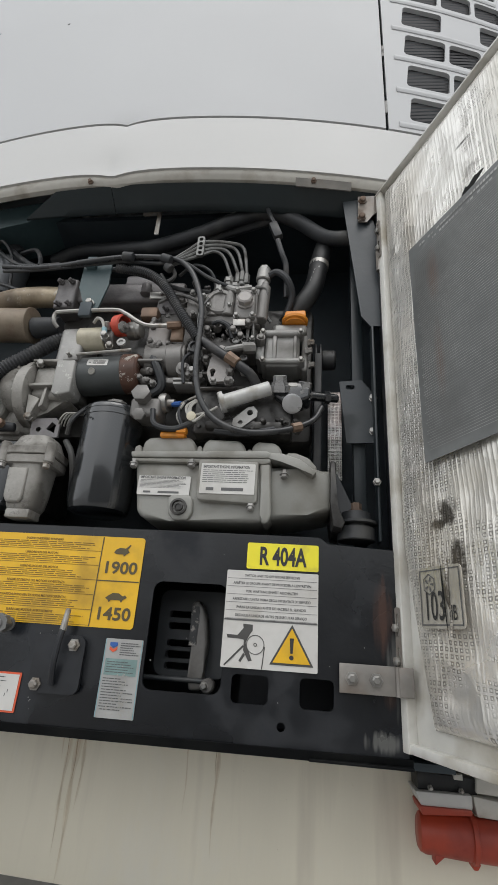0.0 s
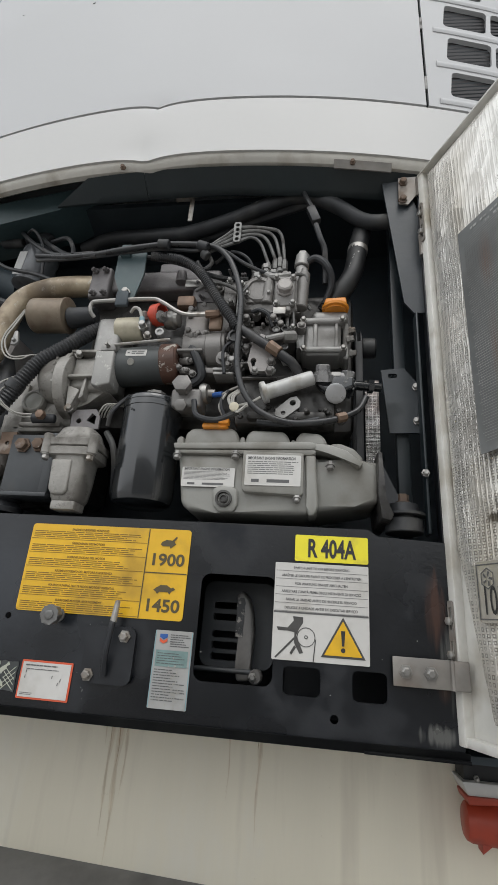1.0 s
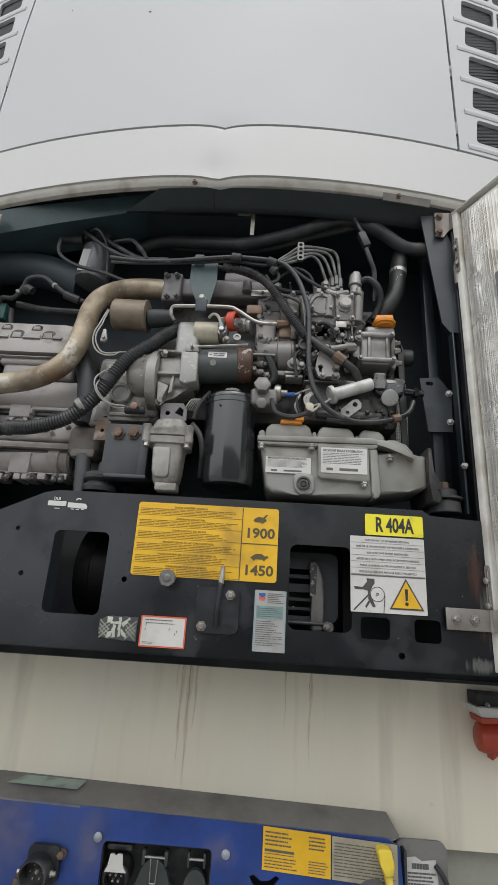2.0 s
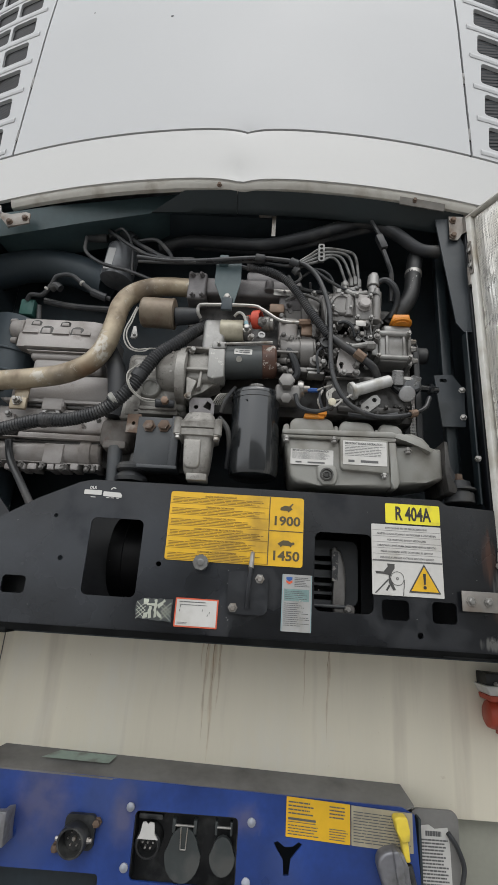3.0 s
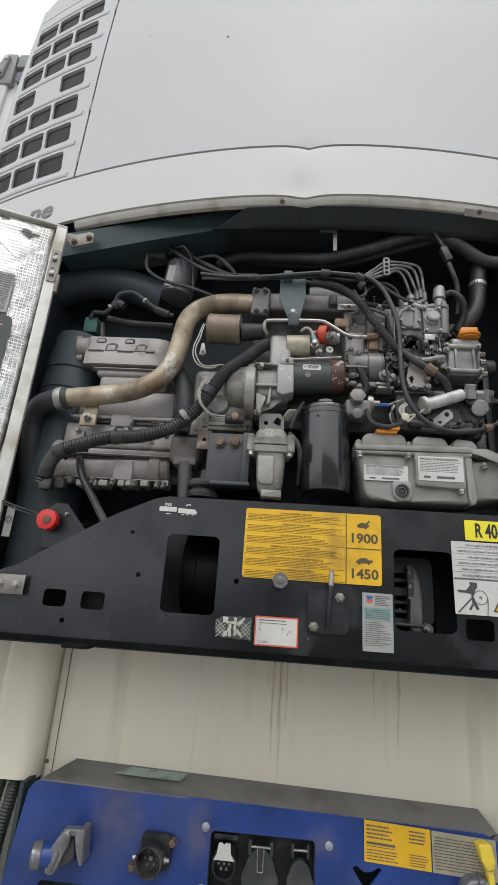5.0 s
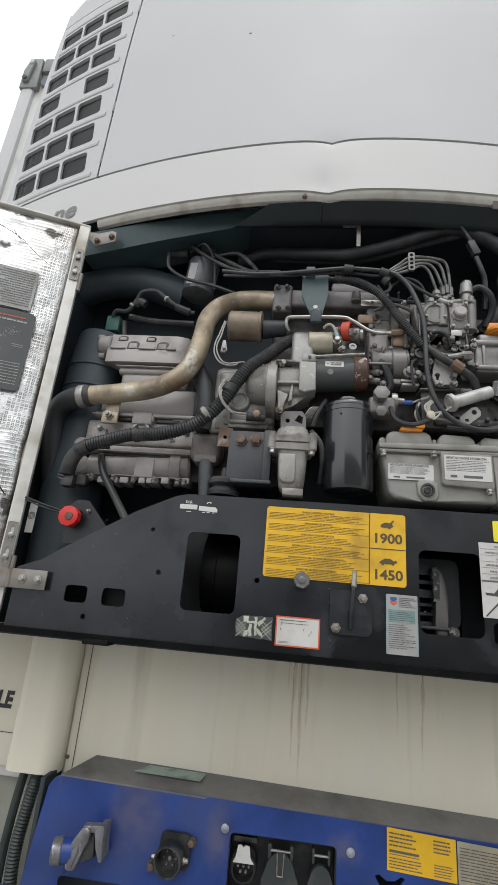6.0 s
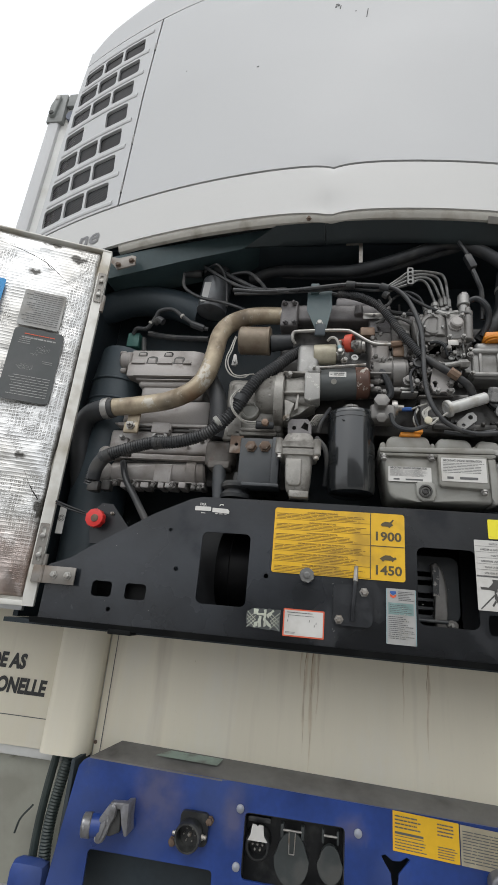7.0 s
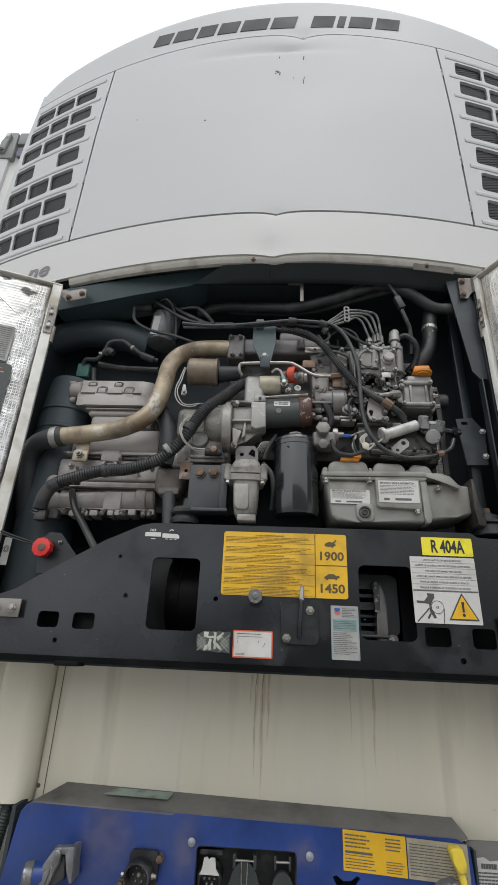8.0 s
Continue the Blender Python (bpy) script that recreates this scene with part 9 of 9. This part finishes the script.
tp = [(-0.600, 0.262, 0.932), (0.520, 0.262, 0.906), (0.541, 0.280, 0.907), (0.527, 0.350, 0.930), (-0.545, 0.352, 0.958)]
lo = [b.verts.new(v) for v in tp]
hi = [b.verts.new(Vector(v) - Vector((0, 0, 0.004))) for v in tp]
b.faces.new(lo)
b.faces.new(hi[::-1])
for i in range(5):
    b.faces.new((lo[i], lo[(i + 1) % 5], hi[(i + 1) % 5], hi[i]))
part("sloping_top", b, M_SLOPE, panel, "dusty grey sloping top")
b = B()
span(b, (-0.652, PY + 0.004, 0.60), (-0.640, 0.36, 0.92), 0.002)
span(b, (0.545, PY + 0.008, 0.60), (0.552, 0.36, 0.885), 0.002)
span(b, (-0.65, 0.350, 0.60), (0.545, 0.358, 0.90), 0)
part("side_cheek", b, M_CAVITY, panel)
b = B()
slt = [(-0.425, 0.302, 0.9463), (-0.245, 0.300, 0.9428), (-0.235, 0.340, 0.9504), (-0.39, 0.341, 0.9535)]
b.faces.new([b.verts.new(v) for v in slt])
part("green_sticker", b, M_GREENLAB, panel, "faded pale green sticker")
lb = B()
sheet(lb, rounded(0.219, 0.832, 0.376, 0.915, 0.001, 2), [], 0.001, lambda u, v, d: (u, PY - 0.0015 + d, v - 0.05 * (u - 0.219)))
yl = part("yellow_sticker", lb, M_YEL, panel, "yellow sticker with printed lines")


def tilted(items, mt, parent, name="print"):
    q = B()
    for x0, z0, x1, z1 in items:
        q.faces.new([q.verts.new((u, PY - 0.0022, v - 0.05 * (u - 0.219))) for u, v in ((x0, z0), (x1, z0), (x1, z1), (x0, z1))])
    return part(name, q, mt, parent)


tilted(lines(0.224, 0.878, 0.29, 0.909, 4, 0.4, 2) + lines(0.325, 0.880, 0.365, 0.909, 4, 0.4, 3) + [(0.224, 0.868, 0.292, 0.873), (0.224, 0.8635, 0.292, 0.865)] + lines(0.224, 0.836, 0.30, 0.860, 4, 0.35, 4) + lines(0.325, 0.836, 0.37, 0.862, 5, 0.35, 5), M_GREYINK, yl)
lb = B()
sheet(lb, rounded(0.379, 0.832, 0.528, 0.914, 0.001, 2), [], 0.001, lambda u, v, d: (u, PY - 0.0015 + d, v - 0.05 * (u - 0.219)))
bl = part("beige_sticker", lb, M_BEIGELAB, panel, "faded beige sticker with printed lines")
tilted(lines(0.384, 0.838, 0.522, 0.905, 11, 0.35, 6, 0.1), M_GREYINK, bl)
for x, z in ((-0.165, 0.868), (0.135, 0.855), (-0.165, 0.745), (0.128, 0.735)):
    b = B()
    lathe(b, (x, PY, z), (0, -1, 0), [(0, 0.010), (0.004, 0.010), (0.007, 0.005), (0.008, 0.001)], 14)
    part("rivet", b, M_RIVET, panel, "pale dome rivet")
b = B()
q0, q1 = (-0.790, 0.300, 0.559), (-0.682, 0.300, 0.663)
span(b, (q0[0], 0.28, q0[2]), (q1[0], 0.34, q1[2]), 0.025)
part("side_step", b, M_BLUE, panel, "rounded blue bracket beside the panel")
# round sockets
s7 = thing("round_socket", "black round multi-pin socket on the blue panel", "socket", (-0.288, 0.25, 0.80))
SX, SZ = -0.288, 0.803
b = B()
sheet(b, rounded(SX - 0.030, SZ - 0.026, SX + 0.044, SZ + 0.046, 0.012), [circle(SX, SZ, 0.024, 20)], 0.012, flat_y(PY - 0.013))
lathe(b, (SX, PY - 0.01, SZ), (-0.06, -1, -0.05), [(0, 0.034), (0.030, 0.034), (0.035, 0.0325), (0.035, 0.0285), (0.006, 0.027), (0.006, 0.002)], 30)
part("socket_shell", b, M_SOCK, s7)
b = B()
for k in range(6):
    a = k * math.pi / 3
    cyl(b, (SX + 0.015 * math.cos(a), PY - 0.013, SZ + 0.015 * math.sin(a)), (SX + 0.015 * math.cos(a), PY - 0.024, SZ + 0.015 * math.sin(a)), 0.0019, seg=8)
cyl(b, (SX, PY - 0.013, SZ), (SX, PY - 0.026, SZ), 0.005, seg=12)
parts("pin", b, M_STEEL, s7)
b = B()
for x, z in ((SX + 0.046, SZ + 0.030), (SX - 0.046, SZ - 0.026)):
    bolt(b, (x, PY - 0.006, z), 0.0085, (0, -1, 0), 0.012)
parts("rusty_bolt", b, M_RUST, s7)
b = B()
for x in (-1, 1):
    bolt(b, (SX + x * 0.035, PY - 0.026, SZ), 0.005, (x, 0, 0), 0.008)
parts("clip", b, M_STEEL, s7)

pw = thing("hose_coupling", "worn aluminium air coupling on the blue panel", "coupling", (-0.50, 0.24, 0.79))
CA, CX = Vector((-0.565, 0.200, 0.798)), Vector((1, 0.22, 0.02))
b = B()
lathe(b, CA, CX, [(0, 0.021), (0.003, 0.027), (0.022, 0.028), (0.024, 0.026)], 28)
part("end_ring", b, M_ALU, pw, "scratched aluminium end ring")
b = B()
lathe(b, CA + CX * 0.022, CX, [(0, 0.0255), (0.026, 0.0255)], 28)
part("coupling_tube", b, M_BLUE, pw, "blue painted tube")
b = B()
prism(b, [(-0.525, 0.771), (-0.515, 0.766), (-0.502, 0.77), (-0.492, 0.799), (-0.479, 0.827), (-0.477, 0.85), (-0.483, 0.856), (-0.497, 0.854), (-0.517, 0.825), (-0.527, 0.797)], 0.190, 0.014, 0.004)
flange_a = part("coupling_flange", b, M_ALU, pw, "chipped aluminium flange")
b = B()
prism(b, [(-0.518, 0.777), (-0.508, 0.776), (-0.496, 0.812), (-0.5, 0.82), (-0.512, 0.811), (-0.52, 0.793)], 0.186, 0.010, 0.003)
part("flange_rim", b, M_ALU, flange_a)
b = B()
prism(b, [(-0.504, 0.779), (-0.491, 0.78), (-0.465, 0.792), (-0.471, 0.84), (-0.486, 0.839)], 0.206, 0.040, 0.004)
part("rubber_seal", b, M_SOCK, pw)
b = B()
prism(b, [(-0.468, 0.845), (-0.458, 0.814), (-0.449, 0.79), (-0.44, 0.791), (-0.444, 0.824), (-0.445, 0.86), (-0.461, 0.857)], 0.192, 0.050, 0.003)
part("back_plate", b, M_TARNISH, pw, "chipped dull back plate")
b = B()
prism(b, [(-0.498, 0.857), (-0.446, 0.861), (-0.446, 0.849), (-0.462, 0.844), (-0.492, 0.844)], 0.194, 0.020, 0.003)
part("latch_bar", b, M_ALU, pw)
b = B()
cyl(b, CA + CX * 0.095, (CA.x + 0.112, 0.262, CA.z), 0.016, seg=16)
part("stub", b, M_BLUE, pw)

sb = thing("socket_box", "black socket box with flaps set in the blue panel", "socket box", (-0.02, 0.30, 0.74))
b = B()
span(b, (-0.155, PY + 0.05, 0.70), (0.106, PY + 0.06, 0.87), 0)
span(b, (-0.157, PY + 0.007, 0.71), (-0.150, PY + 0.055, 0.868), 0)
span(b, (0.100, PY + 0.007, 0.71), (0.108, PY + 0.055, 0.868), 0)
span(b, (-0.155, PY + 0.007, 0.858), (0.106, PY + 0.055, 0.866), 0)
part("recess", b, M_SOCK, sb)
b = B()
lathe(b, (-0.115, PY + 0.05, 0.795), (0, -1, -0.1), [(0, 0.032), (0.045, 0.032), (0.05, 0.028), (0.05, 0.024), (0.03, 0.023)], 26)
box(b, (-0.115, PY + 0.03, 0.845), (0.060, 0.03, 0.012), 0.003)
so = part("small_socket", b, M_SOCK, sb)
b = B()
for k in range(7):
    a = k * math.pi / 3
    r = 0.013 if k < 6 else 0
    cyl(b, (-0.115 + r * math.cos(a), PY + 0.02, 0.795 + r * math.sin(a)), (-0.115 + r * math.cos(a), PY + 0.006, 0.795 + r * math.sin(a)), 0.0028, seg=8)
parts("pin", b, M_STEEL, so)
b = B()
sheet(b, [(-0.140, 0.806), (-0.134, 0.817), (-0.130, 0.840), (-0.122, 0.841), (-0.117, 0.837), (-0.112, 0.841), (-0.102, 0.840), (-0.099, 0.818), (-0.090, 0.806)], [], 0.004, flat_y(PY - 0.006))
part("white_flap", b, M_WLAB, sb, "white plastic socket flap")
for x, r, dep in ((-0.028, 0.042, 0.0), (0.068, 0.030, 0.005)):
    b = B()
    oc = [(x + r * (1.05 if math.sin(radians(18 * k)) < 0.3 else 0.9) * math.cos(radians(18 * k)), 0.778 + r * 1.35 * math.sin(radians(18 * k))) for k in range(20)]
    sheet(b, oc, [], 0.014, flat_y(PY + dep))
    box(b, (x - r * 0.62, PY + 0.012 + dep, 0.834), (r * 0.22, 0.022, 0.030), 0.003)
    box(b, (x + r * 0.62, PY + 0.012 + dep, 0.834), (r * 0.22, 0.022, 0.030), 0.003)
    fp_ = part("flap", b, M_FLAP, sb, "grey hinged socket flap")
    b = B()
    cyl(b, (x - r * 0.6, PY + 0.004 + dep, 0.836), (x + r * 0.6, PY + 0.004 + dep, 0.836), 0.0028, seg=10)
    if r > 0.04:
        for u in (-0.008, 0.008):
            tube(b, [(x + u, PY - 0.003 + dep, 0.835), (x + u * 0.8, PY - 0.004 + dep, 0.79)], 0.0014, 6)
        tube(b, [(x - 0.0064, PY - 0.004 + dep, 0.79), (x + 0.0064, PY - 0.004 + dep, 0.79)], 0.0014, 6)
    part("hinge_wire", b, M_STEEL, fp_)

yp = thing("yellow_plug", "yellow plastic cable plug hanging on the panel", "plug", (0.505, 0.24, 0.85))
b = B()
prism(b, [(0.476, 0.894), (0.486, 0.899), (0.508, 0.898), (0.515, 0.868), (0.513, 0.849), (0.494, 0.844), (0.483, 0.868)], 0.226, 0.026, 0.005, 3)
part("plug_body", b, M_YELPLUG, yp)
b = B()
prism(b, [(0.493, 0.85), (0.51, 0.851), (0.515, 0.807), (0.5, 0.804)], 0.232, 0.016, 0.004, 3)
part("plug_stem", b, M_YELPLUG, yp)
sc = thing("silver_coupling", "tarnished silver round coupling on the panel", "coupling", (0.48, 0.24, 0.78))
b = B()
prism(b, [(0.434, 0.799), (0.438, 0.815), (0.45, 0.827), (0.478, 0.834), (0.496, 0.828), (0.506, 0.802), (0.518, 0.75), (0.452, 0.746)], 0.222, 0.034, 0.010, 3)
part("coupling_body", b, M_TARNISH, sc)
b = B()
prism(b, [(0.468, 0.833), (0.483, 0.836), (0.493, 0.806), (0.502, 0.753), (0.481, 0.751), (0.475, 0.794)], 0.214, 0.030, 0.006, 3)
part("coupling_rib", b, M_TARNISH, sc)
b = B()
cyl(b, (0.508, 0.235, 0.802), (0.519, 0.235, 0.756), 0.010, seg=14)
part("coupling_pin", b, M_SOCK, sc)

# side plate with a worn white notice, cable and conduit
sp = thing("notice_plate", "dark blue-grey plate with a worn white notice", "plate", (0.60, 0.30, 0.7))
b = B()
NX = 0.553
sheet(b, rounded(NX - 0.02, 0.55, NX + 0.100, 0.898, 0.02), [], 0.008, flat_y(0.290))
part("backing", b, M_SLOPE, sp)
b = B()
sheet(b, [(NX, 0.60), (NX + 0.078, 0.595), (NX + 0.076, 0.82), (NX + 0.072, 0.862), (NX + 0.04, 0.858), (NX + 0.025, 0.866), (NX - 0.001, 0.862)], [], 0.001, flat_y(0.2885))
nt = part("notice", b, M_WLAB, sp, "worn white notice")
b = B()
bars(b, NX + 0.006, 0.63, NX + 0.072, 0.838, 30, 0.5, y=0.2878, seed=91)
bars(b, NX + 0.016, 0.842, NX + 0.060, 0.854, 1, 0.9, y=0.2878, seed=92)
part("print", b, M_GREYINK, nt)
cb2 = thing("trailer_cable", "thin black cable hanging beside the panel", "cable", (0.66, 0.3, 0.75))
b = B()
tube(b, [(0.622, 0.28, 0.855), (0.640, 0.275, 0.83), (0.655, 0.275, 0.79), (0.648, 0.275, 0.75), (0.635, 0.28, 0.68)], 0.006, 8)
part("cable_run", b, M_RUBBER, cb2)
cd = thing("conduit", "black corrugated conduits running down the trailer front", "conduit", (-0.74, 0.33, 0.6))
b = B()
tube(b, [(-0.690, 0.33, 0.93), (-0.705, 0.33, 0.83), (-0.715, 0.33, 0.72), (-0.705, 0.33, 0.60)], 0.017, 12, rib=0.14, pitch=0.008)
part("corrugated_pipe", b, M_CONDUIT, cd)
b = B()
tube(b, [(-0.733, 0.34, 0.93), (-0.745, 0.34, 0.83), (-0.752, 0.34, 0.72), (-0.75, 0.34, 0.60)], 0.012, 10)
tube(b, [(-0.78, 0.34, 0.77), (-0.815, 0.35, 0.73), (-0.83, 0.36, 0.69)], 0.003, 6)
part("plain_pipe", b, M_CONDUIT, cd)

# red power inlet under the right-hand door
ri = thing("power_inlet", "red industrial power inlet below the unit", "power inlet", (0.80, 0.33, 1.1))
IN_A, IN_D = Vector((0.748, 0.300, 1.122)), Vector((0.107, -0.005, -0.003))
b = B()
lathe(b, IN_A, IN_D, [(0, 0.0256), (0.004, 0.0319), (0.014, 0.0355), (0.086, 0.0366), (0.118, 0.0362), (0.236, 0.0348)], 32)
shell_red = part("inlet_shell", b, M_REDSOCK, ri)
b = B()
lathe(b, IN_A + IN_D * 0.90, IN_D, [(0, 0.0355), (0.002, 0.0415), (0.010, 0.0415), (0.012, 0.0355)], 32)
part("inlet_ring", b, M_REDSOCK, shell_red)
b = B()
prism(b, [(0.775, 1.094), (0.795, 1.09), (0.775, 1.074)], 0.280, 0.03, 0.002)
prism(b, [(0.843, 1.087), (0.859, 1.084), (0.852, 1.074), (0.844, 1.074)], 0.280, 0.03, 0.002)
parts("catch_tab", b, M_REDSOCK, shell_red)
b = B()
prism(b, [(0.749, 1.169), (0.849, 1.17), (0.848, 1.16), (0.754, 1.154)], 0.270, 0.07, 0.003)
part("red_rim", b, M_REDSOCK, ri, "red mounting rim")
b = B()
prism(b, [(0.743, 1.192), (0.853, 1.193), (0.851, 1.168), (0.755, 1.167)], 0.275, 0.075, 0.004)
part("white_collar", b, M_WLAB, ri, "grey-white collar")
b = B()
prism(b, [(0.752, 1.222), (0.869, 1.219), (0.866, 1.191), (0.752, 1.188)], 0.290, 0.06, 0.002)
mount = part("black_mount", b, M_BAYHOSE, ri, "black mounting plate")
b = B()
for p in ((0.775, 0.284, 1.197), (0.834, 0.284, 1.197)):
    bolt(b, p, 0.004)
parts("screw", b, M_STEEL, mount)
b = B()
prism(b, [(0.822, 1.222), (0.84, 1.225), (0.84, 1.214), (0.823, 1.214)], 0.287, 0.01, 0.001)
part("pale_tag", b, M_LIP, mount)
b = B()
prism(b, [(0.866, 1.234), (0.955, 1.218), (0.951, 1.192), (0.861, 1.196)], 0.280, 0.07, 0.003)
prism(b, [(0.854, 1.192), (0.949, 1.181), (0.945, 1.154), (0.859, 1.158)], 0.278, 0.07, 0.003)
parts("grey_bar", b, M_LIP, ri, "grey painted bar beside the inlet")
